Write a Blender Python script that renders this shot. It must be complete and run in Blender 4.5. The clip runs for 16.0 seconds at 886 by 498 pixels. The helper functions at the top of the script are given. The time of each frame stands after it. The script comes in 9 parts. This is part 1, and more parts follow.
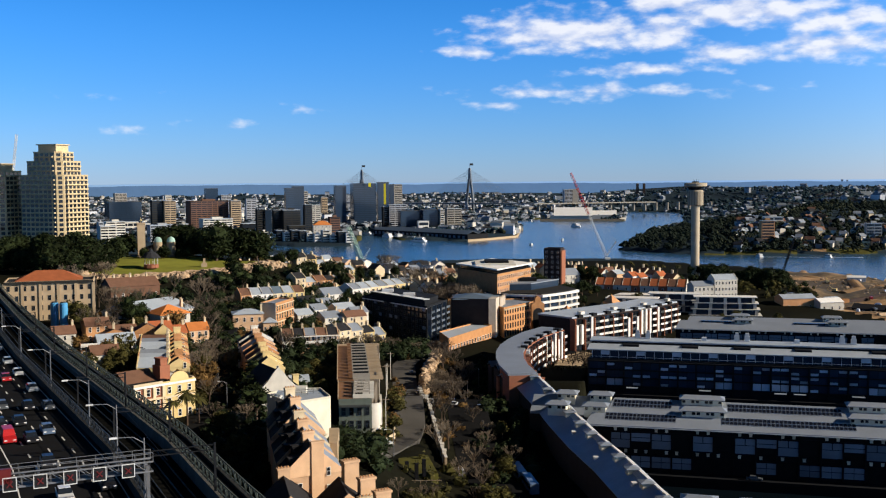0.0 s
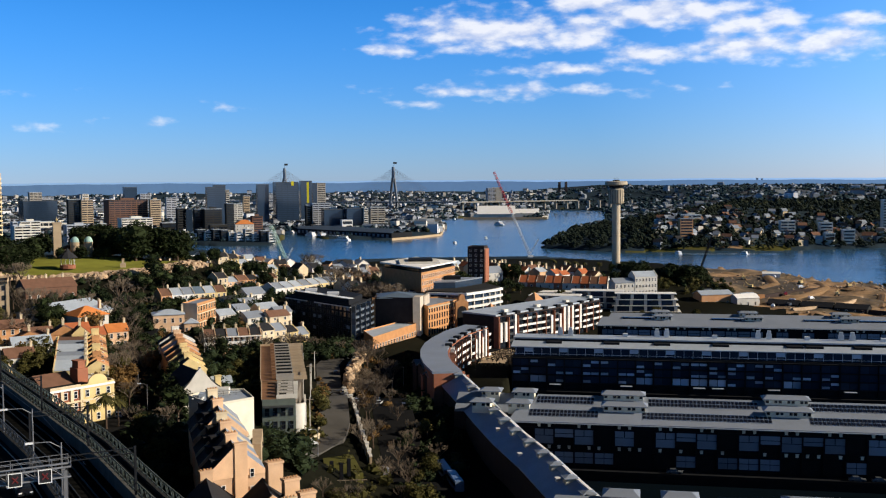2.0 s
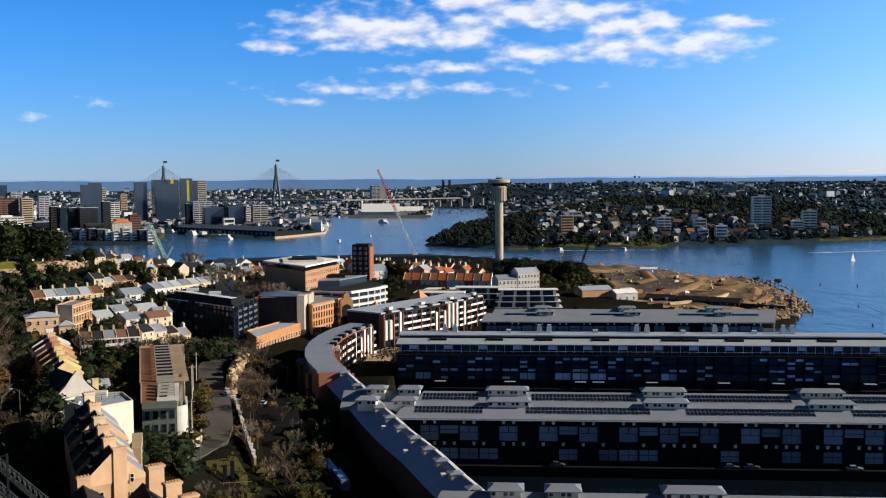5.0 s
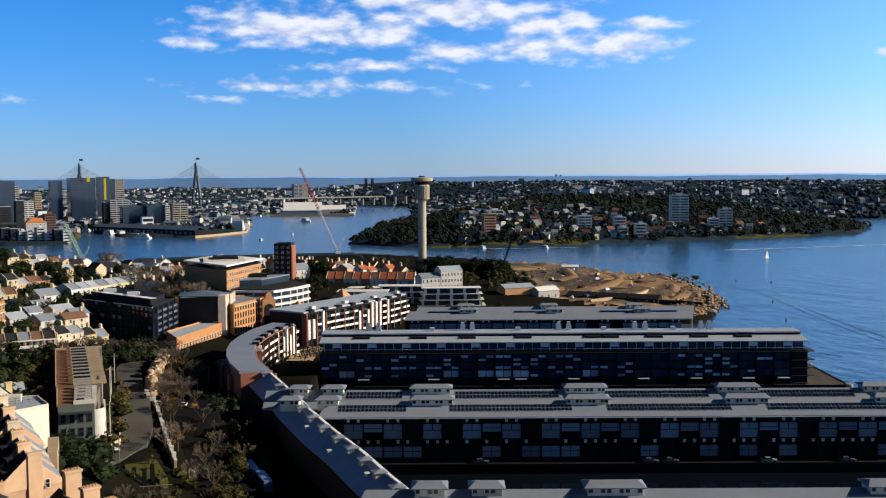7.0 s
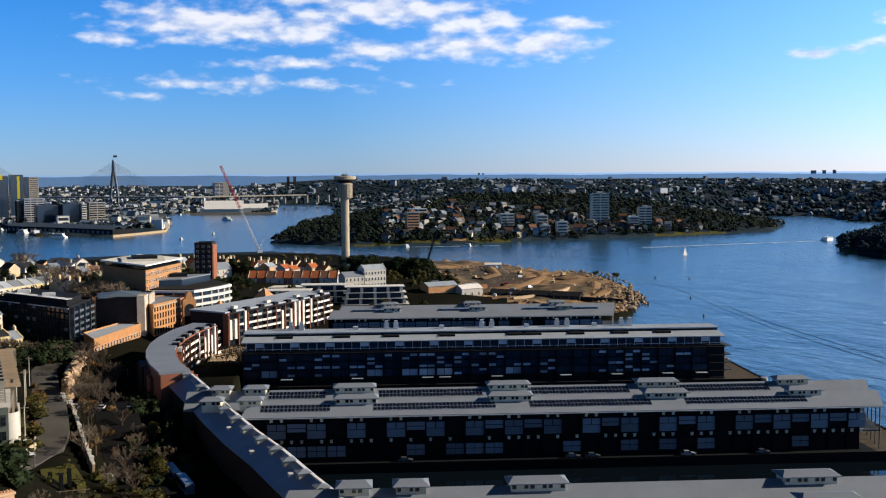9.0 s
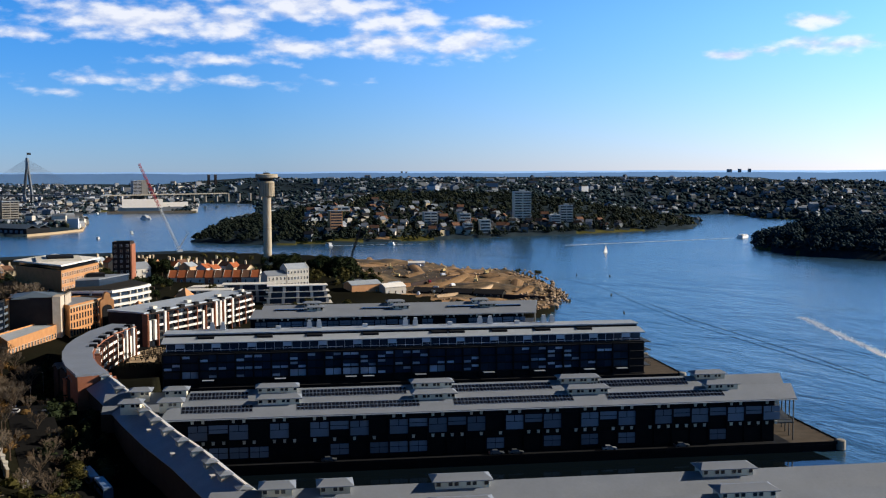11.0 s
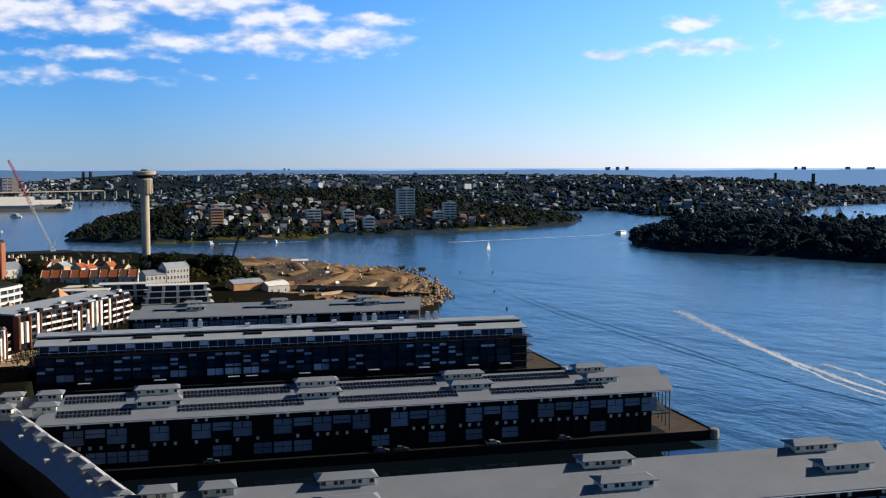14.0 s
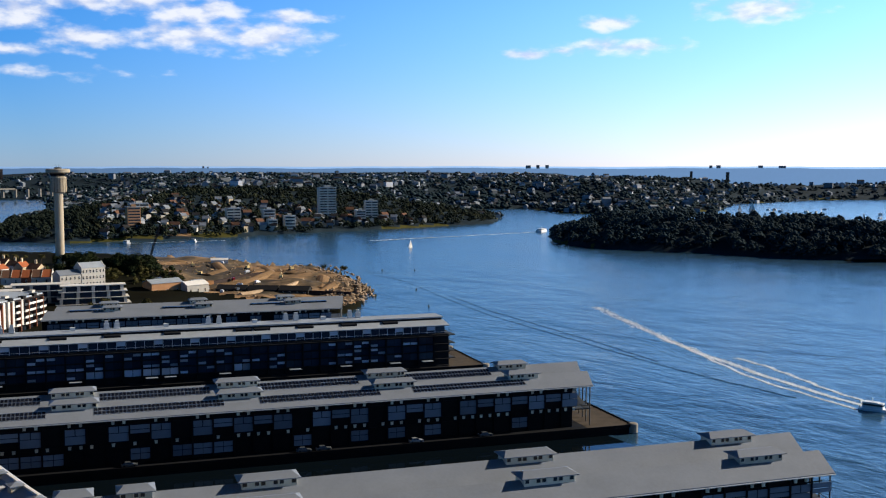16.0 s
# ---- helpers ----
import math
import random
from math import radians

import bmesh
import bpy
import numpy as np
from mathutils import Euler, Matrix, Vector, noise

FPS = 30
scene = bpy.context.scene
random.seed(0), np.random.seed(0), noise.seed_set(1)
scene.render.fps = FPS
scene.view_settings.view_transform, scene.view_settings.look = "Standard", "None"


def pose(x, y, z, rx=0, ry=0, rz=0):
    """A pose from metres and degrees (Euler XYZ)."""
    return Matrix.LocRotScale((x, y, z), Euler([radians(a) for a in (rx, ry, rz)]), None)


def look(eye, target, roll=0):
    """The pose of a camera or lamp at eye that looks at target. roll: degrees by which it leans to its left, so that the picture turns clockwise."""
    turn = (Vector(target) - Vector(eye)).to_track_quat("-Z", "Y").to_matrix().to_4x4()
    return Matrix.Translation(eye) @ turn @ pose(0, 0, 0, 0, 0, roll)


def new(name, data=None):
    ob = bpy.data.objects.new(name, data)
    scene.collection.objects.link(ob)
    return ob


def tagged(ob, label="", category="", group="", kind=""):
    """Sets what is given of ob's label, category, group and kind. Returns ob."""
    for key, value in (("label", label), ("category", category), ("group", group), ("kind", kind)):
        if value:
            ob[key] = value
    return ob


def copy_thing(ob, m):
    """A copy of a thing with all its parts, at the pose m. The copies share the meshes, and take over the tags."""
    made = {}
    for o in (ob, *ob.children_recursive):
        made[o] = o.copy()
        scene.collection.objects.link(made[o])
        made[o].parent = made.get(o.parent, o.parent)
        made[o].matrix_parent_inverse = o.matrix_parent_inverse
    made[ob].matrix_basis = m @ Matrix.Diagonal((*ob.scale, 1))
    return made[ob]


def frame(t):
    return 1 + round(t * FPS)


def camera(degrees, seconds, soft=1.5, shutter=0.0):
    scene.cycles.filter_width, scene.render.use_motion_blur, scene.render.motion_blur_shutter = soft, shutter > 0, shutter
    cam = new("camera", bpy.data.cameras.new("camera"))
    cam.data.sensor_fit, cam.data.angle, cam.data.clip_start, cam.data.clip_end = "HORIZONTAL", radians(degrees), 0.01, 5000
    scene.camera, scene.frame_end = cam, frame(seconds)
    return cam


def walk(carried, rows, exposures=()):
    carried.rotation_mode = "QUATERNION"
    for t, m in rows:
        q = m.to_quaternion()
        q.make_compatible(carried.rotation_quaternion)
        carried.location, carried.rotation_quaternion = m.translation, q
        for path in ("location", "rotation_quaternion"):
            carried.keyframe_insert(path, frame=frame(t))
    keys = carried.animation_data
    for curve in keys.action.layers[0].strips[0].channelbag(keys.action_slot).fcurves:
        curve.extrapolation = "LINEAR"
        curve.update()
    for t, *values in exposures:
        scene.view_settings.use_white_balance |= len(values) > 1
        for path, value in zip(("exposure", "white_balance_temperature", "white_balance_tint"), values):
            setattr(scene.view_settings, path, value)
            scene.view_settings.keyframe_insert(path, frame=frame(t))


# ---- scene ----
cam = camera(45.05, 16.0, soft=1.15)
EYE = 88.0
ROWS = [
    (0, -0.041, -3.643, 0.388),
    (0.5, -1.054, -3.668, 0.396),
    (1, -2.074, -3.694, 0.402),
    (1.5, -3.099, -3.720, 0.406),
    (2, -4.128, -3.747, 0.408),
    (2.5, -5.160, -3.773, 0.407),
    (3, -6.193, -3.800, 0.405),
    (3.5, -7.228, -3.826, 0.401),
    (4, -8.263, -3.853, 0.396),
    (6.5, -13.427, -3.988, 0.345),
    (7, -14.457, -4.015, 0.332),
    (7.5, -15.486, -4.042, 0.317),
    (8, -16.515, -4.069, 0.301),
    (8.5, -17.543, -4.096, 0.284),
    (9, -18.571, -4.123, 0.266),
    (11.5, -23.718, -4.255, 0.168),
    (12, -24.752, -4.281, 0.147),
    (12.5, -25.787, -4.307, 0.126),
    (13, -26.825, -4.332, 0.105),
    (13.5, -27.866, -4.358, 0.084),
    (14, -28.909, -4.383, 0.062),
    (14.5, -29.954, -4.408, 0.041),
    (15, -31.002, -4.432, 0.020),
    (15.5, -32.051, -4.456, -0.001),
    (16, -33.103, -4.480, -0.021),
]
walk(cam, [(t, pose(0, 0, EYE, 90 + pitch, lean, yaw)) for t, yaw, pitch, lean in ROWS])

# ---- sky, sun, exposure ----
SUN_AZ, SUN_EL = 103.0, 24.5
scene.view_settings.exposure = 0.5
sun = new("sun", bpy.data.lights.new("sun", "SUN"))
sun.data.energy, sun.data.angle, sun.data.color = 5.3, radians(0.5), (1.0, 0.89, 0.74)
a, e = radians(SUN_AZ), radians(SUN_EL)
sun.matrix_world = look((900 * math.sin(a) * math.cos(e), 900 * math.cos(a) * math.cos(e), 900 * math.sin(e)), (0, 0, 0))

world = bpy.data.worlds.new("sky")
scene.world = world
world.use_nodes = True
wt = world.node_tree
wt.nodes.clear()


def wnode(kind, **kw):
    n = wt.nodes.new(kind)
    for k, v in kw.items():
        if k == "operation":
            n.operation = v
    return n


def wmath(op, a, b=None, clamp=False):
    n = wt.nodes.new("ShaderNodeMath")
    n.operation, n.use_clamp = op, clamp
    for i, v in enumerate((a, b)):
        if v is None:
            continue
        if isinstance(v, (int, float)):
            n.inputs[i].default_value = v
        else:
            wt.links.new(v, n.inputs[i])
    return n.outputs[0]


def wvec(op, a, b):
    n = wt.nodes.new("ShaderNodeVectorMath")
    n.operation = op
    for i, v in enumerate((a, b)):
        if v is None:
            continue
        if isinstance(v, tuple):
            n.inputs[i].default_value = v
        else:
            wt.links.new(v, n.inputs[i])
    return n


sky = wnode("ShaderNodeTexSky")
sky.sky_type, sky.sun_disc = "NISHITA", False
sky.sun_elevation, sky.sun_rotation = radians(SUN_EL), radians(SUN_AZ)
sky.air_density, sky.dust_density, sky.ozone_density, sky.altitude = 1.0, 0.0, 5.0, 80
hue = wnode("ShaderNodeHueSaturation")
hue.inputs["Saturation"].default_value, hue.inputs["Value"].default_value = 1.12, 1.05
tint = wvec("MULTIPLY", sky.outputs[0], (0.66, 0.95, 1.42))
coord = wnode("ShaderNodeTexCoord")
sep = wnode("ShaderNodeSeparateXYZ")
wt.links.new(coord.outputs["Generated"], sep.inputs[0])
# the blue deepens towards the zenith and pales towards the sun
deep = wnode("ShaderNodeMapRange")
deep.interpolation_type = "SMOOTHSTEP"
deep.inputs["From Min"].default_value, deep.inputs["From Max"].default_value = 0.12, 0.5
deep.inputs["To Min"].default_value, deep.inputs["To Max"].default_value = 1.0, 0.07
wt.links.new(sep.outputs[2], deep.inputs["Value"])
sunward = wvec("DOT_PRODUCT", coord.outputs["Generated"], (math.sin(a) * math.cos(e), math.cos(a) * math.cos(e), math.sin(e))).outputs["Value"]
aureole = wmath("MULTIPLY", wmath("POWER", wmath("MAXIMUM", sunward, 0.0), 1.1), 2.2)
pale = wvec("SCALE", (1.35, 0.75, 0.42), None)
wt.links.new(aureole, pale.inputs["Scale"])
gain = wvec("ADD", (1.0, 1.0, 1.0), pale.outputs[0])
tint = wvec("MULTIPLY", tint.outputs[0], gain.outputs[0])
haze = wnode("ShaderNodeMapRange")
haze.inputs["From Min"].default_value, haze.inputs["From Max"].default_value = 0.0, 0.17
haze.inputs["To Min"].default_value, haze.inputs["To Max"].default_value = 1.0, 0.0
wt.links.new(sep.outputs[2], haze.inputs["Value"])
low = wvec("SCALE", (-0.15, -0.19, -0.05), None)
wt.links.new(wmath("POWER", haze.outputs[0], 1.4), low.inputs["Scale"])
tint = wvec("MULTIPLY", tint.outputs[0], wvec("ADD", (1.0, 1.0, 1.0), low.outputs[0]).outputs[0])
shade = wvec("SCALE", tint.outputs[0], None)
wt.links.new(deep.outputs[0], shade.inputs["Scale"])
tint = shade
wt.links.new(tint.outputs[0], hue.inputs["Color"])
az = wmath("MULTIPLY", wmath("ARCTAN2", sep.outputs[0], sep.outputs[1]), 57.2958)
el = wmath("MULTIPLY", wmath("ARCSINE", sep.outputs[2]), 57.2958)
comb = wnode("ShaderNodeCombineXYZ")
wt.links.new(az, comb.inputs[0]), wt.links.new(el, comb.inputs[1])
# cloud banks: azimuth, elevation, half width, half height (degrees), density
CLOUDS = [
    (6.82, 7.71, 6.97, 1.44, 1.00),
    (1.45, 6.80, 1.74, 0.45, 0.90),
    (11.49, 7.67, 2.61, 1.21, 1.00),
    (14.91, 6.41, 2.96, 0.68, 1.00),
    (10.64, 5.71, 4.18, 0.45, 0.70),
    (6.82, 4.67, 6.10, 0.50, 0.62),
    (12.95, 4.60, 3.83, 0.36, 0.42),
    (2.94, 3.95, 1.46, 0.30, 0.45),
    (19.83, 6.62, 3.83, 1.06, 1.00),
    (15.73, 8.54, 7.32, 1.14, 1.00),
    (20.07, 7.76, 2.79, 0.91, 0.90),
    (11.77, 9.07, 2.79, 0.68, 0.90),
    (23.58, 6.66, 4.18, 1.06, 1.00),
    (25.32, 7.71, 2.79, 0.45, 0.85),
    (21.22, 8.02, 2.09, 0.83, 0.90),
    (-7.26, 3.88, 1.19, 0.30, 0.30),
    (-15.93, 2.84, 1.05, 0.24, 0.24),
    (-10.94, 3.01, 0.91, 0.22, 0.22),
    (-17.55, 4.48, 1.39, 0.23, 0.2),
    (37.53, 5.79, 1.67, 0.38, 0.95),
    (41.73, 7.39, 1.81, 0.53, 1.00),
    (42.58, 6.19, 3.49, 0.57, 1.00),
    (39.38, 6.00, 1.05, 0.27, 0.70),
    (49.26, 7.82, 3.42, 0.83, 1.00),
]
dens = None
for ca, ce, ra, re, den in CLOUDS:
    d = wvec("MULTIPLY", wvec("SUBTRACT", comb.outputs[0], (ca, ce, 0)).outputs[0], (1 / ra, 1 / re, 0))
    v = wmath("MULTIPLY", wmath("SUBTRACT", 1.0, wvec("LENGTH", d.outputs[0], None).outputs["Value"]), den)
    dens = v if dens is None else wmath("MAXIMUM", dens, v)
stretch = wvec("MULTIPLY", comb.outputs[0], (1.0, 2.2, 1.0))
n1 = wnode("ShaderNodeTexNoise")
n1.inputs["Scale"].default_value, n1.inputs["Detail"].default_value, n1.inputs["Roughness"].default_value = 0.62, 7.0, 0.5
wt.links.new(stretch.outputs[0], n1.inputs["Vector"])
puff = wmath("ADD", dens, wmath("MULTIPLY", wmath("SUBTRACT", n1.outputs["Fac"], 0.5), 2.1))
alpha = wnode("ShaderNodeMapRange")
alpha.interpolation_type = "SMOOTHSTEP"
alpha.inputs["From Min"].default_value, alpha.inputs["From Max"].default_value = 0.0, 0.86
wt.links.new(puff, alpha.inputs["Value"])
veil = wmath("MULTIPLY", alpha.outputs[0], 0.82)
# the underside of a bank is greyer: compare with the cover a little higher up
up = wvec("ADD", stretch.outputs[0], (0.25, 0.9, 0))
n2 = wnode("ShaderNodeTexNoise")
n2.inputs["Scale"].default_value, n2.inputs["Detail"].default_value = 0.62, 5.0
wt.links.new(up.outputs[0], n2.inputs["Vector"])
lit = wnode("ShaderNodeMapRange")
lit.inputs["From Min"].default_value, lit.inputs["From Max"].default_value = -0.12, 0.12
wt.links.new(wmath("SUBTRACT", n1.outputs["Fac"], n2.outputs["Fac"]), lit.inputs["Value"])
tone = wnode("ShaderNodeMix")
tone.data_type = "RGBA"
wt.links.new(lit.outputs[0], tone.inputs[0])
tone.inputs[6].default_value, tone.inputs[7].default_value = (6.0, 6.6, 8.4, 1), (9.6, 9.5, 9.6, 1)
mix = wnode("ShaderNodeMix")
mix.data_type = "RGBA"
wt.links.new(veil, mix.inputs[0]), wt.links.new(hue.outputs[0], mix.inputs[6]), wt.links.new(tone.outputs[2], mix.inputs[7])
back = wnode("ShaderNodeBackground")
back.inputs["Strength"].default_value = 0.0765
wt.links.new(mix.outputs[2], back.inputs["Color"])
wt.links.new(back.outputs[0], wnode("ShaderNodeOutputWorld").inputs[0])

# ---- materials ----
MATS = {}


def mat(name, rgb, rough=0.8, metal=0.0, var=0.3, scale=0.4, bump=0.15, fine=6.0, rand=0.12, island=0.0, stripes=0.0, axis=0, spec=0.5):
    """Node material: stains at one scale, grain and relief at another; rand: from object to object; island: from piece to piece."""
    if name in MATS:
        return MATS[name]
    m = bpy.data.materials.new(name)
    m.use_nodes = True
    t = m.node_tree
    bs = t.nodes["Principled BSDF"]
    bs.inputs["Roughness"].default_value, bs.inputs["Metallic"].default_value = rough, metal
    bs.inputs["Specular IOR Level"].default_value = spec if rough < 0.5 else spec * 0.5 if rough < 0.7 else spec * 0.14
    rgb = tuple(0.86 * v for v in rgb)
    tc = t.nodes.new("ShaderNodeTexCoord")
    big, small = t.nodes.new("ShaderNodeTexNoise"), t.nodes.new("ShaderNodeTexNoise")
    big.inputs["Scale"].default_value, big.inputs["Detail"].default_value = scale, 4
    small.inputs["Scale"].default_value, small.inputs["Detail"].default_value = fine, 3
    for n in (big, small):
        t.links.new(tc.outputs["Object"], n.inputs["Vector"])

    def mth(op, a, b):
        n = t.nodes.new("ShaderNodeMath")
        n.operation = op
        for i, v in enumerate((a, b)):
            if isinstance(v, (int, float)):
                n.inputs[i].default_value = v
            else:
                t.links.new(v, n.inputs[i])
        return n.outputs[0]

    f = mth("ADD", mth("MULTIPLY", mth("SUBTRACT", big.outputs["Fac"], 0.5), 2 * var), mth("MULTIPLY", mth("SUBTRACT", small.outputs["Fac"], 0.5), var))
    if rand:
        oi = t.nodes.new("ShaderNodeObjectInfo")
        f = mth("ADD", f, mth("MULTIPLY", mth("SUBTRACT", oi.outputs["Random"], 0.5), 2 * rand))
    if island:
        gi = t.nodes.new("ShaderNodeNewGeometry")
        f = mth("ADD", f, mth("MULTIPLY", mth("SUBTRACT", gi.outputs["Random Per Island"], 0.5), 2 * island))
    height = small.outputs["Fac"]
    if stripes:
        w = t.nodes.new("ShaderNodeTexWave")
        w.bands_direction = "XYZ"[axis]
        w.inputs["Scale"].default_value, w.inputs["Distortion"].default_value = stripes, 0.0
        t.links.new(tc.outputs["Object"], w.inputs["Vector"])
        f = mth("ADD", f, mth("MULTIPLY", mth("SUBTRACT", w.outputs["Fac"], 0.5), 0.06))
        height = mth("ADD", mth("MULTIPLY", small.outputs["Fac"], 0.4), w.outputs["Fac"])
    val = mth("MAXIMUM", mth("ADD", f, 1.0), 0.15)
    mx = t.nodes.new("ShaderNodeVectorMath")
    mx.operation = "SCALE"
    mx.inputs[0].default_value = rgb
    t.links.new(val, mx.inputs["Scale"])
    t.links.new(mx.outputs[0], bs.inputs["Base Color"])
    if bump:
        b = t.nodes.new("ShaderNodeBump")
        b.inputs["Strength"].default_value, b.inputs["Distance"].default_value = bump, 0.08
        t.links.new(height, b.inputs["Height"])
        t.links.new(b.outputs[0], bs.inputs["Normal"])
    MATS[name] = m
    return m


SANDSTONE = mat("sandstone", (0.40, 0.30, 0.19), 0.9, scale=0.25, fine=2.5)
CREAM = mat("cream_render", (0.62, 0.50, 0.33), 0.85, scale=0.3)
YELLOW = mat("yellow_render", (0.62, 0.47, 0.22), 0.85, scale=0.3)
WHITE = mat("white_paint", (0.75, 0.72, 0.66), 0.7, var=0.15)
CREAMWHITE = mat("cream_white_paint", (0.66, 0.60, 0.47), 0.8, var=0.25, scale=0.4)
OFFWHITE = mat("offwhite_render", (0.60, 0.56, 0.48), 0.8, var=0.25)
TERRACOTTA = mat("terracotta_render", (0.52, 0.27, 0.13), 0.85, scale=0.3)
APRICOT = mat("apricot_render", (0.62, 0.40, 0.24), 0.85, scale=0.3)
BRICK = mat("red_brick", (0.30, 0.12, 0.07), 0.9, fine=9, bump=0.3)
ORANGEBRICK = mat("orange_brick", (0.46, 0.23, 0.10), 0.9, fine=9, bump=0.3)
DARKBRICK = mat("dark_brick", (0.05, 0.035, 0.03), 0.9, fine=9)
CHARCOAL = mat("charcoal_cladding", (0.014, 0.015, 0.017), 0.75, var=0.4)
BLACKTIMBER = mat("black_stained_timber", (0.009, 0.009, 0.010), 0.8, var=0.5, stripes=5)
GREYPANEL = mat("grey_blue_panel", (0.16, 0.20, 0.25), 0.55, var=0.2, rand=0.3)
CLEARPANEL = mat("pale_blue_panel", (0.42, 0.48, 0.56), 0.4, var=0.2, rand=0.45)
PALEBLOCK = mat("pale_vent_cover", (0.62, 0.58, 0.45), 0.6, rand=0.3)
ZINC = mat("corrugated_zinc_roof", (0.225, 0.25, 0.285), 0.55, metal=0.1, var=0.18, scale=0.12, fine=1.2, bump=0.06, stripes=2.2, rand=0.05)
ZINCBLUE = mat("blue_grey_metal_roof", (0.12, 0.16, 0.20), 0.5, metal=0.1, var=0.2, scale=0.15, fine=1.5, stripes=2.2)
STEELBLUE = mat("steel_blue_metal_roof", (0.25, 0.33, 0.43), 0.5, metal=0.1, var=0.25, scale=0.15, fine=1.5, stripes=2.2)
PALEMETAL = mat("pale_metal_roof", (0.37, 0.41, 0.45), 0.55, metal=0.05, var=0.2, scale=0.2, fine=1.5, stripes=2.0)
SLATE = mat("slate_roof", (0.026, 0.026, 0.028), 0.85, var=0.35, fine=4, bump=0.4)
REDTILE = mat("red_tile_roof", (0.36, 0.11, 0.045), 0.8, var=0.3, fine=5, bump=0.4)
ORANGETILE = mat("orange_tile_roof", (0.55, 0.19, 0.055), 0.8, var=0.25, fine=5, bump=0.4)
BROWNTILE = mat("brown_tile_roof", (0.16, 0.085, 0.055), 0.85, var=0.3, fine=5, bump=0.4)
SOLAR = mat("solar_cell", (0.008, 0.010, 0.018), 0.25, var=0.3, fine=3)
GLASS = mat("window_glass", (0.012, 0.016, 0.022), 0.08, var=0.3, rand=0.4, bump=0.0)
BLUEGLASS = mat("blue_curtain_glass", (0.02, 0.035, 0.06), 0.12, var=0.35, rand=0.3, bump=0.02)
CONCRETE = mat("concrete", (0.34, 0.31, 0.26), 0.9, scale=0.15, fine=3)
DARKCONC = mat("weathered_concrete", (0.028, 0.027, 0.024), 0.92, scale=0.2, var=0.45, fine=3)
ASPHALT = mat("asphalt", (0.0125, 0.0125, 0.0125), 0.95, scale=0.1, var=0.35, fine=5, bump=0.2, spec=0.1)
WORNASPHALT = mat("worn_asphalt", (0.092, 0.085, 0.074), 0.9, scale=0.15, var=0.35, fine=4, bump=0.2)
PAINT = mat("road_paint", (0.62, 0.60, 0.54), 0.7, var=0.3, fine=3)
STEEL = mat("galvanised_steel", (0.20, 0.20, 0.20), 0.5, metal=0.6, var=0.3, fine=4)
DARKSTEEL = mat("dark_grey_steel", (0.06, 0.065, 0.065), 0.6, metal=0.3, var=0.4, fine=4)
PALESTEEL = mat("pale_painted_steel", (0.62, 0.62, 0.60), 0.5, var=0.2)
VERDIGRIS = mat("weathered_grey_green_steel", (0.085, 0.10, 0.085), 0.75, metal=0.0, var=0.5, fine=3)
DECKBROWN = mat("brown_roof_deck", (0.20, 0.105, 0.055), 0.85, var=0.4, scale=0.25, fine=3)
GREENGREY = mat("grey_green_render", (0.13, 0.15, 0.125), 0.85, var=0.3)
# near black: the shade over the railway is put into this colour
BALLAST = mat("shade_black_ballast", (0.009, 0.009, 0.008), 1.0, var=0.6, fine=3, spec=0.0)
REDPAINT = mat("red_paint", (0.55, 0.035, 0.025), 0.45, var=0.15)
SIGNRED = mat("signal_red", (0.13, 0.012, 0.01), 0.4, var=0.1)
BLACK = mat("black_plastic", (0.012, 0.012, 0.013), 0.6)
TANKBLUE = mat("blue_plastic_wrap", (0.07, 0.30, 0.55), 0.4, var=0.2)
BARK = mat("tree_bark", (0.10, 0.07, 0.05), 0.95, fine=8, bump=0.5)
TWIGS = mat("bare_twigs", (0.135, 0.105, 0.075), 0.95, var=0.3)
LEAF = mat("dark_green_leaves", (0.019, 0.028, 0.011), 0.75, var=0.5, scale=0.5, fine=3, island=0.45, bump=0)
LEAFDARK = mat("deep_green_leaves", (0.017, 0.024, 0.008), 0.8, var=0.6, scale=0.5, fine=3, island=0.6, bump=0)
LEAFOLIVE = mat("olive_leaves", (0.062, 0.056, 0.016), 0.75, var=0.5, scale=0.5, island=0.4, bump=0)
LEAFRUST = mat("autumn_leaves", (0.13, 0.075, 0.025), 0.75, var=0.5, scale=0.5, island=0.4, bump=0)
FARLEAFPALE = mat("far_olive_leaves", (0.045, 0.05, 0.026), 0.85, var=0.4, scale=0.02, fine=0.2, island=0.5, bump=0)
# far ground shifted to blue: distance haze is in the base colour
FARFLOOR = mat("hazy_bushland_floor", (0.017, 0.030, 0.040), 0.95, scale=0.01, var=0.5, fine=0.15, rand=0, bump=0)
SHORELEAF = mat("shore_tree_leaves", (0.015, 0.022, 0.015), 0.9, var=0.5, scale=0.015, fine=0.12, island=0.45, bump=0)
# far foliage likewise carries the blue of the haze
FARLEAF = mat("far_hazy_bush_leaves", (0.018, 0.034, 0.040), 0.9, var=0.35, scale=0.012, fine=0.1, island=0.25, bump=0)
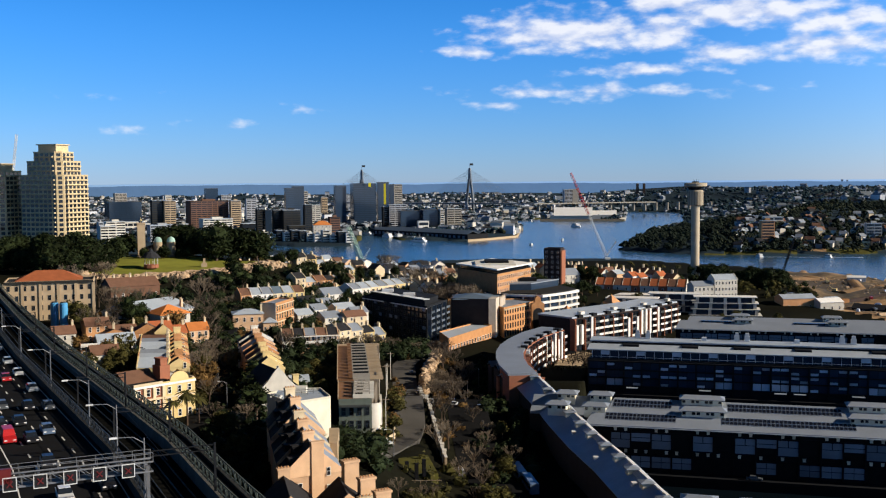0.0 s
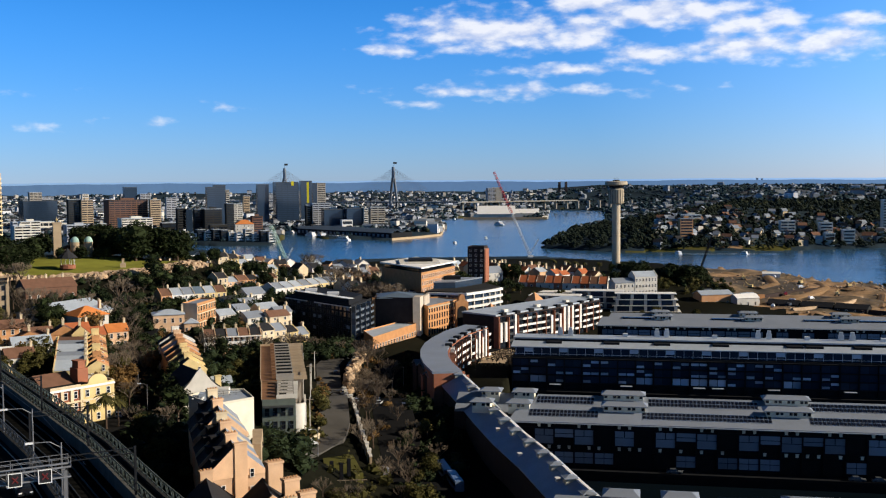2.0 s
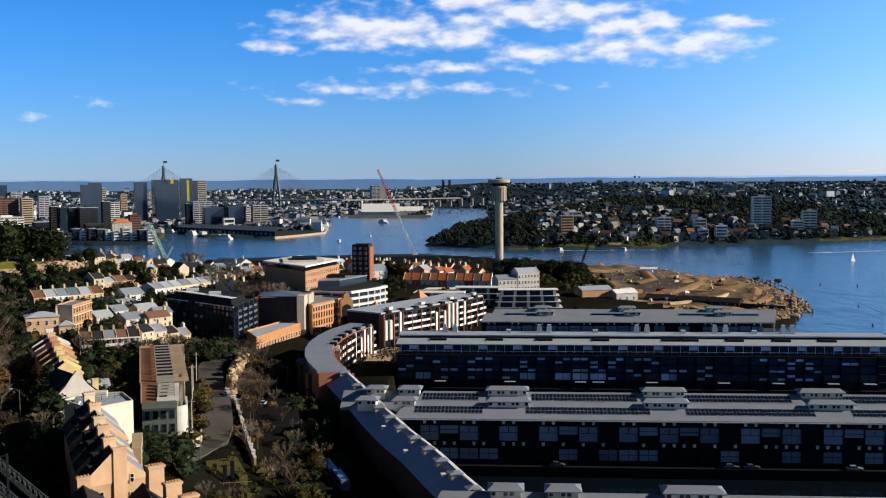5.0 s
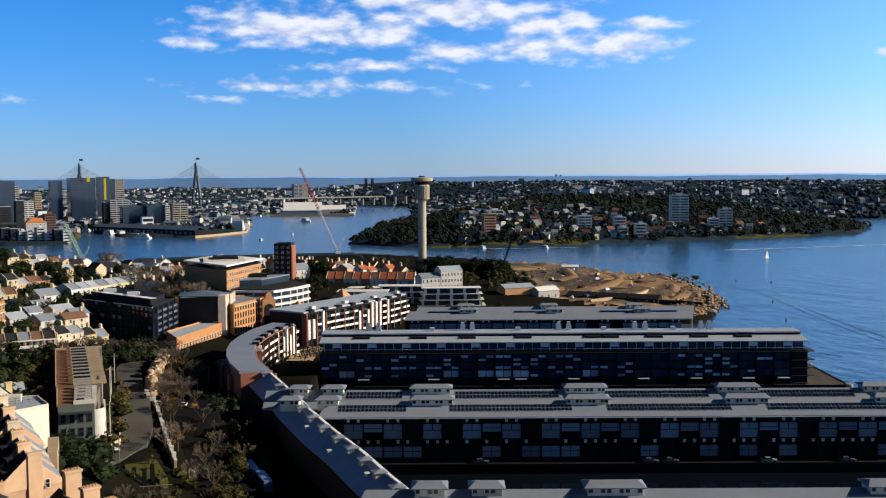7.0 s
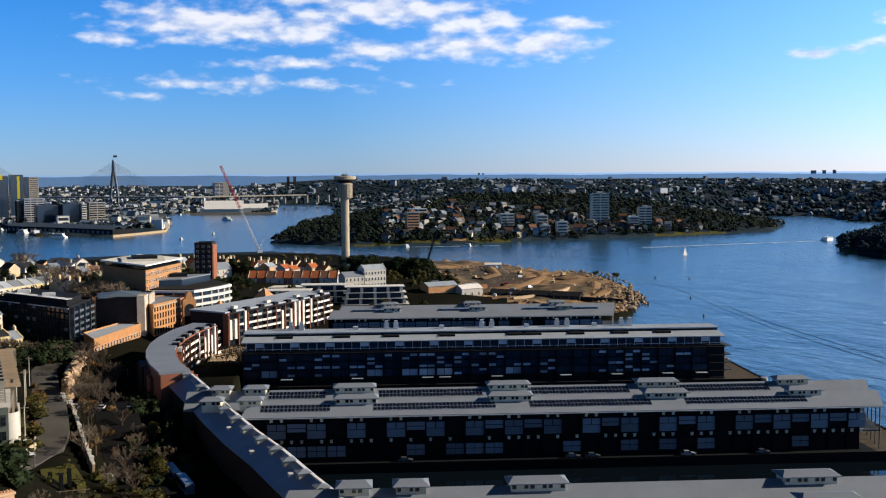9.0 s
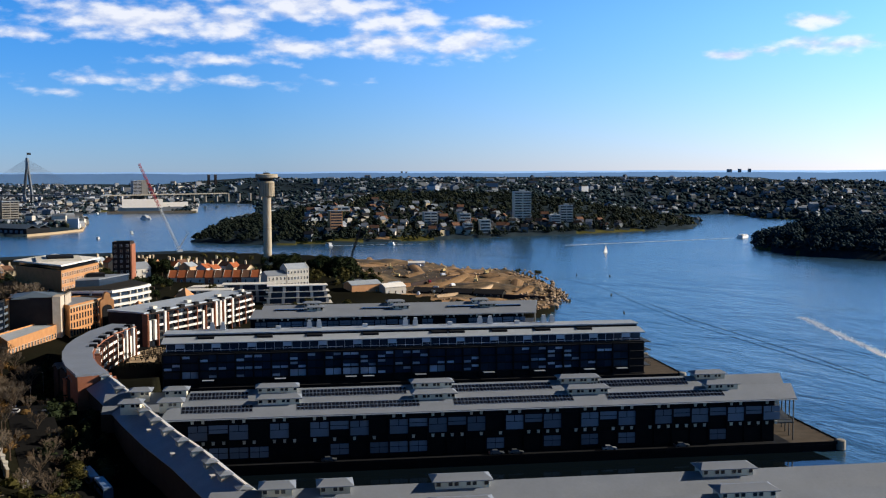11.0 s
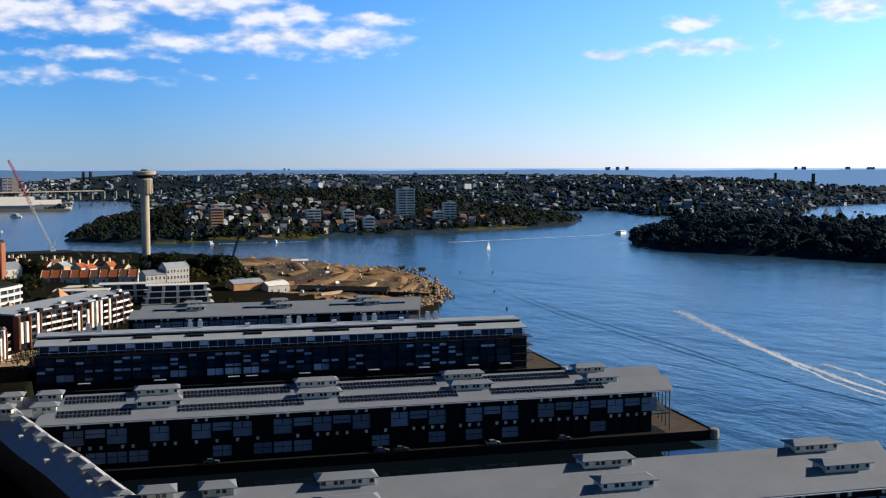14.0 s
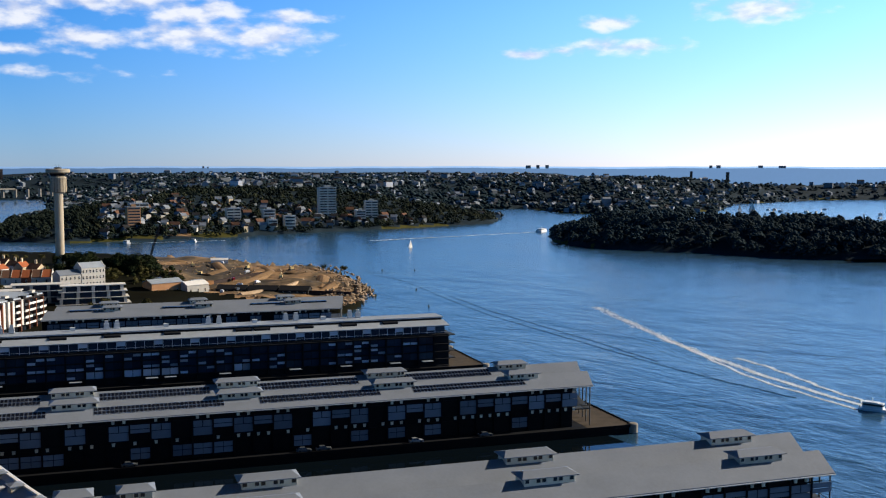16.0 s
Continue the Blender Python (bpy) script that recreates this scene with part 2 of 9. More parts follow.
def soil_material():
    """Sandy fill with grey gravel and dark damp patches."""
    m = bpy.data.materials.new("sandy_fill")
    m.use_nodes = True
    t = m.node_tree
    bs = t.nodes["Principled BSDF"]
    bs.inputs["Roughness"].default_value, bs.inputs["Specular IOR Level"].default_value = 0.95, 0.15
    tc = t.nodes.new("ShaderNodeTexCoord")
    outs = []
    for sc, det in ((0.022, 6.0), (0.11, 5.0), (0.9, 3.0)):
        n = t.nodes.new("ShaderNodeTexNoise")
        n.inputs["Scale"].default_value, n.inputs["Detail"].default_value, n.inputs["Roughness"].default_value = sc, det, 0.6
        t.links.new(tc.outputs["Object"], n.inputs["Vector"])
        outs.append(n.outputs["Fac"])
    r1 = t.nodes.new("ShaderNodeValToRGB")
    r1.color_ramp.elements[0].position, r1.color_ramp.elements[0].color = 0.36, (0.055, 0.048, 0.036, 1)
    r1.color_ramp.elements[1].position, r1.color_ramp.elements[1].color = 0.62, (0.34, 0.21, 0.11, 1)
    e = r1.color_ramp.elements.new(0.48)
    e.color = (0.16, 0.115, 0.07, 1)
    t.links.new(outs[0], r1.inputs["Fac"])
    r2 = t.nodes.new("ShaderNodeValToRGB")
    r2.color_ramp.elements[0].position, r2.color_ramp.elements[0].color = 0.3, (0.35, 0.35, 0.35, 1)
    r2.color_ramp.elements[1].position, r2.color_ramp.elements[1].color = 0.65, (1.25, 1.2, 1.1, 1)
    t.links.new(outs[1], r2.inputs["Fac"])
    mx = t.nodes.new("ShaderNodeVectorMath")
    mx.operation = "MULTIPLY"
    t.links.new(r1.outputs[0], mx.inputs[0]), t.links.new(r2.outputs[0], mx.inputs[1])
    t.links.new(mx.outputs[0], bs.inputs["Base Color"])
    b = t.nodes.new("ShaderNodeBump")
    b.inputs["Strength"].default_value, b.inputs["Distance"].default_value = 0.7, 0.6
    t.links.new(outs[1], b.inputs["Height"])
    t.links.new(b.outputs[0], bs.inputs["Normal"])
    return m


SOIL = soil_material()
SANDPILE = mat("sand_pile", (0.25, 0.155, 0.08), 0.95, scale=0.035, var=0.85, fine=1.0, bump=0.6)
ROCK = mat("sandstone_block", (0.38, 0.27, 0.17), 0.95, scale=0.3, var=0.4, fine=2, bump=0.4, island=0.3)
TIMBER = mat("weathered_wharf_timber", (0.30, 0.23, 0.16), 0.9, var=0.35, stripes=4)
FOAM = mat("white_foam", (0.80, 0.87, 0.95), 0.7, var=0.2, island=0.15)
HULL = mat("white_boat_hull", (0.78, 0.78, 0.76), 0.35, var=0.1)
COPPER = mat("green_copper_dome", (0.28, 0.42, 0.36), 0.6, var=0.2)
GOLDSTONE = mat("cream_tower_render", (0.56, 0.44, 0.26), 0.8, var=0.25)
YELLOWPANEL = mat("yellow_panel", (0.75, 0.62, 0.02), 0.6, var=0.1)


def ground_material():
    """Grass, soil and paving by broad noise, a single sheet."""
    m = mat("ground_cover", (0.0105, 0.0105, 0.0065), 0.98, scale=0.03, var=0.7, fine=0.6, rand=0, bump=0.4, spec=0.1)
    return m


def calm_water_material():
    """Still water between the wharves, with small ripples; near-black colour paints the sheds' shade and reflection."""
    m = bpy.data.materials.new("calm_harbour_water")
    m.use_nodes = True
    t = m.node_tree
    bs = t.nodes["Principled BSDF"]
    bs.inputs["Base Color"].default_value = (0.003, 0.006, 0.009, 1)
    bs.inputs["Roughness"].default_value, bs.inputs["IOR"].default_value = 0.06, 1.33
    tc = t.nodes.new("ShaderNodeTexCoord")
    n = t.nodes.new("ShaderNodeTexNoise")
    n.inputs["Scale"].default_value, n.inputs["Detail"].default_value = 0.35, 3
    t.links.new(tc.outputs["Object"], n.inputs["Vector"])
    b = t.nodes.new("ShaderNodeBump")
    b.inputs["Strength"].default_value, b.inputs["Distance"].default_value = 0.25, 0.12
    t.links.new(n.outputs["Fac"], b.inputs["Height"])
    t.links.new(b.outputs[0], bs.inputs["Normal"])
    return m


CALM = calm_water_material()


def water_material():
    m = bpy.data.materials.new("harbour_water")
    m.use_nodes = True
    t = m.node_tree
    bs = t.nodes["Principled BSDF"]
    bs.inputs["Base Color"].default_value = (0.022, 0.060, 0.104, 1)
    bs.inputs["Roughness"].default_value, bs.inputs["IOR"].default_value = 0.2, 1.33
    tc = t.nodes.new("ShaderNodeTexCoord")
    prev = None
    for scale, strength, dist in ((0.010, 0.5, 5.0), (0.06, 0.5, 1.6), (0.32, 0.55, 0.4)):
        n = t.nodes.new("ShaderNodeTexNoise")
        n.inputs["Scale"].default_value, n.inputs["Detail"].default_value, n.inputs["Distortion"].default_value = scale, 4, 0.6
        mp = t.nodes.new("ShaderNodeMapping")
        mp.inputs["Scale"].default_value = (1.0, 0.55, 1)
        mp.inputs["Rotation"].default_value = (0, 0, 0.5)
        t.links.new(tc.outputs["Object"], mp.inputs[0])
        t.links.new(mp.outputs[0], n.inputs["Vector"])
        b = t.nodes.new("ShaderNodeBump")
        b.inputs["Strength"].default_value, b.inputs["Distance"].default_value = strength, dist
        t.links.new(n.outputs["Fac"], b.inputs["Height"])
        if prev:
            t.links.new(prev.outputs[0], b.inputs["Normal"])
        prev = b
    t.links.new(prev.outputs[0], bs.inputs["Normal"])
    return m


WATER = water_material()
GROUND = ground_material()
DRYGRASS = mat("dry_turf", (0.075, 0.07, 0.016), 0.95, scale=0.12, var=0.6, fine=1.2, rand=0, bump=0.3)
GRAVEL = mat("grey_gravel_pad", (0.085, 0.068, 0.05), 0.95, scale=0.06, var=0.5, fine=0.8, rand=0, bump=0.3)
GRASS = mat("mown_grass", (0.19, 0.19, 0.03), 0.95, scale=0.08, var=0.35, fine=1.5, rand=0, bump=0.3)


# ---- mesh tools ----
class Geo:
    """Vertices and faces of one mesh, with a material slot a face."""

    def __init__(self):
        self.v, self.f, self.s = [], [], []

    def face(self, pts, slot=0):
        n = len(self.v)
        self.v += [tuple(p) for p in pts]
        self.f.append(tuple(range(n, n + len(pts))))
        self.s.append(slot)

    def solid(self, v, f, slot=0):
        n = len(self.v)
        self.v += [tuple(p) for p in v]
        self.f += [tuple(n + i for i in q) for q in f]
        self.s += [slot] * len(f)

    def box(self, x0, x1, y0, y1, z0, z1, slot=0):
        self.solid([(x0, y0, z0), (x1, y0, z0), (x1, y1, z0), (x0, y1, z0), (x0, y0, z1), (x1, y0, z1), (x1, y1, z1), (x0, y1, z1)],
                   [(3, 2, 1, 0), (4, 5, 6, 7), (0, 1, 5, 4), (1, 2, 6, 5), (2, 3, 7, 6), (3, 0, 4, 7)], slot)
        return self

    def prism(self, pts, z0, z1, slot=0):
        n = len(pts)
        v = [(x, y, z0) for x, y in pts] + [(x, y, z1) for x, y in pts]
        f = [tuple(range(n - 1, -1, -1)), tuple(range(n, 2 * n))] + [(i, (i + 1) % n, n + (i + 1) % n, n + i) for i in range(n)]
        self.solid(v, f, slot)
        return self

    def gable(self, x0, x1, y0, y1, z0, z1, th=0.25, over=0.4, slot=0):
        """Two sloping slabs with the ridge along x."""
        ym = (y0 + y1) / 2
        k = (z1 - z0) / (ym - y0)
        for s, ye in ((-1, y0), (1, y1)):
            yo = ye + s * over
            zo = z0 - over * k
            v = []
            for x in (x0 - over, x1 + over):
                v += [(x, yo, zo), (x, ym, z1), (x, ym, z1 + th), (x, yo, zo + th)]
            f = [(0, 1, 2, 3), (7, 6, 5, 4), (1, 0, 4, 5), (2, 1, 5, 6), (3, 2, 6, 7), (0, 3, 7, 4)]
            if s > 0:
                f = [q[::-1] for q in f]
            self.solid(v, f, slot)
        return self

    def hip(self, x0, x1, y0, y1, z0, z1, over=0.4, run=None, slot=0):
        x0, x1, y0, y1 = x0 - over, x1 + over, y0 - over, y1 + over
        w, d = x1 - x0, y1 - y0
        r = run if run is not None else min(w, d) / 2
        t = 0.2
        if w >= d:
            top = [(x0 + r, (y0 + y1) / 2, z1), (x1 - r, (y0 + y1) / 2, z1)]
            f = [(4, 5, 9, 8), (5, 6, 9), (6, 7, 8, 9), (7, 4, 8)]
        else:
            top = [((x0 + x1) / 2, y0 + r, z1), ((x0 + x1) / 2, y1 - r, z1)]
            f = [(4, 5, 8), (5, 6, 9, 8), (6, 7, 9), (7, 4, 8, 9)]
        v = [(x0, y0, z0), (x1, y0, z0), (x1, y1, z0), (x0, y1, z0), (x0, y0, z0 + t), (x1, y0, z0 + t), (x1, y1, z0 + t), (x0, y1, z0 + t)] + top
        self.solid(v, [(3, 2, 1, 0), (0, 1, 5, 4), (1, 2, 6, 5), (2, 3, 7, 6), (3, 0, 4, 7)] + f, slot)
        return self

    def tube(self, p, q, r0, r1=None, n=6, slot=0):
        p, q = Vector(p), Vector(q)
        r1 = r0 if r1 is None else r1
        d = (q - p).normalized()
        a = d.orthogonal().normalized()
        b = d.cross(a)
        ring = [(math.cos(2 * math.pi * i / n), math.sin(2 * math.pi * i / n)) for i in range(n)]
        v = [p + (a * c + b * s) * r0 for c, s in ring] + [q + (a * c + b * s) * r1 for c, s in ring]
        self.solid(v, [tuple(range(n - 1, -1, -1)), tuple(range(n, 2 * n))] + [(i, (i + 1) % n, n + (i + 1) % n, n + i) for i in range(n)], slot)
        return self

    def lathe(self, prof, n=20, slot=0, c=(0, 0)):
        """Rings of (radius, height), closed above and below."""
        v = []
        for r, z in prof:
            v += [(c[0] + r * math.cos(2 * math.pi * i / n), c[1] + r * math.sin(2 * math.pi * i / n), z) for i in range(n)]
        f = [tuple(range(n - 1, -1, -1)), tuple(range((len(prof) - 1) * n, len(prof) * n))]
        for k in range(len(prof) - 1):
            f += [(k * n + i, k * n + (i + 1) % n, (k + 1) * n + (i + 1) % n, (k + 1) * n + i) for i in range(n)]
        self.solid(v, f, slot)
        return self

    def clump(self, c, r, rng, squash=0.8, slot=0):
        """A jagged lump of leaves: a jittered icosahedron."""
        j = [1 + rng.uniform(-0.35, 0.35) for _ in range(12)]
        a = rng.uniform(0, 6.28)
        ca, sa = math.cos(a), math.sin(a)
        self.solid([(c[0] + r * k * (x * ca - y * sa), c[1] + r * k * (x * sa + y * ca), c[2] + r * k * z * squash) for (x, y, z), k in zip(ICO_V, j)], ICO_F, slot)

    def tuft(self, c, r, rng, squash=0.8, slot=0):
        """A small jagged lump for far foliage: a jittered octahedron."""
        j = [r * (1 + rng.uniform(-0.4, 0.4)) for _ in range(6)]
        a = rng.uniform(0, 1.6)
        ca, sa = math.cos(a), math.sin(a)
        x, y, z = c
        self.solid([(x + j[0] * ca, y + j[0] * sa, z), (x - j[1] * sa, y + j[1] * ca, z), (x - j[2] * ca, y - j[2] * sa, z), (x + j[3] * sa, y - j[3] * ca, z), (x, y, z + j[4] * squash), (x, y, z - j[5] * squash)],
                   [(0, 1, 4), (1, 2, 4), (2, 3, 4), (3, 0, 4), (1, 0, 5), (2, 1, 5), (3, 2, 5), (0, 3, 5)], slot)

    def spray(self, c, r, rng, n=4):
        """A tuft of a few leaf blades at odd angles."""
        for _ in range(n):
            o = Vector((rng.uniform(-1, 1), rng.uniform(-1, 1), rng.uniform(-0.7, 0.7))) * r * 0.6
            p, q = Vector((rng.gauss(0, 1), rng.gauss(0, 1), rng.gauss(0, 0.6))).normalized(), Vector((rng.gauss(0, 1), rng.gauss(0, 1), rng.gauss(0, 0.6))).normalized()
            m = Vector(c) + o
            self.face([m + p * r, m + q * r * 0.8, m - p * r * 0.8])

    def shear(self, k):
        self.v = [(x + k * y, y, z) for x, y, z in self.v]
        return self

    def mesh(self, name, *mats):
        me = bpy.data.meshes.new(name)
        me.from_pydata(self.v, [], self.f)
        for m in mats:
            me.materials.append(m)
        if len(mats) > 1:
            me.polygons.foreach_set("material_index", self.s)
        me.validate()
        return me


PHI = 1.618
ICO_V = [Vector(v).normalized()[:] for v in ((-1, PHI, 0), (1, PHI, 0), (-1, -PHI, 0), (1, -PHI, 0), (0, -1, PHI), (0, 1, PHI), (0, -1, -PHI), (0, 1, -PHI), (PHI, 0, -1), (PHI, 0, 1), (-PHI, 0, -1), (-PHI, 0, 1))]
ICO_F = [(0, 11, 5), (0, 5, 1), (0, 1, 7), (0, 7, 10), (0, 10, 11), (1, 5, 9), (5, 11, 4), (11, 10, 2), (10, 7, 6), (7, 1, 8), (3, 9, 4), (3, 4, 2), (3, 2, 6), (3, 6, 8), (3, 8, 9), (4, 9, 5), (2, 4, 11), (6, 2, 10), (8, 6, 7), (9, 8, 1)]


def thing(name, x, y, z, turn=0.0, label="", category="", group="", kind=""):
    ob = new(name)
    ob.empty_display_size = 1
    ob.matrix_basis = pose(x, y, z, 0, 0, turn)
    return tagged(ob, label, category, group, kind)


def part(name, geo, mats, parent=None, label="", at=None):
    me = geo if isinstance(geo, bpy.types.Mesh) else geo.mesh(name, *(mats if isinstance(mats, tuple) else (mats,)))
    ob = new(name, me)
    ob.parent = parent
    if at is not None:
        ob.matrix_basis = at
    return tagged(ob, label)


WINDOWS = {}


def window_mesh(w, h, frame_mat=None, bars=1, glass=None):
    """A framed window, sill proud, on the local plane y = 0 and facing -y; its foot is at z = 0."""
    frame_mat, glass = frame_mat or WHITE, glass or GLASS
    key = (round(w, 2), round(h, 2), frame_mat.name, bars, glass.name)
    if key not in WINDOWS:
        g, t = Geo(), min(0.12, w * 0.1)
        cuts = [0.0] + [h * (i + 1) / (bars + 1) for i in range(bars)] + [h]
        n = len(cuts)
        v = []
        for y in (-0.1, 0.02):
            v += [(-w / 2, y, -0.1), (w / 2, y, -0.1), (w / 2, y, h), (-w / 2, y, h)]
            for a, b in zip(cuts, cuts[1:]):
                lo, hi = (a + t / 3 if a else a), (b - t / 3 if b < h else b - t)
                v += [(-w / 2 + t, y, lo), (w / 2 - t, y, lo), (w / 2 - t, y, hi), (-w / 2 + t, y, hi)]
        k = 4 * n
        f = []
        for j in range(n - 1):
            o = 4 + 4 * j
            if j == 0:
                f.append((0, 1, o + 1, o))
            if j == n - 2:
                f.append((o + 3, o + 2, 2, 3))
            else:
                f.append((o + 3, o + 2, o + 5, o + 4))
            for q in range(4):
                f.append((o + q, o + (q + 1) % 4, k + o + (q + 1) % 4, k + o + q))
        left = [0] + [4 + 4 * j + q for j in range(n - 1) for q in (0, 3)] + [3]
        right = [1] + [4 + 4 * j + q for j in range(n - 1) for q in (1, 2)] + [2]
        f += [tuple(left[::-1]), tuple(right), (0, k, k + 1, 1)[::-1], (1, k + 1, k + 2, 2)[::-1], (2, k + 2, k + 3, 3)[::-1], (3, k + 3, k, 0)[::-1]]
        g.solid(v, f)
        g.box(-w / 2 + t, w / 2 - t, -0.03, 0.04, 0.0, h - t, 1)
        WINDOWS[key] = g.mesh("window", frame_mat, glass)
    return WINDOWS[key]


def window_row(parent, a, b, z, n, w, h, frame_mat=None, bars=1, name="window", glass=None, inset=0.5):
    """n windows along the wall that runs from a to b (counter-clockwise plan, outside to the right)."""
    a, b = Vector((a[0], a[1])), Vector((b[0], b[1]))
    turn = math.degrees(math.atan2(b.y - a.y, b.x - a.x))
    me = window_mesh(w, h, frame_mat, bars, glass)
    for i in range(n):
        p = a.lerp(b, (i + inset) / (n - 1 + 2 * inset))
        part(name, me, None, parent, at=pose(p.x, p.y, z, 0, 0, turn))

# ---- ground and water ----
NEAR = [(-900, 1700), (-420, 1330), (-200, 1210), (-78, 1075), (0, 1085), (165, 1085), (235, 1010), (306, 940), (350, 904), (396, 775), (376, 690), (318, 580), (292, 556),
        (180, 556), (140, 540), (118, 508), (76, 474), (58, 432), (51, 390), (50, 330), (53, 290), (57, 240), (60, 150), (60, 20), (90, -400), (-900, -400)]
PYRMONT = [(-2500, 1250), (-700, 1500), (-278, 1526), (-203, 1452), (-124, 1464), (-118, 1530), (-143, 1883), (-100, 1860), (-71, 1603), (38, 1545), (52, 1600), (115, 1655), (141, 1953),
           (90, 2224), (227, 2430), (385, 2262), (410, 2420), (509, 2946), (640, 2830), (470, 2060), (330, 1720), (216, 1330)]
BALMAIN = [(216, 1330), (300, 1240), (448, 1230), (615, 1262), (796, 1286), (952, 1315), (1079, 1475), (1015, 1650), (1257, 1758), (1335, 1735), (1257, 1525), (1340, 1440), (1392, 1383),
           (1600, 1460), (1876, 1672), (2300, 1760), (2700, 1560), (3200, 1500), (3300, 1800), (2400, 2150), (2300, 2500), (2900, 3050), (3600, 2750), (4800, 2200), (5000, 3500), (4000, 6000), (-4000, 6000), (-5500, 1300)]
GOAT = [(769, 947), (751, 860), (795, 780), (827, 665), (866, 591), (905, 530), (990, 540), (1060, 740), (1010, 900), (950, 1080), (840, 1050)]
LANDS = [NEAR, PYRMONT + BALMAIN[1:], GOAT]
HILLS_A = [(-60, 60, 30), (0, 100, 20), (-20, 200, 20), (-35, 270, 21), (-60, 330, 22), (-80, 300, 22), (-110, 380, 26), (-140, 450, 31), (-160, 520, 33), (-145, 605, 36), (-190, 690, 40), (-250, 600, 38),
           (-120, 670, 37), (-90, 560, 24), (-75, 490, 21), (-60, 400, 19), (-30, 350, 17), (-12, 300, 12), (-14, 380, 11), (-15, 450, 10), (0, 510, 8), (5, 400, 4), (10, 300, 4), (20, 250, 4), (30, 200, 4), (40, 100, 4)]
HILLS_B = [(20, 480, 4.5), (60, 540, 3), (100, 560, 3), (0, 560, 8), (20, 600, 13), (50, 700, 17), (0, 700, 19), (-60, 650, 23), (-80, 800, 18), (0, 850, 15), (80, 760, 16), (100, 720, 14), (150, 720, 12),
           (210, 740, 13), (212, 890, 8), (150, 900, 9), (60, 950, 7), (-60, 1000, 6), (280, 700, 5), (340, 820, 6), (300, 600, 3), (200, 560, 3), (160, 640, 6), (-250, 450, 35), (-300, 900, 22), (-150, 900, 18), (180, 820, 10)]
HILLS = np.array(HILLS_A + HILLS_B, float)
LAWN = [(-260, 640), (-172, 592), (-144, 603), (-114, 664), (-112, 705), (-190, 705), (-260, 700)]
PAD = [(266, 862), (300, 858), (337, 800), (306, 727), (268, 782)]
FILL = [(285, 962), (306, 936), (348, 902), (394, 775), (374, 690), (314, 580), (285, 590), (262, 625), (245, 670), (256, 760), (266, 850)]


def inside(poly, x, y):
    r = np.zeros(x.shape, bool)
    n = len(poly)
    for i in range(n):
        (x0, y0), (x1, y1) = poly[i], poly[(i + 1) % n]
        c = (y0 > y) != (y1 > y)
        r ^= c & (x < (x1 - x0) * (y - y0) / ((y1 - y0) or 1e-9) + x0)
    return r


def edge_distance(poly, x, y):
    d = np.full(x.shape, 1e9)
    n = len(poly)
    for i in range(n):
        (x0, y0), (x1, y1) = poly[i], poly[(i + 1) % n]
        ex, ey = x1 - x0, y1 - y0
        t = np.clip(((x - x0) * ex + (y - y0) * ey) / (ex * ex + ey * ey), 0, 1)
        d = np.minimum(d, np.hypot(x - x0 - t * ex, y - y0 - t * ey))
    return d


def wobble(x, y, k, seed):
    return np.sin(x / k + seed) * np.cos(y / (k * 1.3) + 2 * seed) + 0.5 * np.sin((x + y) / (k * 0.47) + 3 * seed)


def height(x, y):
    """Height of the land, -4 under water, for arrays of places."""
    x, y = np.asarray(x, float), np.asarray(y, float)
    z = np.full(x.shape, -4.0)
    near = inside(NEAR, x, y)
    if near.any():
        xs, ys = x[near], y[near]
        w = 1 / ((xs[:, None] - HILLS[:, 0]) ** 2 + (ys[:, None] - HILLS[:, 1]) ** 2 + 120) ** 2
        h = (w * HILLS[:, 2]).sum(1) / w.sum(1)
        d = edge_distance(NEAR, xs, ys)
        fill = inside(FILL, xs, ys)
        h = np.where(fill, np.minimum(h + 1.6 * wobble(xs, ys, 22, 1.3) + 1.2 * np.maximum(0, wobble(xs, ys, 9, 0.3)) + 0.5 * wobble(xs, ys, 4, 2.1), 0.6 + 0.45 * d), h)
        h = np.where(inside(PAD, xs, ys), 6.2, h)
        z[near] = np.maximum(h, np.where(fill, 0.3, 2.4))
    far = inside(LANDS[1], x, y)
    if far.any():
        xs, ys = x[far], y[far]
        r, a = np.hypot(xs, ys), np.degrees(np.arctan2(xs, ys))
        right = np.interp(r, [1200, 1500, 1800, 2500, 3300, 4300, 4950], [30, 40, 48, 49, 53, 58, 64])
        left = np.interp(r, [1400, 2000, 3000, 3700, 4300, 4950], [3, 6, 12, 16, 40, 66])
        k = np.clip((a - 7.5) / 5, 0, 1)
        h = left + (right - left) * k + wobble(xs, ys, 130, 0.7) * 3 * np.clip((r - 1400) / 1500, 0.3, 1)
        d = edge_distance(LANDS[1], xs, ys)
        z[far] = np.minimum(np.maximum(h, 2.0), np.where(k > 0, 1.2 + 0.17 * d, 2.0 + 0.1 * d))
    isle = inside(GOAT, x, y)
    if isle.any():
        d = edge_distance(GOAT, x[isle], y[isle])
        z[isle] = np.minimum(1.0 + 0.3 * d, 24 + 2 * wobble(x[isle], y[isle], 40, 2))
    return z


def ground_z(x, y):
    return float(height(np.array([x]), np.array([y]))[0])


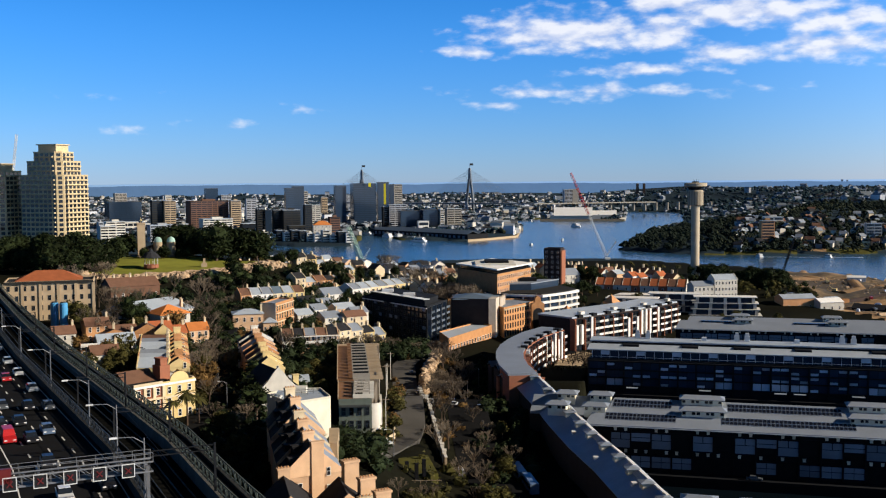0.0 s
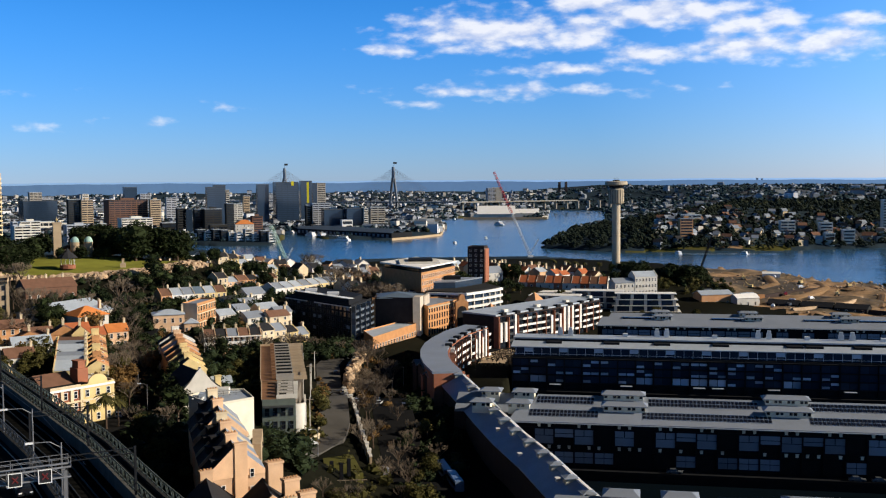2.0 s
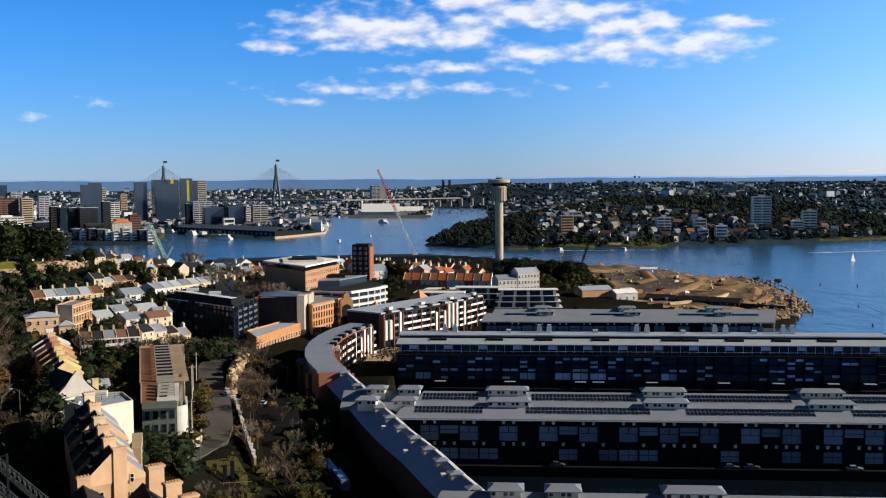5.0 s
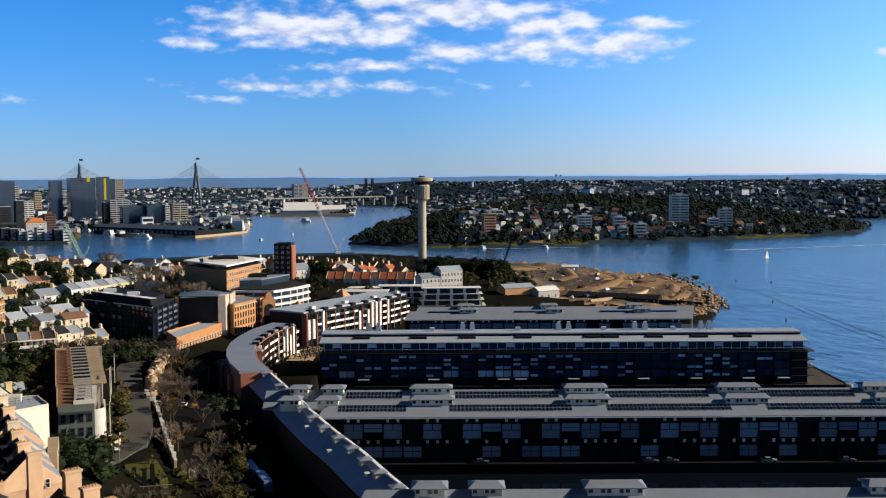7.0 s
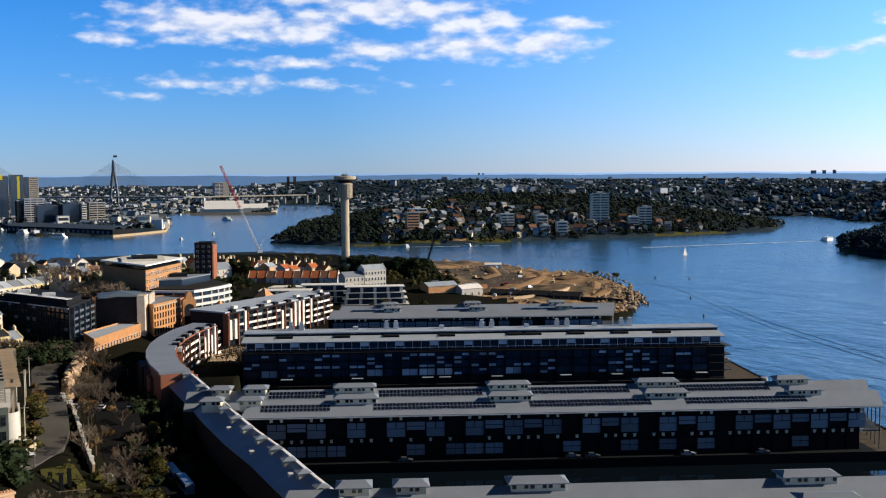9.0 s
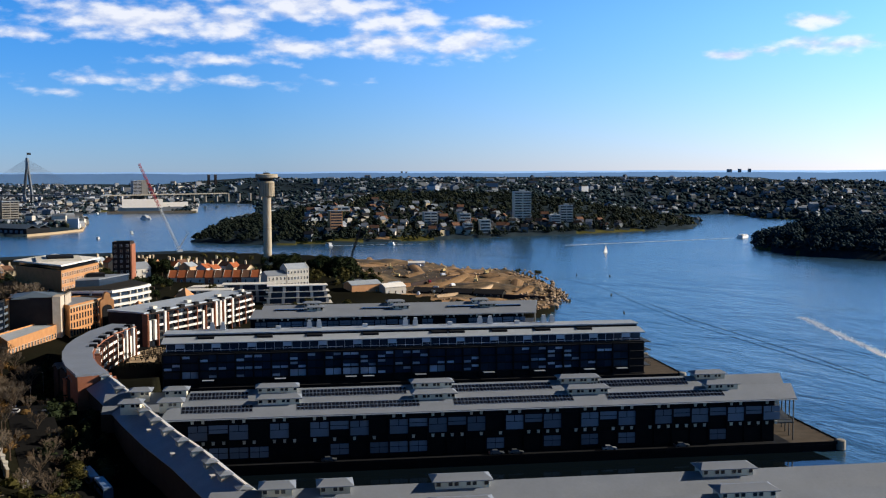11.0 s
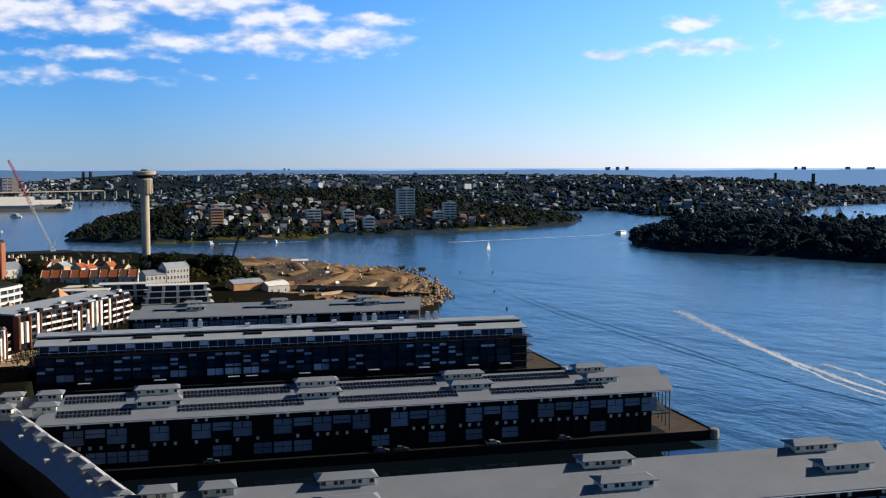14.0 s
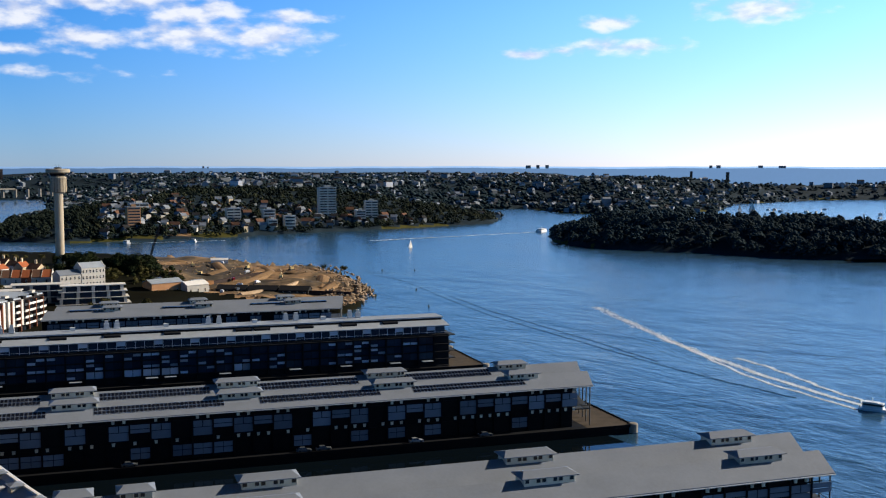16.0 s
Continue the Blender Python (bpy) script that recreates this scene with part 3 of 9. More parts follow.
def land_sheet():
    az = np.radians(np.concatenate([np.arange(-180, -36, 4), np.arange(-36, 60, 0.2), np.arange(60, 180.1, 4)]))
    r = 25 * np.exp(np.linspace(0, math.log(4960 / 25), 380))
    A, Rr = np.meshgrid(az, r)
    X, Y = Rr * np.sin(A), Rr * np.cos(A)
    Z = height(X.ravel(), Y.ravel()).reshape(X.shape)
    n, m = X.shape
    verts = np.stack([X, Y, Z], -1).reshape(-1, 3)
    i, j = np.meshgrid(np.arange(n - 1), np.arange(m - 1), indexing="ij")
    q = np.stack([i * m + j, i * m + j + 1, (i + 1) * m + j + 1, (i + 1) * m + j], -1).reshape(-1, 4)
    deep = (Z.ravel()[q] < -3).all(1)
    q = q[~deep][:, ::-1]
    me = bpy.data.meshes.new("ground")
    me.from_pydata(verts.tolist(), [], q.tolist())
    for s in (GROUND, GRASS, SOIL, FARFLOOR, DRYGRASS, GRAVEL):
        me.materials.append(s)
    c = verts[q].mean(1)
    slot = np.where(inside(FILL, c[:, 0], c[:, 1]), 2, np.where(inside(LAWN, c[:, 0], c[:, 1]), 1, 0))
    slot = np.where(inside(PAD, c[:, 0], c[:, 1]), 5, slot)
    shore = (np.hypot(c[:, 0], c[:, 1]) > 1150) & (c[:, 2] < 4) & (wobble(c[:, 0], c[:, 1], 60, 1) > 0.3)
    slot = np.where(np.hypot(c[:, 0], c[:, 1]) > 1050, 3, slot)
    slot = np.where(shore & (c[:, 2] < 2.6), 4, slot)
    faz = np.degrees(np.arctan2(c[:, 0], c[:, 1]))
    bluff = (np.hypot(c[:, 0], c[:, 1]) > 1150) & (c[:, 2] > 1) & (c[:, 2] < 5.5)
    slot = np.where(bluff & (faz > 15.8) & (faz < 22.5) & (wobble(c[:, 0], c[:, 1], 25, 2) > -0.5), np.where(wobble(c[:, 0], c[:, 1], 40, 4) > 0.9, 2, 4), slot)
    me.polygons.foreach_set("material_index", slot.astype(np.int32))
    me.polygons.foreach_set("use_smooth", np.ones(len(q), bool))
    return tagged(new("ground", me), "hilly harbour-side ground of soil, paving and grass", "ground", kind="structure")


land_sheet()
g = Geo()
g.face([(x, y, 0) for x, y in ((-5600, -3000), (5600, -3000), (5600, 5600), (-5600, 5600))])
tagged(part("water", g, WATER), "deep blue rippled harbour water", "water", kind="structure")

# ---- finger wharves: u runs out along a pier, c across the row of piers ----
TURN = math.degrees(math.atan2(-0.252, 0.968))


def wharf_place(u, c):
    return u * 0.968 + c * 0.252, -u * 0.252 + c * 0.968


def lantern(parent, x, y, z, w, d=5.0, h=2.0):
    """A hipped roof lantern with a glazed band."""
    g = Geo().box(-w / 2, w / 2, -d / 2, d / 2, -2.2, h - 0.9)
    body = part("lantern", g, PALEBLOCK, parent, at=pose(x, y, z))
    n = max(3, round(w / 1.3))
    for s in (-1, 1):
        for i in range(n):
            if i % 3 == 1:
                continue
            xx = -w / 2 + (i + 0.5) * w / n
            part("pane", window_mesh(w / n * 0.86, 0.95, PALEBLOCK, 0), None, body, at=pose(xx, s * d / 2, h - 1.95, 0, 0, 0 if s < 0 else 180))
    part("cap", Geo().hip(-w / 2, w / 2, -d / 2, d / 2, h - 0.9, h + 0.15, over=0.8, run=1.6), ZINC, body)
    return body


def solar_array(parent, x0, x1, y0, y1, zf, name="solar_strip"):
    """Rows of dark panels on thin pale rails, on the slope zf(y)."""
    n = max(2, round((x1 - x0) / 1.15))
    g = Geo()
    rows = 2
    for r in range(rows):
        ya, yb = y0 + (y1 - y0) * r / rows + 0.2, y0 + (y1 - y0) * (r + 1) / rows - 0.2
        for i in range(n):
            xa, xb = x0 + (x1 - x0) * i / n + 0.16, x0 + (x1 - x0) * (i + 1) / n - 0.16
            v = [(x, y, zf(y) + dz) for dz in (0.06, 0.12) for x, y in ((xa, ya), (xb, ya), (xb, yb), (xa, yb))]
            g.solid(v, [(3, 2, 1, 0), (4, 5, 6, 7), (0, 1, 5, 4), (1, 2, 6, 5), (2, 3, 7, 6), (3, 0, 4, 7)])
    ob = part(name, g, SOLAR, parent, "dark solar panels in two rows")
    ob["kind"] = "stuff"
    g = Geo()
    for r in range(rows + 1):
        y = y0 + (y1 - y0) * r / rows
        g.tube((x0, y, zf(y) + 0.1), (x1, y, zf(y) + 0.1), 0.1, n=4)
    part("rail", g, PALEMETAL, ob)
    return ob


WETTIMBER = mat("weathered_apron_timber", (0.085, 0.068, 0.05), 0.9, var=0.4, scale=0.3, fine=4)


def wharf_deck(u0, u1, c0, c1, label):
    x, y = wharf_place(u0, c0)
    th = thing("wharf", x, y, 0, TURN, label, "wharf", "finger wharves", "structure")
    L, W = u1 - u0, c1 - c0
    # deck colour near black to paint the shade along the shed
    part("deck", Geo().box(0, L - 16, 0, W, 2.0, 2.7), CHARCOAL, th, "deck darkened for the shade of the shed")
    part("apron", Geo().box(L - 16, L, 0, W, 2.0, 2.7), WETTIMBER, th, "brown timber apron")
    g = Geo()
    for i in range(int(L / 4) + 1):
        for j in (0.6, W * 0.33, W * 0.66, W - 0.6):
            g.tube((min(i * 4 + 0.5, L - 0.5), j, -3.5), (min(i * 4 + 0.5, L - 0.5), j, 2.0), 0.28, n=5)
    ob = part("piles", g, BLACKTIMBER, th)
    ob["kind"] = "stuff"
    g = Geo().box(0, L, -0.25, 0.05, 2.1, 3.0).box(L - 0.05, L + 0.25, 0, W, 2.1, 3.0).box(0, L, W - 0.05, W + 0.25, 2.1, 3.0)
    part("kerb_beam", g, BLACKTIMBER, th)
    g = Geo().box(0.3, L - 0.3, 0.3, 0.7, -1, 2.0).box(L - 0.7, L - 0.3, 0.3, W - 0.3, -1, 2.0)
    part("fender_boards", g, BLACKTIMBER, th)
    g = Geo()
    for j in range(int(W / 5)):
        g.lathe([(0.22, 2.7), (0.18, 3.2), (0.3, 3.35), (0.3, 3.5)], 8, c=(L - 0.9, 2 + j * 5))
    part("bollards", g, BLACK, th)
    for cc in (0.5, W - 0.5):
        part("corner_fender", Geo().lathe([(1.6, 0.2), (1.6, 3.0), (1.2, 3.3)], 14, c=(L + 0.2, cc)), CONCRETE, th, "pale round corner fender")
    return th


ROOF0, ROOF1, SKEW = 16.0, 18.9, 0.25


def shed_roof_z(y, W=34.0):
    y = y % (W / 2)
    q = W / 4
    return ROOF0 + (ROOF1 - ROOF0) * (1 - abs(y - q) / q)


def pier_shed(u0, u1, c0, label, W=34.0, solid_end=True):
    x, y = wharf_place(u0, c0)
    th = thing("pier_shed", x, y, 0, TURN, label, "wharf shed", "pier sheds")
    L = u1 - u0
    g = Geo().box(0, L - 7, 0.3, W - 0.3, 2.7, ROOF0)
    for k in range(2):
        ya, yb, ym = k * W / 2, (k + 1) * W / 2, (k + 0.5) * W / 2
        v = [(xx, yy, zz) for xx in (0, L - 7) for yy, zz in ((ya + 0.3, ROOF0), (yb - 0.3, ROOF0), (ym, ROOF1 - 0.1))]
        g.solid(v, [(0, 1, 2)[::-1], (3, 4, 5), (0, 2, 5, 3)[::-1], (1, 2, 5, 4)])
    part("wall", g.shear(SKEW), BLACKTIMBER, th)
    for k in range(2):
        g = Geo().gable(0, L, k * W / 2, (k + 1) * W / 2, ROOF0, ROOF1, th=0.25, over=0.3 if k else 0.3)
        part("roof", g.shear(SKEW), ZINC, th, "pale corrugated metal roof")
    # the open verandah at the harbour end
    g = Geo()
    for i in range(7):
        yy = 0.5 + i * (W - 1) / 6
        g.tube((L - 0.6, yy, 2.7), (L - 0.6, yy, ROOF0 + 0.2), 0.22, n=6)
    part("end_posts", g.shear(SKEW), DARKSTEEL, th)
    g = Geo().box(L - 7, L - 0.4, 0.3, W - 0.3, 8.2, 8.5)
    for zz in (9.4, ROOF0 - 0.3):
        g.tube((L - 0.6, 0.4, zz), (L - 0.6, W - 0.4, zz), 0.09, n=5).tube((L - 7, 0.4, zz), (L - 0.6, 0.4, zz), 0.09, n=5)
    part("balcony", g.shear(SKEW), DARKSTEEL, th)
    # gutter and eave line
    part("gutter", Geo().tube((-0.3, -0.45, ROOF0 - 0.2), (L + 0.3, -0.45, ROOF0 - 0.2), 0.16, n=6), PALEMETAL, th)
    return th, L


PANELS = {}


def shared(key, make, *mats):
    if key not in PANELS:
        PANELS[key] = make().mesh(key, *mats)
    return PANELS[key]


def wide_panel():
    """Grey double leaf: two small lights over a broad panel."""
    g = Geo()
    g.box(-2.75, 2.75, -0.16, 0, 0, 2.3).box(-2.75, -0.12, -0.16, 0, 2.5, 4.3).box(0.12, 2.75, -0.16, 0, 2.5, 4.3)
    return g


def thin_panel():
    return Geo().box(-2.75, 2.75, -0.14, 0, 0.0, 1.0).box(-2.75, 2.75, -0.14, 0, 1.2, 2.4)


def low_panel():
    g = Geo()
    for i in range(2):
        g.box(-2.7 + i * 2.75, -0.1 + i * 2.75, -0.16, 0, 0, 1.6).box(-2.7 + i * 2.75, -0.1 + i * 2.75, -0.16, 0, 1.8, 3.2)
    return g


def small_block():
    return Geo().box(-0.4, 0.4, -0.3, 0, 0, 0.8).box(-0.5, 0.5, -0.4, 0, 0.8, 0.95)


def shed_front(th, L, first, step, seed, end=7):
    """The row of bays along the side that faces the water."""
    rng = random.Random(seed)
    wide, thin, lowp, blk = (shared("panel", wide_panel, GREYPANEL), shared("upper_panel", thin_panel, GREYPANEL), shared("lower_panel", low_panel, GREYPANEL), shared("vent_cover", small_block, PALEBLOCK))
    n = int((L - end - first) / step)
    for i in range(n + 1):
        x = first + i * step
        if x > L - end + 3:
            break
        part("post", shared("post", lambda: Geo().box(-0.22, 0.22, -0.3, 0.1, 2.7, ROOF0 - 0.3), BLACKTIMBER), None, th, at=pose(x - step / 2, 0.2, 0))
        if i % 2 == 0:
            part("panel", wide, None, th, at=pose(x, 0.3, 9.6))
            for dx in (-1.5, 1.5):
                part("vent_cover", blk, None, th, at=pose(x + dx, 0.3, 14.6))
        elif rng.random() < 0.8:
            part("upper_panel", thin, None, th, at=pose(x, 0.3, 11.6))
        for dx in (-1.5, 1.5):
            if rng.random() < 0.72:
                part("vent_cover", blk, None, th, at=pose(x + dx, 0.3, 8.2))
        if rng.random() < 0.5:
            part("lower_panel", lowp, None, th, at=pose(x, 0.3, 4.0))
    for z in (9.2, 14.3, 7.6):
        part("rail", Geo().box(0, L - end, 0.0, 0.28, z, z + 0.22), BLACKTIMBER, th)


wharf_deck(-20, 169.5, 308.5, 362, "long timber wharf on black piles with a pale open apron")
shed, L = pier_shed(-38, 156.2, 312.4, "long black timber wharf shed with pale metal roof and solar panels")
shed_front(shed, L, 10.22, 5.87, 3)
for lower, upper, w in ((-36, -36.2, 6.4), (-47.5, -47, 5.6), (-4.4, -5, 12.2), (42.5, 44.1, 12.6), (90.7, 92.6, 12.6), (134.6, 137.4, 10)):
    lantern(shed, lower + 38, 8.5, ROOF1, w)
    lantern(shed, upper + 38, 25.5, ROOF1, w)
for x0, x1 in ((-32.7, -12), (0.8, 37.7), (48.1, 85.5), (96.1, 134.1)):
    solar_array(shed, x0 + 38, x1 + 38, 2.6, 6.2, lambda y: shed_roof_z(y) + 0.25)
for x0, x1 in ((-32, -14), (2.6, 35.6), (50, 83), (95, 129)):
    solar_array(shed, x0 + 38, x1 + 38, 20.2, 24.2, lambda y: shed_roof_z(y) + 0.25)

wharf_deck(-30, 172, 199, 254, "timber wharf on black piles beside a long shed")
shed, L = pier_shed(-24, 165, 204.0, "long black timber wharf shed with plain pale metal roof")
shed_front(shed, L, 4.0, 5.87, 5, end=3)
for lower, upper, w in ((-4.5, -3.8, 6.5), (7.5, 8.6, 6.5), (34, 36.4, 12), (95, 97.6, 12), (149.3, 152.5, 11.6)):
    lantern(shed, upper + 24, 25.5, ROOF1, w)
    lantern(shed, lower + 24, 8.5, ROOF1, w)

wharf_deck(-25, 152, 520, 572, "timber wharf under the farthest long shed")
shed, L = pier_shed(-20.5, 121.8, 525.0, "long dark wharf shed with pale metal roof and skylights")
shed_front(shed, L, 5.0, 5.87, 8, end=3)
for xc in (10, 53, 97.2):
    lantern(shed, xc + 20.5, 25.5, ROOF1, 8)
    lantern(shed, xc + 21.5, 8.5, ROOF1, 8)
for x0 in (12, 55, 98, 122):
    g = Geo()
    za, zb = shed_roof_z(6.5) + 0.25, shed_roof_z(8.6) + 0.25
    g.solid([(x0, 6.5, za), (x0 + 14, 6.5, za), (x0 + 14, 8.6, zb), (x0, 8.6, zb), (x0, 6.5, za + 0.7), (x0 + 14, 6.5, za + 0.7), (x0 + 14, 8.6, zb + 0.15), (x0, 8.6, zb + 0.15)],
            [(3, 2, 1, 0), (4, 5, 6, 7), (0, 1, 5, 4), (1, 2, 6, 5), (2, 3, 7, 6), (3, 0, 4, 7)])
    part("skylight", g, SOLAR, shed, "long dark skylight")


def pier_apartments(u0, u1, c0, label):
    """Four dark glazed floors, a set-back glass storey and a notched pale roof."""
    x, y = wharf_place(u0, c0)
    th = thing("pier_apartments", x, y, 0, TURN, label, "apartment building")
    L, W = u1 - u0, 36
    rng = random.Random(11)
    part("wall", Geo().box(0, L, 0.4, W, 2.7, 16.2), CHARCOAL, th)
    part("top_storey", Geo().box(1, L - 1, 3.0, W - 3, 16.2, 19.6), BLUEGLASS, th, "set-back glass top storey")
    g = Geo()
    g.solid([(-0.6, 1.0, 19.6), (L + 0.6, 1.0, 19.6), (L + 0.6, 10, 20.7), (-0.6, 10, 20.7), (-0.6, 1.0, 19.95), (L + 0.6, 1.0, 19.95), (L + 0.6, 10, 21.05), (-0.6, 10, 21.05)], [(3, 2, 1, 0), (4, 5, 6, 7), (0, 1, 5, 4), (1, 2, 6, 5), (2, 3, 7, 6), (3, 0, 4, 7)])
    part("roof", g, PALEMETAL, th, "pale metal roof")
    part("clerestory", Geo().box(0, L, 10.2, 20, 19.6, 21.9), CHARCOAL, th, "dark clerestory strip")
    part("upper_roof", Geo().box(-0.6, L + 0.6, 9.9, 20.6, 21.9, 22.4), PALEMETAL, th)
    g = Geo()
    for k in range(int(L / 3.525)):
        g.box(1.2 + k * 3.525, 1.36 + k * 3.525, 2.86, 3.0, 16.2, 19.6)
        if k % 4 == 1:
            g.box(1.36 + k * 3.525, 4.6 + k * 3.525, 2.9, 3.0, 17.6, 19.4)
    g.box(0, L, 0.2, 0.3, 17.2, 17.3)
    part("glazing_frame", g, CLEARPANEL, th, "pale frames of the top storey")
    part("rear_roof", Geo().box(1, L - 1, 20.7, W - 1, 19.6, 20.0), PALEMETAL, th)
    step = 7.05
    n = int(L / step)
    for z in (2.9, 5.7, 8.9, 12.1, 15.6):
        part("floor_slab", Geo().box(0, L, -0.9, 0.6, z - 0.14, z + 0.14), CHARCOAL, th)
    lite = shared("infill_panel", lambda: Geo().box(-1.45, 1.45, -0.12, 0, 0, 0.95), CLEARPANEL)
    tall = shared("tall_panel", lambda: Geo().box(-1.5, 1.5, -0.12, 0, 0, 2.6), CLEARPANEL)
    glz = shared("glazing", lambda: Geo().box(-1.55, 1.55, -0.06, 0, 0, 2.75), BLUEGLASS)
    fin = shared("fin", lambda: Geo().box(-0.18, 0.18, -1.0, 0.4, 2.7, 16.0), CHARCOAL)
    for i in range(n + 1):
        part("fin", fin, None, th, at=pose(min(i * step, L - 0.2), 0.4, 0))
    for i in range(n):
        style = rng.random()
        for f, z in enumerate((5.9, 9.1, 12.3)):
            for k in (0, 1):
                xx = (i + 0.27 + 0.46 * k) * step
                part("glazing", glz, None, th, at=pose(xx, 0.4, z))
                r = rng.random()
                if style < 0.18 and f == 0:
                    part("tall_panel", tall, None, th, at=pose(xx, 0.28, z))
                elif r < (0.55 if style < 0.6 else 0.2):
                    part("infill_panel", lite, None, th, at=pose(xx, 0.28, z + rng.choice((0.1, 1.5))))
    awn = shared("awning", lambda: Geo().box(-2.3, 2.3, -2.6, 0, 0, 0.18), PALEMETAL)
    for i in (2, 6, 10, 11, 14, 18, 21, 24, 26):
        part("awning", awn, None, th, at=pose((i + 0.5) * step, -0.5, 5.0 + 0.3))
    notch = shared("roof_notch", lambda: Geo().box(-3.2, 3.2, -2.6, 1.2, -0.5, 0.75), CHARCOAL)
    for u in (-34.6, -11.3, 8.8, 31.7, 60, 67.5, 85.5, 104, 122):
        part("roof_notch", notch, None, th, "glazed notch in the roof", at=pose(u - u0, 8.7, 20.6))
    flue = shared("flue", lambda: Geo().box(-1.0, 1.0, -0.9, 0.9, -1.5, 2.2).box(-1.2, 1.2, -1.1, 1.1, 0.2, 0.5).box(-0.7, 0.7, -0.7, 0.7, 2.2, 3.4), PALESTEEL)
    for u in (-32.8, -28.5, 6.9, 10.9, 47.1, 51.4, 79.1, 83.5, 106.9, 110.5):
        part("flue", flue, None, th, "pale metal flue", at=pose(u - u0, 18, 22.4))
    low = shared("short_flue", lambda: Geo().box(-1, 1, -0.8, 0.8, -0.6, 0.9), PALESTEEL)
    for u in (-6, 30, 66, 95):
        part("short_flue", low, None, th, at=pose(u - u0, 17, 22.9))
    # stacked balconies at the harbour end
    g = Geo()
    for z in (5.7, 8.9, 12.1, 15.6):
        g.box(L - 0.5, L + 3.2, 1, W - 1, z - 0.14, z + 0.14)
        for yy in np.arange(1.2, W - 1, 2.4):
            g.tube((L + 3.1, yy, z), (L + 3.1, yy, z + 1.1), 0.04, n=4)
        g.tube((L + 3.1, 1, z + 1.1), (L + 3.1, W - 1, z + 1.1), 0.06, n=4)
    part("end_balconies", g, DARKSTEEL, th)
    return th


wharf_deck(-49, 161, 423, 472, "timber wharf with pale apron under waterfront apartments")
pier_apartments(-51, 146, 427.7, "long dark glazed waterfront apartment block with pale roof")

# ---- the shore sheds: one long bent roof beside the quay ----
SHED_LINE = [(32.4, 392), (34.6, 369), (37.3, 343), (39.2, 319), (42.0, 292), (45.6, 268), (48, 244), (50.4, 225), (52, 200), (52.5, 165), (52.5, 120)]


def sweep(line, profile, slot=0):
    """A prism of the cross-section (offset to the right, height) along the line."""
    g = Geo()
    pts = [Vector((x, y)) for x, y in line]
    rings = []
    for i, p in enumerate(pts):
        d = (pts[min(i + 1, len(pts) - 1)] - pts[max(i - 1, 0)]).normalized()
        nrm = Vector((d.y, -d.x))
        rings.append([(p.x + nrm.x * o, p.y + nrm.y * o, z) for o, z in profile])
    k = len(profile)
    v = [q for r in rings for q in r]
    f = [(i * k + j, i * k + (j + 1) % k, (i + 1) * k + (j + 1) % k, (i + 1) * k + j) for i in range(len(rings) - 1) for j in range(k)]
    f += [tuple(range(k))[::-1], tuple(range((len(rings) - 1) * k, len(rings) * k))]
    g.solid(v, f, slot)
    return g


# going towards the camera, the land side lies on the right hand of the line
shore = thing("shore_shed", 32.4, 392, 0, 0, "long bent brick shore shed with blue-grey metal roof", "wharf shed")
LINE0 = [(x - 32.4, y - 392) for x, y in SHED_LINE]
part("wall", sweep(LINE0, [(7, 3), (7, 14.2), (0, 17.6), (-1.8, 16.6), (-1.8, 3)]), DARKBRICK, shore)
# one metal roof in two tones: shade painted landward, sun painted waterward
part("roof", sweep(LINE0, [(7.6, 14.1), (7.6, 14.35), (0, 18.2), (0, 17.95)]), STEELBLUE, shore, "metal slope on the land side, bluer for its shade")
part("roof", sweep(LINE0, [(0, 17.95), (0, 18.2), (-2.3, 16.7), (-2.3, 16.45)]), PALEMETAL, shore, "metal slope on the water side, paler for the sun")
# white strip paints the sun catching the ridge
part("ridge_cap", sweep(LINE0, [(0.5, 18.0), (0.35, 18.35), (-0.35, 18.35), (-0.5, 18.0)]), WHITE, shore)


def along(line, s):
    """Place and heading at s metres along the line."""
    for (x0, y0), (x1, y1) in zip(line, line[1:]):
        d = math.hypot(x1 - x0, y1 - y0)
        if s <= d:
            return x0 + (x1 - x0) * s / d, y0 + (y1 - y0) * s / d, math.degrees(math.atan2(y1 - y0, x1 - x0))
        s -= d
    return x1, y1, math.degrees(math.atan2(y1 - y0, x1 - x0))


for s0, s1 in ((22, 30), (70, 84), (94, 108), (132, 150), (160, 176), (186, 200)):
    a, b = along(LINE0, s0), along(LINE0, s1)
    ra = radians(a[2])
    n_ = (math.sin(ra), -math.cos(ra))
    g = Geo()
    g.solid([(q[0] + n_[0] * o, q[1] + n_[1] * o, zz + dz) for dz in (0, 0.2) for q, o, zz in ((a, 0.7, 17.9), (b, 0.7, 17.9), (b, 1.7, 17.4), (a, 1.7, 17.4))], [(3, 2, 1, 0), (4, 5, 6, 7), (0, 1, 5, 4), (1, 2, 6, 5), (2, 3, 7, 6), (3, 0, 4, 7)])
    part("skylight", g, WHITE, shore, "long pale skylight below the ridge")
for k, s0 in enumerate((60, 92, 118, 146, 170, 190, 204)):
    q = along(LINE0, s0)
    ra = radians(q[2])
    part("roof_vent", shared("roof_vent", lambda: Geo().box(-0.6, 0.6, -0.5, 0.5, -0.4, 0.7).box(-0.75, 0.75, -0.65, 0.65, 0.7, 0.85), PALESTEEL), None, shore, at=pose(q[0] + (3.2 + k % 3) * math.sin(ra), q[1] - (3.2 + k % 3) * math.cos(ra), 16.4 - 0.5 * (k % 3), 0, 0, q[2]))
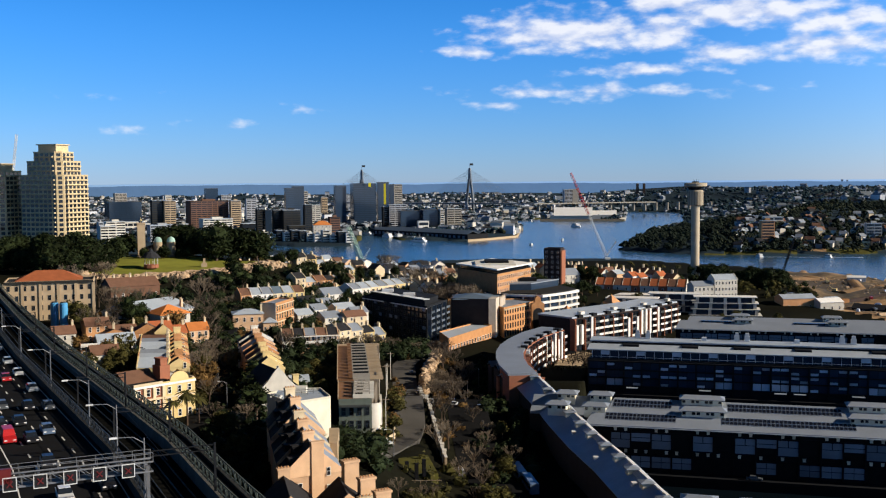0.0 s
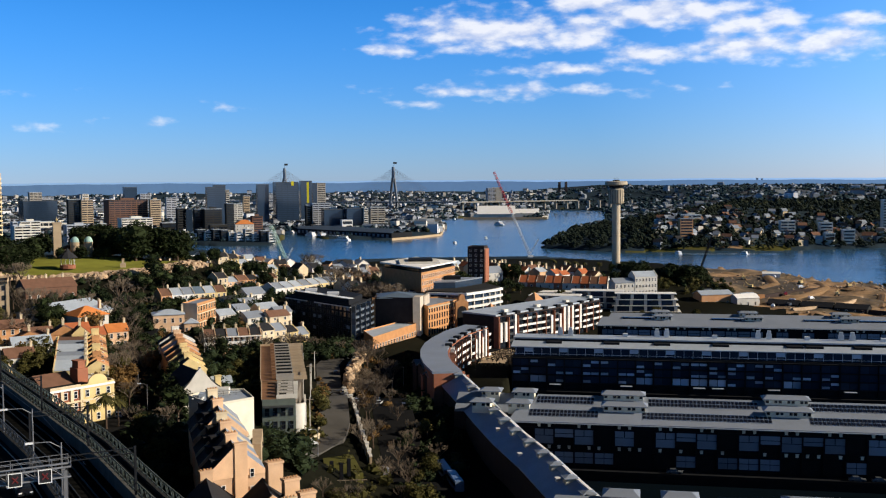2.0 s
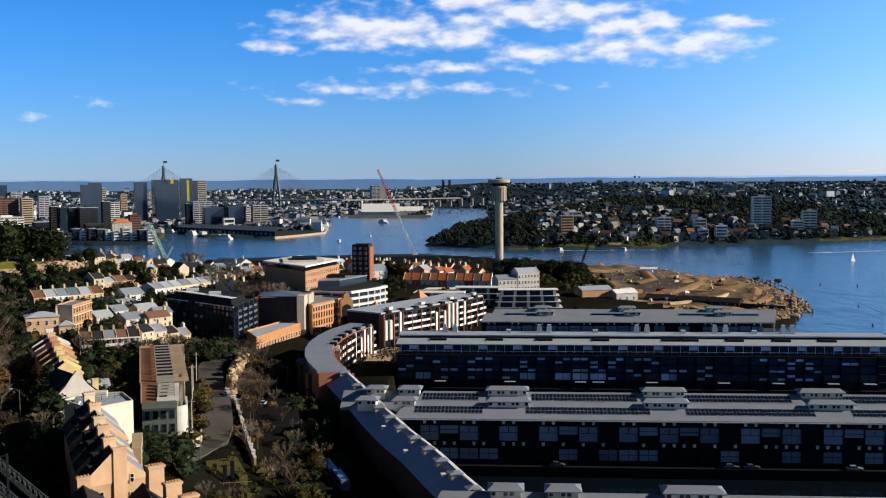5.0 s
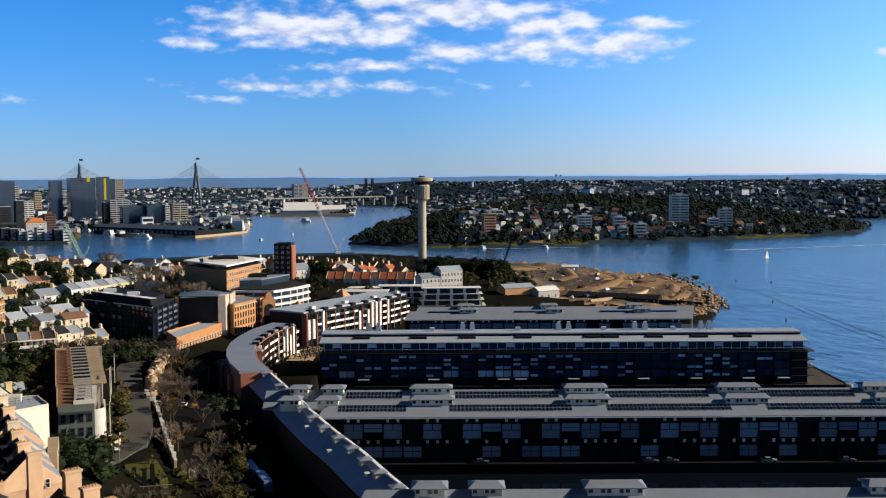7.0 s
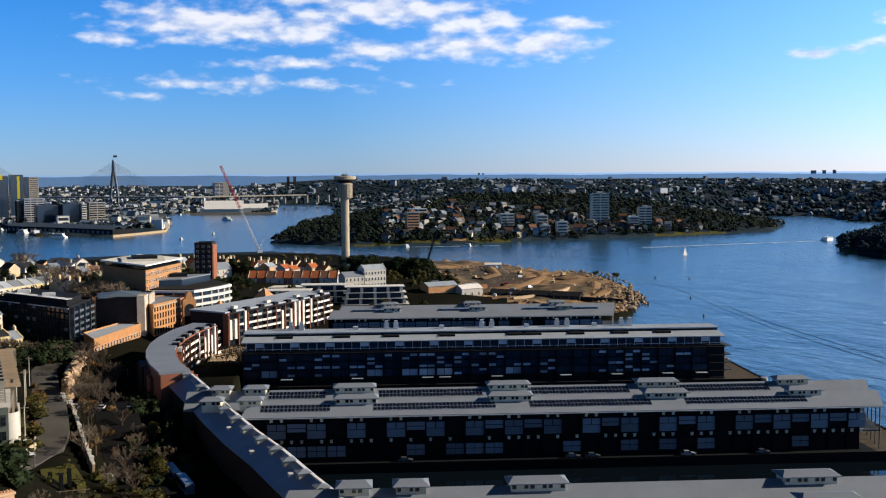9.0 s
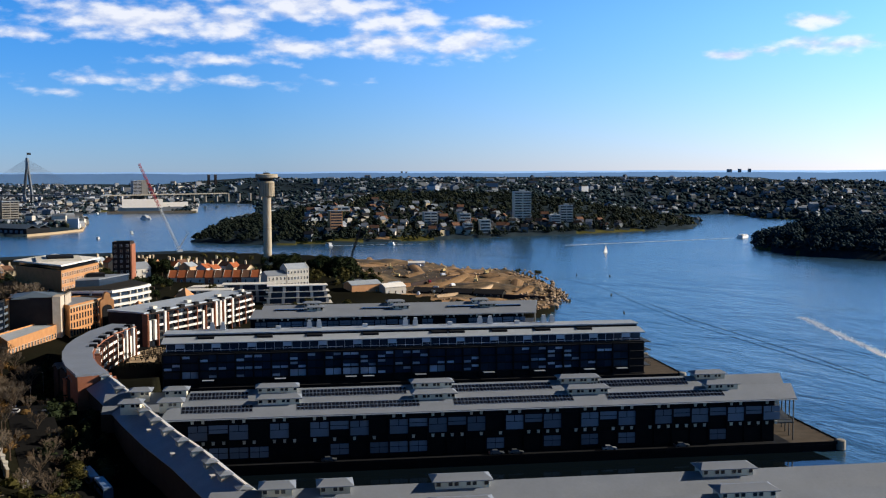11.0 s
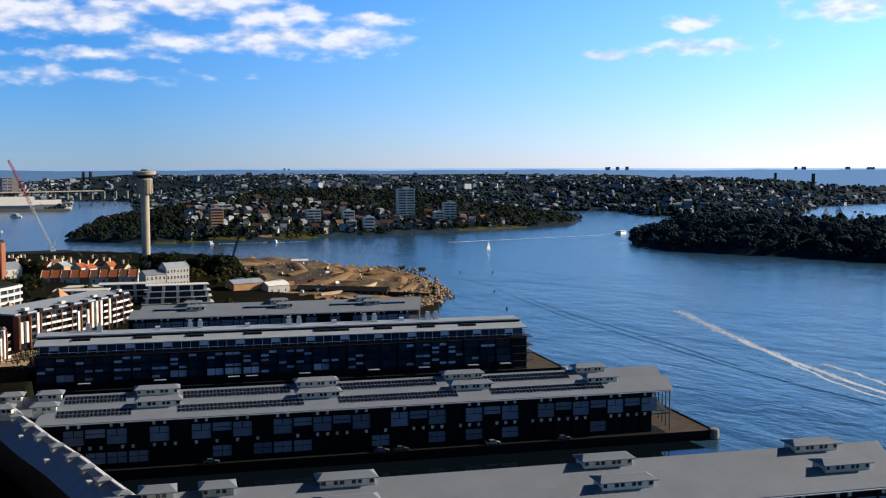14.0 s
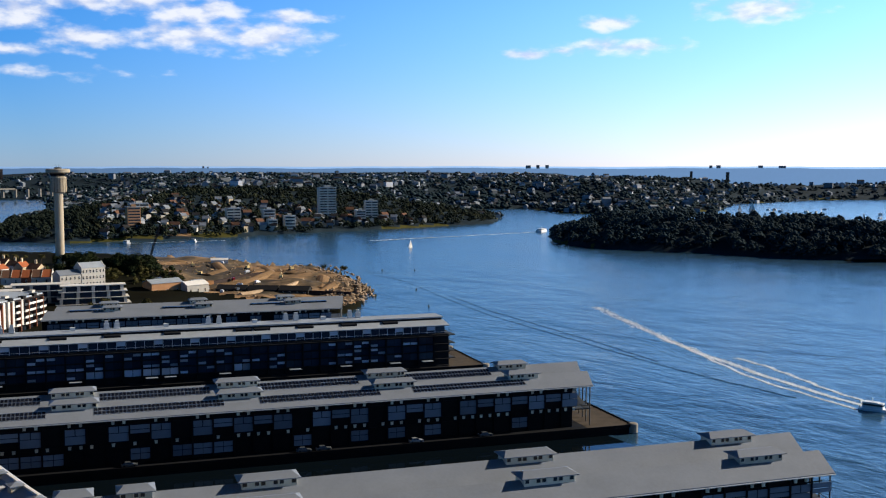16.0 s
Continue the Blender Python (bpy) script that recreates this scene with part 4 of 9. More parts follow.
DORMER = Geo().box(-1.3, 1.3, -1.2, 1.2, -1.6, 0.9).mesh("dormer", PALEBLOCK)
DORMER_CAP = Geo().hip(-1.3, 1.3, -1.2, 1.2, 0.9, 1.6, over=0.5).mesh("dormer_cap", ZINC)
for s in (14, 38, 48, 60, 74, 88, 101, 114, 126, 138, 150, 163, 176):
    x, y, h = along(LINE0, s)
    r = radians(h)
    d = part("dormer", DORMER, None, shore, "small hipped roof vent", at=pose(x + 1.6 * math.sin(r), y - 1.6 * math.cos(r), 17.4, 0, 0, h))
    part("dormer_cap", DORMER_CAP, None, d)
cross = thing("cross_shed", 37.5, 341, 0, TURN, "pale metal cross roof joining the shore shed to the pier", "wharf shed")
part("wall", Geo().box(-7.6, 8, -7.6, 7.6, 3, 14.2), DARKBRICK, cross)
part("roof", Geo().gable(-8.2, 10, -8, 8, 14.3, 18.6, th=0.25, over=0.2), ZINC, cross, "pale metal gable roof")
for i in range(4):
    part("buttress", Geo().box(-8.8, -7.6, -6.5 + i * 4, -5.3 + i * 4, 3, 15.2), DARKBRICK, cross)
bp = thing("brick_stair_tower", 21.8, 396, 3, 10, "narrow brown brick stair tower at the end of the shed", "tower")
part("shaft", Geo().box(-1.7, 1.7, -1.7, 1.7, -1, 11.4).box(-1.9, 1.9, -1.9, 1.9, 11.4, 11.8), BRICK, bp)
for i, (x, y, z, w, d) in enumerate(((22.5, 402, 17.2, 5, 8), (20.5, 412, 16.6, 5, 6), (24.5, 392, 15.4, 6, 8))):
    lw = thing("stair_block", x, y, 3, 12, "small blue-grey roofed block behind the crescent", "building", "stair blocks")
    part("wall", Geo().box(-w / 2, w / 2, -d / 2, d / 2, -1, z - 3.2), DARKBRICK, lw)
    part("roof", Geo().gable(-w / 2, w / 2, -d / 2, d / 2, z - 3.2, z - 1.6, th=0.2, over=0.3), ZINCBLUE, lw)

# sheltered water between the wharves, darkened in colour for the sheds' shade
for c0, c1, u1 in ((254, 308.5, 168), (362, 423, 164), (472, 520, 156)):
    tagged(part("water_basin", Geo().prism([wharf_place(-60, c0), wharf_place(u1, c0), wharf_place(u1 - 8, c1), wharf_place(-60, c1)], -0.4, 0.05), CALM), "still water between the wharves, blackened for the sheds' reflection", "water", kind="structure")

# ---- buildings on the near shore ----
WALLS = {}


def chimney(parent, x, y, z, h=1.6, w=0.8, d=1.3, m=None):
    g = Geo().box(-w / 2, w / 2, -d / 2, d / 2, -1.5, h).box(-w / 2 - 0.12, w / 2 + 0.12, -d / 2 - 0.12, d / 2 + 0.12, h, h + 0.25)
    for k in (-0.4, 0, 0.4):
        g.tube((0, k * d, h + 0.25), (0, k * d, h + 0.8), 0.16, 0.13, n=6)
    return part("chimney", g, m or CREAM, parent, at=pose(x, y, z))


def house(x, y, turn, w, d, h, wall, roof, kind="gable", ridge="x", rise=None, floors=2, front=3, side=2, label="", group="", base=None, frame_mat=None, stacks=1, parapet=False, verandah=False, name="house", stack=(0.9, 1.6, 2.2)):
    """A house whose front-left corner is at (x, y); the front faces local -y."""
    if base is None:
        r = radians(turn)
        cx, cy = x + w / 2 * math.cos(r) - d / 2 * math.sin(r), y + w / 2 * math.sin(r) + d / 2 * math.cos(r)
        base = ground_z(cx, cy)
    th = thing(name, x, y, base, turn, label, "house", group)
    rise = rise if rise is not None else (0.32 * (d if ridge == "x" else w))
    g = Geo().box(0, w, 0, d, -3, h)
    if kind == "gable":
        if ridge == "x":
            g.solid([(0, 0, h), (0, d, h), (0, d / 2, h + rise), (w, 0, h), (w, d, h), (w, d / 2, h + rise)], [(2, 1, 0), (3, 4, 5), (0, 3, 5, 2), (4, 1, 2, 5)])
        else:
            g.solid([(0, 0, h), (w, 0, h), (w / 2, 0, h + rise), (0, d, h), (w, d, h), (w / 2, d, h + rise)], [(0, 1, 2), (5, 4, 3), (0, 2, 5, 3), (1, 4, 5, 2)])
    part("wall", g, wall, th)
    g = Geo()
    if kind == "gable":
        if ridge == "x":
            g.gable(0, w, 0, d, h + 0.02, h + rise + 0.02, th=0.18, over=0.05 if parapet else 0.35)
        else:
            g.gable(0, d, 0, w, h + 0.02, h + rise + 0.02, th=0.18, over=0.05 if parapet else 0.35)
            g.v = [(w - b, a, c) for a, b, c in g.v]
        part("roof", g, roof, th)
    elif kind == "hip":
        part("roof", g.hip(0, w, 0, d, h + 0.02, h + rise, over=0.45), roof, th)
    else:
        part("roof", g.box(0.25, w - 0.25, 0.25, d - 0.25, h, h + 0.15), roof, th)
        g = Geo().box(0, w, 0, 0.25, h, h + 0.7).box(0, w, d - 0.25, d, h, h + 0.7).box(0, 0.25, 0.25, d - 0.25, h, h + 0.7).box(w - 0.25, w, 0.25, d - 0.25, h, h + 0.7)
        part("parapet", g, wall, th)
    if parapet and kind == "gable":
        for xx in (0.0, w):
            if ridge == "y" and xx == 0.0:
                gg = Geo()
                v = [(px, s, pz) for s in (-0.2, 0.16) for px, pz in ((-0.15, h - 0.4), (w + 0.15, h - 0.4), (w + 0.15, h + 0.2), (w / 2, h + rise + 0.35), (-0.15, h + 0.2))]
                gg.solid(v, [(0, 1, 2, 3, 4), (9, 8, 7, 6, 5), (0, 4, 9, 5), (4, 3, 8, 9), (3, 2, 7, 8), (2, 1, 6, 7), (1, 0, 5, 6)])
                part("party_wall", gg, wall, th)
            if ridge == "x":
                v = [(xx + s, yy, zz) for s in (-0.16, 0.16) for yy, zz in ((-0.1, h - 0.3), (d + 0.1, h - 0.3), (d + 0.1, h + 0.5), (d / 2, h + rise + 0.6), (-0.1, h + 0.5))]
                gg = Geo()
                gg.solid(v, [(4, 3, 2, 1, 0), (5, 6, 7, 8, 9), (5, 9, 4, 0), (9, 8, 3, 4), (8, 7, 2, 3), (7, 6, 1, 2), (6, 5, 0, 1)])
                part("party_wall", gg, wall, th)
    if y > 560:
        side = 0
    fh = h / floors
    wh = min(1.9, fh * 0.55)
    for f in range(floors):
        z = f * fh + fh * 0.25
        if front:
            window_row(th, (0, 0), (w, 0), z, front, min(1.15, w / front * 0.5), wh, frame_mat)
        if side:
            window_row(th, (w, 0), (w, d), z, side, min(1.1, d / side * 0.5), wh, frame_mat)
    if verandah:
        g = Geo().box(0, w, -1.8, 0, fh - 0.15, fh).box(0, w, -1.9, 0, h - 0.25, h - 0.1)
        n = max(2, int(w / 2.2))
        part("verandah", g, WHITE, th, "white verandah roof and floor")["kind"] = "stuff"
        for i in range(n + 1):
            part("verandah_post", shared("verandah_post%d" % round(h * 10), lambda: Geo().tube((0, 0, 0), (0, 0, h - 0.2), 0.09, n=5), WHITE), None, th, at=pose(w * i / n, -1.75, 0))
        part("railing", Geo().box(0, w, -1.8, -1.72, fh + 0.2, fh + 0.95), WHITE, th, "white balcony railing")
    for i in range(stacks):
        if ridge == "x":
            chimney(th, w * (i + 0.5) / stacks if stacks > 1 else w - 0.5, d / 2 + 0.3, h + rise - 0.1)
        else:
            chimney(th, w / 2, d * (i + 0.5) / stacks, h + rise - 0.1, stack[2], stack[0], stack[1], wall if stack[0] > 2 else None)
    return th


def terrace(x, y, turn, n, w, d, h, walls, roofs, label, group, **kw):
    """n adjoining houses along the local x axis."""
    r = radians(turn)
    base = kw.pop("base", None)
    for i in range(n):
        xx, yy = x + i * w * math.cos(r), y + i * w * math.sin(r)
        b = base if base is not None else ground_z(xx + w / 2 * math.cos(r), yy + w / 2 * math.sin(r))
        house(xx, yy, turn, w - 0.02, d, h, walls[i % len(walls)], roofs[i % len(roofs)], label=label, group=group, base=b, parapet=True, **kw)


def block(name, pts, z0, z1, wall, roof, label, category="building", bands=0, win=None, frame_mat=None, parapet=0.8, skip=(), glass=None, gap=3.0):
    """A flat-roofed building on a convex plan (counter-clockwise), with window rows on its sides; win: (width, height)."""
    cx, cy = sum(p[0] for p in pts) / len(pts), sum(p[1] for p in pts) / len(pts)
    th = thing(name, cx, cy, 0, 0, label, category)
    loc = [(px - cx, py - cy) for px, py in pts]
    part("wall", Geo().prism(loc, z0 - 4, z1), wall, th)
    inner = [(px * 0.985, py * 0.985) for px, py in loc]
    part("roof", Geo().prism(inner, z1, z1 + 0.12), roof, th)
    n = len(loc)
    if parapet:
        g = Geo()
        for i in range(n):
            (ax, ay), (bx, by) = loc[i], loc[(i + 1) % n]
            L = math.hypot(bx - ax, by - ay)
            ex, ey = (bx - ax) / L * 0.2, (by - ay) / L * 0.2
            g.prism([(ax, ay), (bx, by), (bx - ey, by + ex), (ax - ey, ay + ex)], z1 - 0.02, z1 + parapet)
        part("parapet", g, wall, th)
    if bands and win:
        fh = (z1 - z0) / bands
        for i in range(n):
            if i in skip:
                continue
            a, b = loc[i], loc[(i + 1) % n]
            L = math.hypot(b[0] - a[0], b[1] - a[1])
            k = max(1, int(L / (win[0] + gap)))
            for f in range(bands):
                window_row(th, a, b, z0 + f * fh + fh * 0.25, k, win[0], min(win[1], fh * 0.7), frame_mat, glass=glass)
    return th


G = "old terrace houses"
# the nearest terrace: apricot gables, slate painted darker on the shaded slope
def row_house(p, turn, axis, w, L, z0, h, rise, wall, roof, sunny, label, stacks=(0.5,), gable=True, sky=0, breast=0.0, pots=4):
    """A terrace house on a skewed plot: front from p along turn, depth L along axis (both degrees), ridge along the
    depth; roof and sunny paint the shaded and the lit slope.
    """
    u = Vector((math.cos(radians(turn)), math.sin(radians(turn))))
    v = Vector((math.cos(radians(axis)), math.sin(radians(axis))))
    th = thing("house", p[0], p[1], z0, 0, label, "house", G)

    def at(a, b, z):
        q = u * a + v * b
        return (q.x, q.y, z)

    def slab(a0, za, a1, zb, b0, b1, t):
        g = Geo()
        g.solid([at(a, b, z + k) for k in (0, t) for a, b, z in ((a0, b0, za), (a1, b0, zb), (a1, b1, zb), (a0, b1, za))],
                [(3, 2, 1, 0), (4, 5, 6, 7), (0, 1, 5, 4), (1, 2, 6, 5), (2, 3, 7, 6), (3, 0, 4, 7)])
        return g

    g = Geo()
    sec = ((0, -4), (w, -4), (w, h), (w / 2, h + rise), (0, h))
    g.solid([at(a, b, z) for b in (0, L) for a, z in sec], [(0, 1, 2, 3, 4), (9, 8, 7, 6, 5), (1, 6, 7, 2), (0, 4, 9, 5), (2, 7, 8, 3), (3, 8, 9, 4)])
    part("wall", g, wall, th)
    k = rise / (w / 2)
    # shade and sun are put into the two slope colours
    part("roof", slab(-0.4, h - 0.4 * k + 0.02, w / 2, h + rise + 0.02, 0.1, L - 0.1, 0.16), roof, th, "steep roof slope coloured for its shaded side")
    part("roof", slab(w / 2, h + rise + 0.02, w + 0.4, h - 0.4 * k + 0.02, 0.1, L - 0.1, 0.16), sunny, th, "roof slope coloured for its sunny side")
    if gable:
        g = Geo()
        top = ((-0.3, h - 0.3), (w + 0.3, h - 0.3), (w + 0.3, h + 0.3), (w / 2, h + rise + 0.65), (-0.3, h + 0.3))
        g.solid([at(a, b, z) for b in (-0.18, 0.22) for a, z in top], [(0, 1, 2, 3, 4), (9, 8, 7, 6, 5), (1, 6, 7, 2), (0, 4, 9, 5), (2, 7, 8, 3), (3, 8, 9, 4)])
        part("party_wall", g, wall, th, "raised gable parapet")
    if breast:
        part("chimney_breast", Geo().box(0, breast, -0.45, 0.4, -3, h + rise + 0.9).box(-0.15, breast + 0.15, -0.6, 0.55, h + rise + 0.9, h + rise + 1.25), wall, th, at=pose(*at(w / 2 - 0.2, 0, 0), 0, 0, turn))
    for f in stacks:
        q = at(w / 2, f * L, h + rise)
        c = part("chimney", Geo().box(-1.25, 1.25, -0.5, 0.5, -1.6, 1.2).box(-1.4, 1.4, -0.65, 0.65, 1.2, 1.6), wall, th, "broad rendered chimney", at=pose(*q, 0, 0, turn))
        for i in range(pots):
            part("chimney_pot", shared("small_chimney_pot", lambda: Geo().tube((0, 0, 1.6), (0, 0, 1.95), 0.17, 0.13, n=6), TERRACOTTA), None, c, at=pose(-1.0 + 2.0 * i / max(1, pots - 1), 0, 0))
    for i in range(sky):
        a = w * (0.2 + 0.1 * (i % 2))
        zz = h + rise * a / (w / 2)
        part("dormer", Geo().box(-1.1, 1.1, -0.7, 0.7, -0.4, 0.9).box(-1.3, 1.3, -0.9, 0.9, 0.9, 1.1), SLATE, th, "small dark dormer", at=pose(*at(a, L * (i + 0.5) / sky, zz + 0.2), 0, 0, turn))
    if gable:
        for a, z in ((w * 0.3, h * 0.62), (w * 0.78, h * 0.92), (w * 0.78, h * 0.5)):
            part("window", window_mesh(0.9, 1.7, WHITE), None, th, at=pose(*at(a, -0.2, z), 0, 0, turn))
    for i in range(max(1, int(L / 4))):
        for z in (h * 0.2, h * 0.6):
            part("window", window_mesh(1.0, 1.7, WHITE), None, th, at=pose(*at(w + 0.02, L * (i + 0.5) / max(1, int(L / 4)), z), 0, 0, axis))
    return th


AX = 103.0
STONY = "apricot rendered terrace house with steep slate roof and broad chimneys"
px_, py_ = -32.6, 211.5
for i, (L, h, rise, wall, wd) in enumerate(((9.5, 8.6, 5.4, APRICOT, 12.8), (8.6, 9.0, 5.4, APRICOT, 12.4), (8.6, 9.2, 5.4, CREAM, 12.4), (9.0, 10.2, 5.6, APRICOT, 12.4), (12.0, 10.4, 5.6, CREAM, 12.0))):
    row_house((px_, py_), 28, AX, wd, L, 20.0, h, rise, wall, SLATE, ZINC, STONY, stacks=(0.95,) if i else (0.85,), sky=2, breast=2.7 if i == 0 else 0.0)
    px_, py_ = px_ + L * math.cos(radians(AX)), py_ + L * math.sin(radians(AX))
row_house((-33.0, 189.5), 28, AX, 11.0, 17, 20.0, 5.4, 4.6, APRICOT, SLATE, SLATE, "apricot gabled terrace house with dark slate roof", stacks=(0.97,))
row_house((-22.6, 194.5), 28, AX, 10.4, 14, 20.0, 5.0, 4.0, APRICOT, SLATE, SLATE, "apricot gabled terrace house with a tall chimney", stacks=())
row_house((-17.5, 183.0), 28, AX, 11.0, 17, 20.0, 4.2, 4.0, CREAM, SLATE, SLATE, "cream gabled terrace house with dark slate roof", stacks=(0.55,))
for x, y, z, h in ((-18.6, 208.4, 20, 12.6), (-15.0, 202.5, 20, 10.8), (-11.8, 198.7, 20, 9.3)):
    st = thing("chimney_stack", x, y, z, 28, "broad apricot chimney stack with clay pots", "chimney", "chimney stacks")
    part("shaft", Geo().box(-1.55, 1.55, -0.8, 0.8, -2, h).box(-1.75, 1.75, -1.0, 1.0, h, h + 0.45), APRICOT, st)
    for i in range(5):
        part("chimney_pot", shared("chimney_pot", lambda: Geo().tube((0, 0, 0), (0, 0, 0.4), 0.15, 0.12, n=7), TERRACOTTA), None, st, at=pose(-1.2 + i * 0.6, 0, h + 0.45))
wb = block("white_building", [(-38.3, 263.2), (-29, 270.9), (-32.8, 282.3), (-41.8, 282.1), (-46, 274.9)], 20, 32.6, CREAMWHITE, PALEMETAL, "plain creamy white four-storey building with a blank sunlit wall", bands=0, parapet=0.6)
part("plant_box", Geo().box(-2.5, 1.5, 2.5, 5.5, 32.6, 34.2), OFFWHITE, wb)
part("plant_box", Geo().box(-5.6, -3.4, -1.2, 1.2, 32.6, 33.8), PALEMETAL, wb)
for k in range(3):
    part("roof_rib", Geo().box(-7 + k * 2.4, -6.6 + k * 2.4, -3.5 - k * 0.9, 1.0, 32.72, 33.0), WHITE, wb)
g = Geo()
for i in range(7):
    g.tube((-4 + i * 1.5, -1.0 + i * 0.5, 32.6), (-4 + i * 1.5, -1.0 + i * 0.5, 34.0), 0.06, n=4)
g.tube((-4, -1, 34.0), (5, 2, 34.0), 0.06, n=4).tube((-4, -1, 33.4), (5, 2, 33.4), 0.06, n=4)
part("roof_railing", g, DARKSTEEL, wb)
# grey hall with a swept gable
gh = thing("gabled_hall", -55.0, 308.5, 21.5, 30, "grey rendered hall with a swept plain gable", "house", G)
W_ = 14.6
sweepy = [(0, -4), (W_, -4), (W_, 5.2), (W_ * 0.86, 6.3), (W_ * 0.72, 8.2), (W_ * 0.6, 10.6), (W_ * 0.5, 12.2), (W_ * 0.4, 10.6), (W_ * 0.28, 8.2), (W_ * 0.14, 6.3), (0, 5.2)]
g = Geo().prism(sweepy, 0, 0.5)
g.v = [(a, 0.5 - c, b) for a, b, c in g.v]
part("gable", g, OFFWHITE, gh, "swept grey gable wall")
part("wall", Geo().box(0.2, W_ - 0.2, 0.5, 15, -4, 5.0), OFFWHITE, gh)
part("roof", Geo().gable(0.5, 15, 0, W_, 5.0, 11.0, th=0.2, over=0.2), SLATE, gh, at=pose(W_, 0, 0, 0, 0, 90))
for a in (9.2, 14.0):
    part("chimney", Geo().box(-0.9, 0.9, -0.5, 0.5, -3, 2.0).box(-1.05, 1.05, -0.65, 0.65, 2.0, 2.3), YELLOW, gh, "ochre chimney", at=pose(a, 3.5, 6.5))
px_, py_ = -60.5, 336.0
for i in range(7):
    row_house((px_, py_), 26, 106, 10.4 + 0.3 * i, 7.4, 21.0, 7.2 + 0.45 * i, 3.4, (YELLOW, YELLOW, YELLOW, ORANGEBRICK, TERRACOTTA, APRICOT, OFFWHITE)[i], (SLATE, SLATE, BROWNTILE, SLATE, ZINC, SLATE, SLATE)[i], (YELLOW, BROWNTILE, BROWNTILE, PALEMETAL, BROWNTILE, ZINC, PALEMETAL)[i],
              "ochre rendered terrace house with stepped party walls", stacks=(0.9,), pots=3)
    px_, py_ = px_ + 7.4 * math.cos(radians(106)), py_ + 7.4 * math.sin(radians(106))
house(-50, 346, 13.5, 6, 9, 4.5, OFFWHITE, PALEMETAL, "gable", "x", rise=1.4, floors=1, label="low white rear wing with metal roof", stacks=0)
# long flat-roofed terrace beside the road
DECKGREY = mat("grey_roof_membrane", (0.15, 0.125, 0.095), 0.9, scale=0.3, var=0.4, fine=2)
flat = thing("flat_terrace", -31.5, 315, 15.0, 5.5, "long flat-roofed brick terrace with brown roof decks and dark light wells", "building")
part("wall", Geo().prism([(0, 27), (13.2, 27), (16.0, 100), (-0.4, 100)], -4, 8.6), DECKGREY, flat)
part("wall", Geo().prism([(0.3, 0), (10.0, 0), (12.6, 27), (0, 27)], -4, 8.2), DECKGREY, flat)
part("roof", Geo().box(-0.2, 5.0, 27, 100, 8.6, 8.9), DECKBROWN, flat, "brown flat roof deck")
part("roof", Geo().box(0.2, 4.2, 0, 26.8, 8.2, 8.5), DECKBROWN, flat, "brown flat roof deck")
part("roof", Geo().prism([(10.0, 27.2), (13.2, 27.2), (15.8, 100), (10.0, 100)], 8.6, 8.75), DECKGREY, flat, "grey roof strip")
part("roof", Geo().prism([(4.4, 0.2), (9.8, 0.2), (12.4, 26.8), (4.4, 26.8)], 8.2, 8.35), DECKGREY, flat, "grey roof strip")
part("parapet", Geo().box(-0.4, -0.1, 26.6, 100, 8.5, 9.5).box(-0.4, 16, 100, 100.3, 8.5, 9.6).box(-0.1, 0.2, 0, 26.6, 8.2, 9.2), SANDSTONE, flat)
mon = shared("roof_monitor", lambda: Geo().box(5.2, 9.8, 0, 5.0, 8.6, 9.3).box(5.0, 10.0, 4.6, 5.0, 9.3, 10.5), CHARCOAL)
rib = shared("monitor_rib", lambda: Geo().box(4.7, 10.3, -0.5, 0.3, 8.6, 10.75), CONCRETE)
stk = shared("low_stack", lambda: Geo().box(3.4, 4.7, 0, 0.9, 8.6, 10.4).box(3.2, 4.9, -0.1, 1.0, 10.4, 10.6), DECKBROWN)
cpar = shared("cross_parapet", lambda: Geo().box(10.2, 14.6, -0.18, 0.18, 8.6, 9.9), SANDSTONE)
ter = shared("roof_terrace", lambda: Geo().box(10.6, 14.0, 0.4, 4.6, 8.75, 8.95), DECKBROWN)
for i in range(11):
    yy = 29 + i * 6.4
    part("light_well", mon, None, flat, "dark glazed roof monitor", at=pose(0, yy, 0))
    part("rib", rib, None, flat, at=pose(0, yy - 0.4, 0))
    part("chimney", stk, None, flat, at=pose(0, yy + 1.5, 0))
    part("parapet", cpar, None, flat, at=pose(0.02 * i, yy - 0.4, 0))
    if i % 2 == 0:
        part("roof_terrace", ter, None, flat, "brown timber roof terrace", at=pose(0, yy, 0))
for i in range(5):
    yy = 1.5 + i * 5.2
    part("pergola", shared("pergola", lambda: Geo().box(4.6, 9.6, 0, 0.25, 9.9, 10.15).box(4.6, 9.6, 2.2, 2.45, 9.9, 10.15).box(4.6, 4.85, 0, 2.4, 8.3, 10.0).box(9.3, 9.6, 0, 2.4, 8.3, 10.0), CONCRETE), None, flat, "pale roof pergola", at=pose(0.1 * i, yy, 0))
    part("parapet", shared("low_cross_parapet", lambda: Geo().box(4.4, 10.6, -0.15, 0.15, 8.2, 9.5), OFFWHITE), None, flat, at=pose(0.2 * i, yy - 0.8, 0))
    part("planter", shared("planter_box", lambda: Geo().box(5.2, 7.4, 2.8, 3.8, 8.3, 9.1), DARKCONC), None, flat, at=pose(0.3 * i, yy, 0))
part("end_wall", Geo().box(0.2, 10.0, -0.35, 0, -4, 8.3), GREENGREY, flat, "grey-green end wall")
part("awning", Geo().box(0.4, 9.4, -2.6, -0.35, 6.2, 6.5), DARKSTEEL, flat, "dark awning over the end windows")
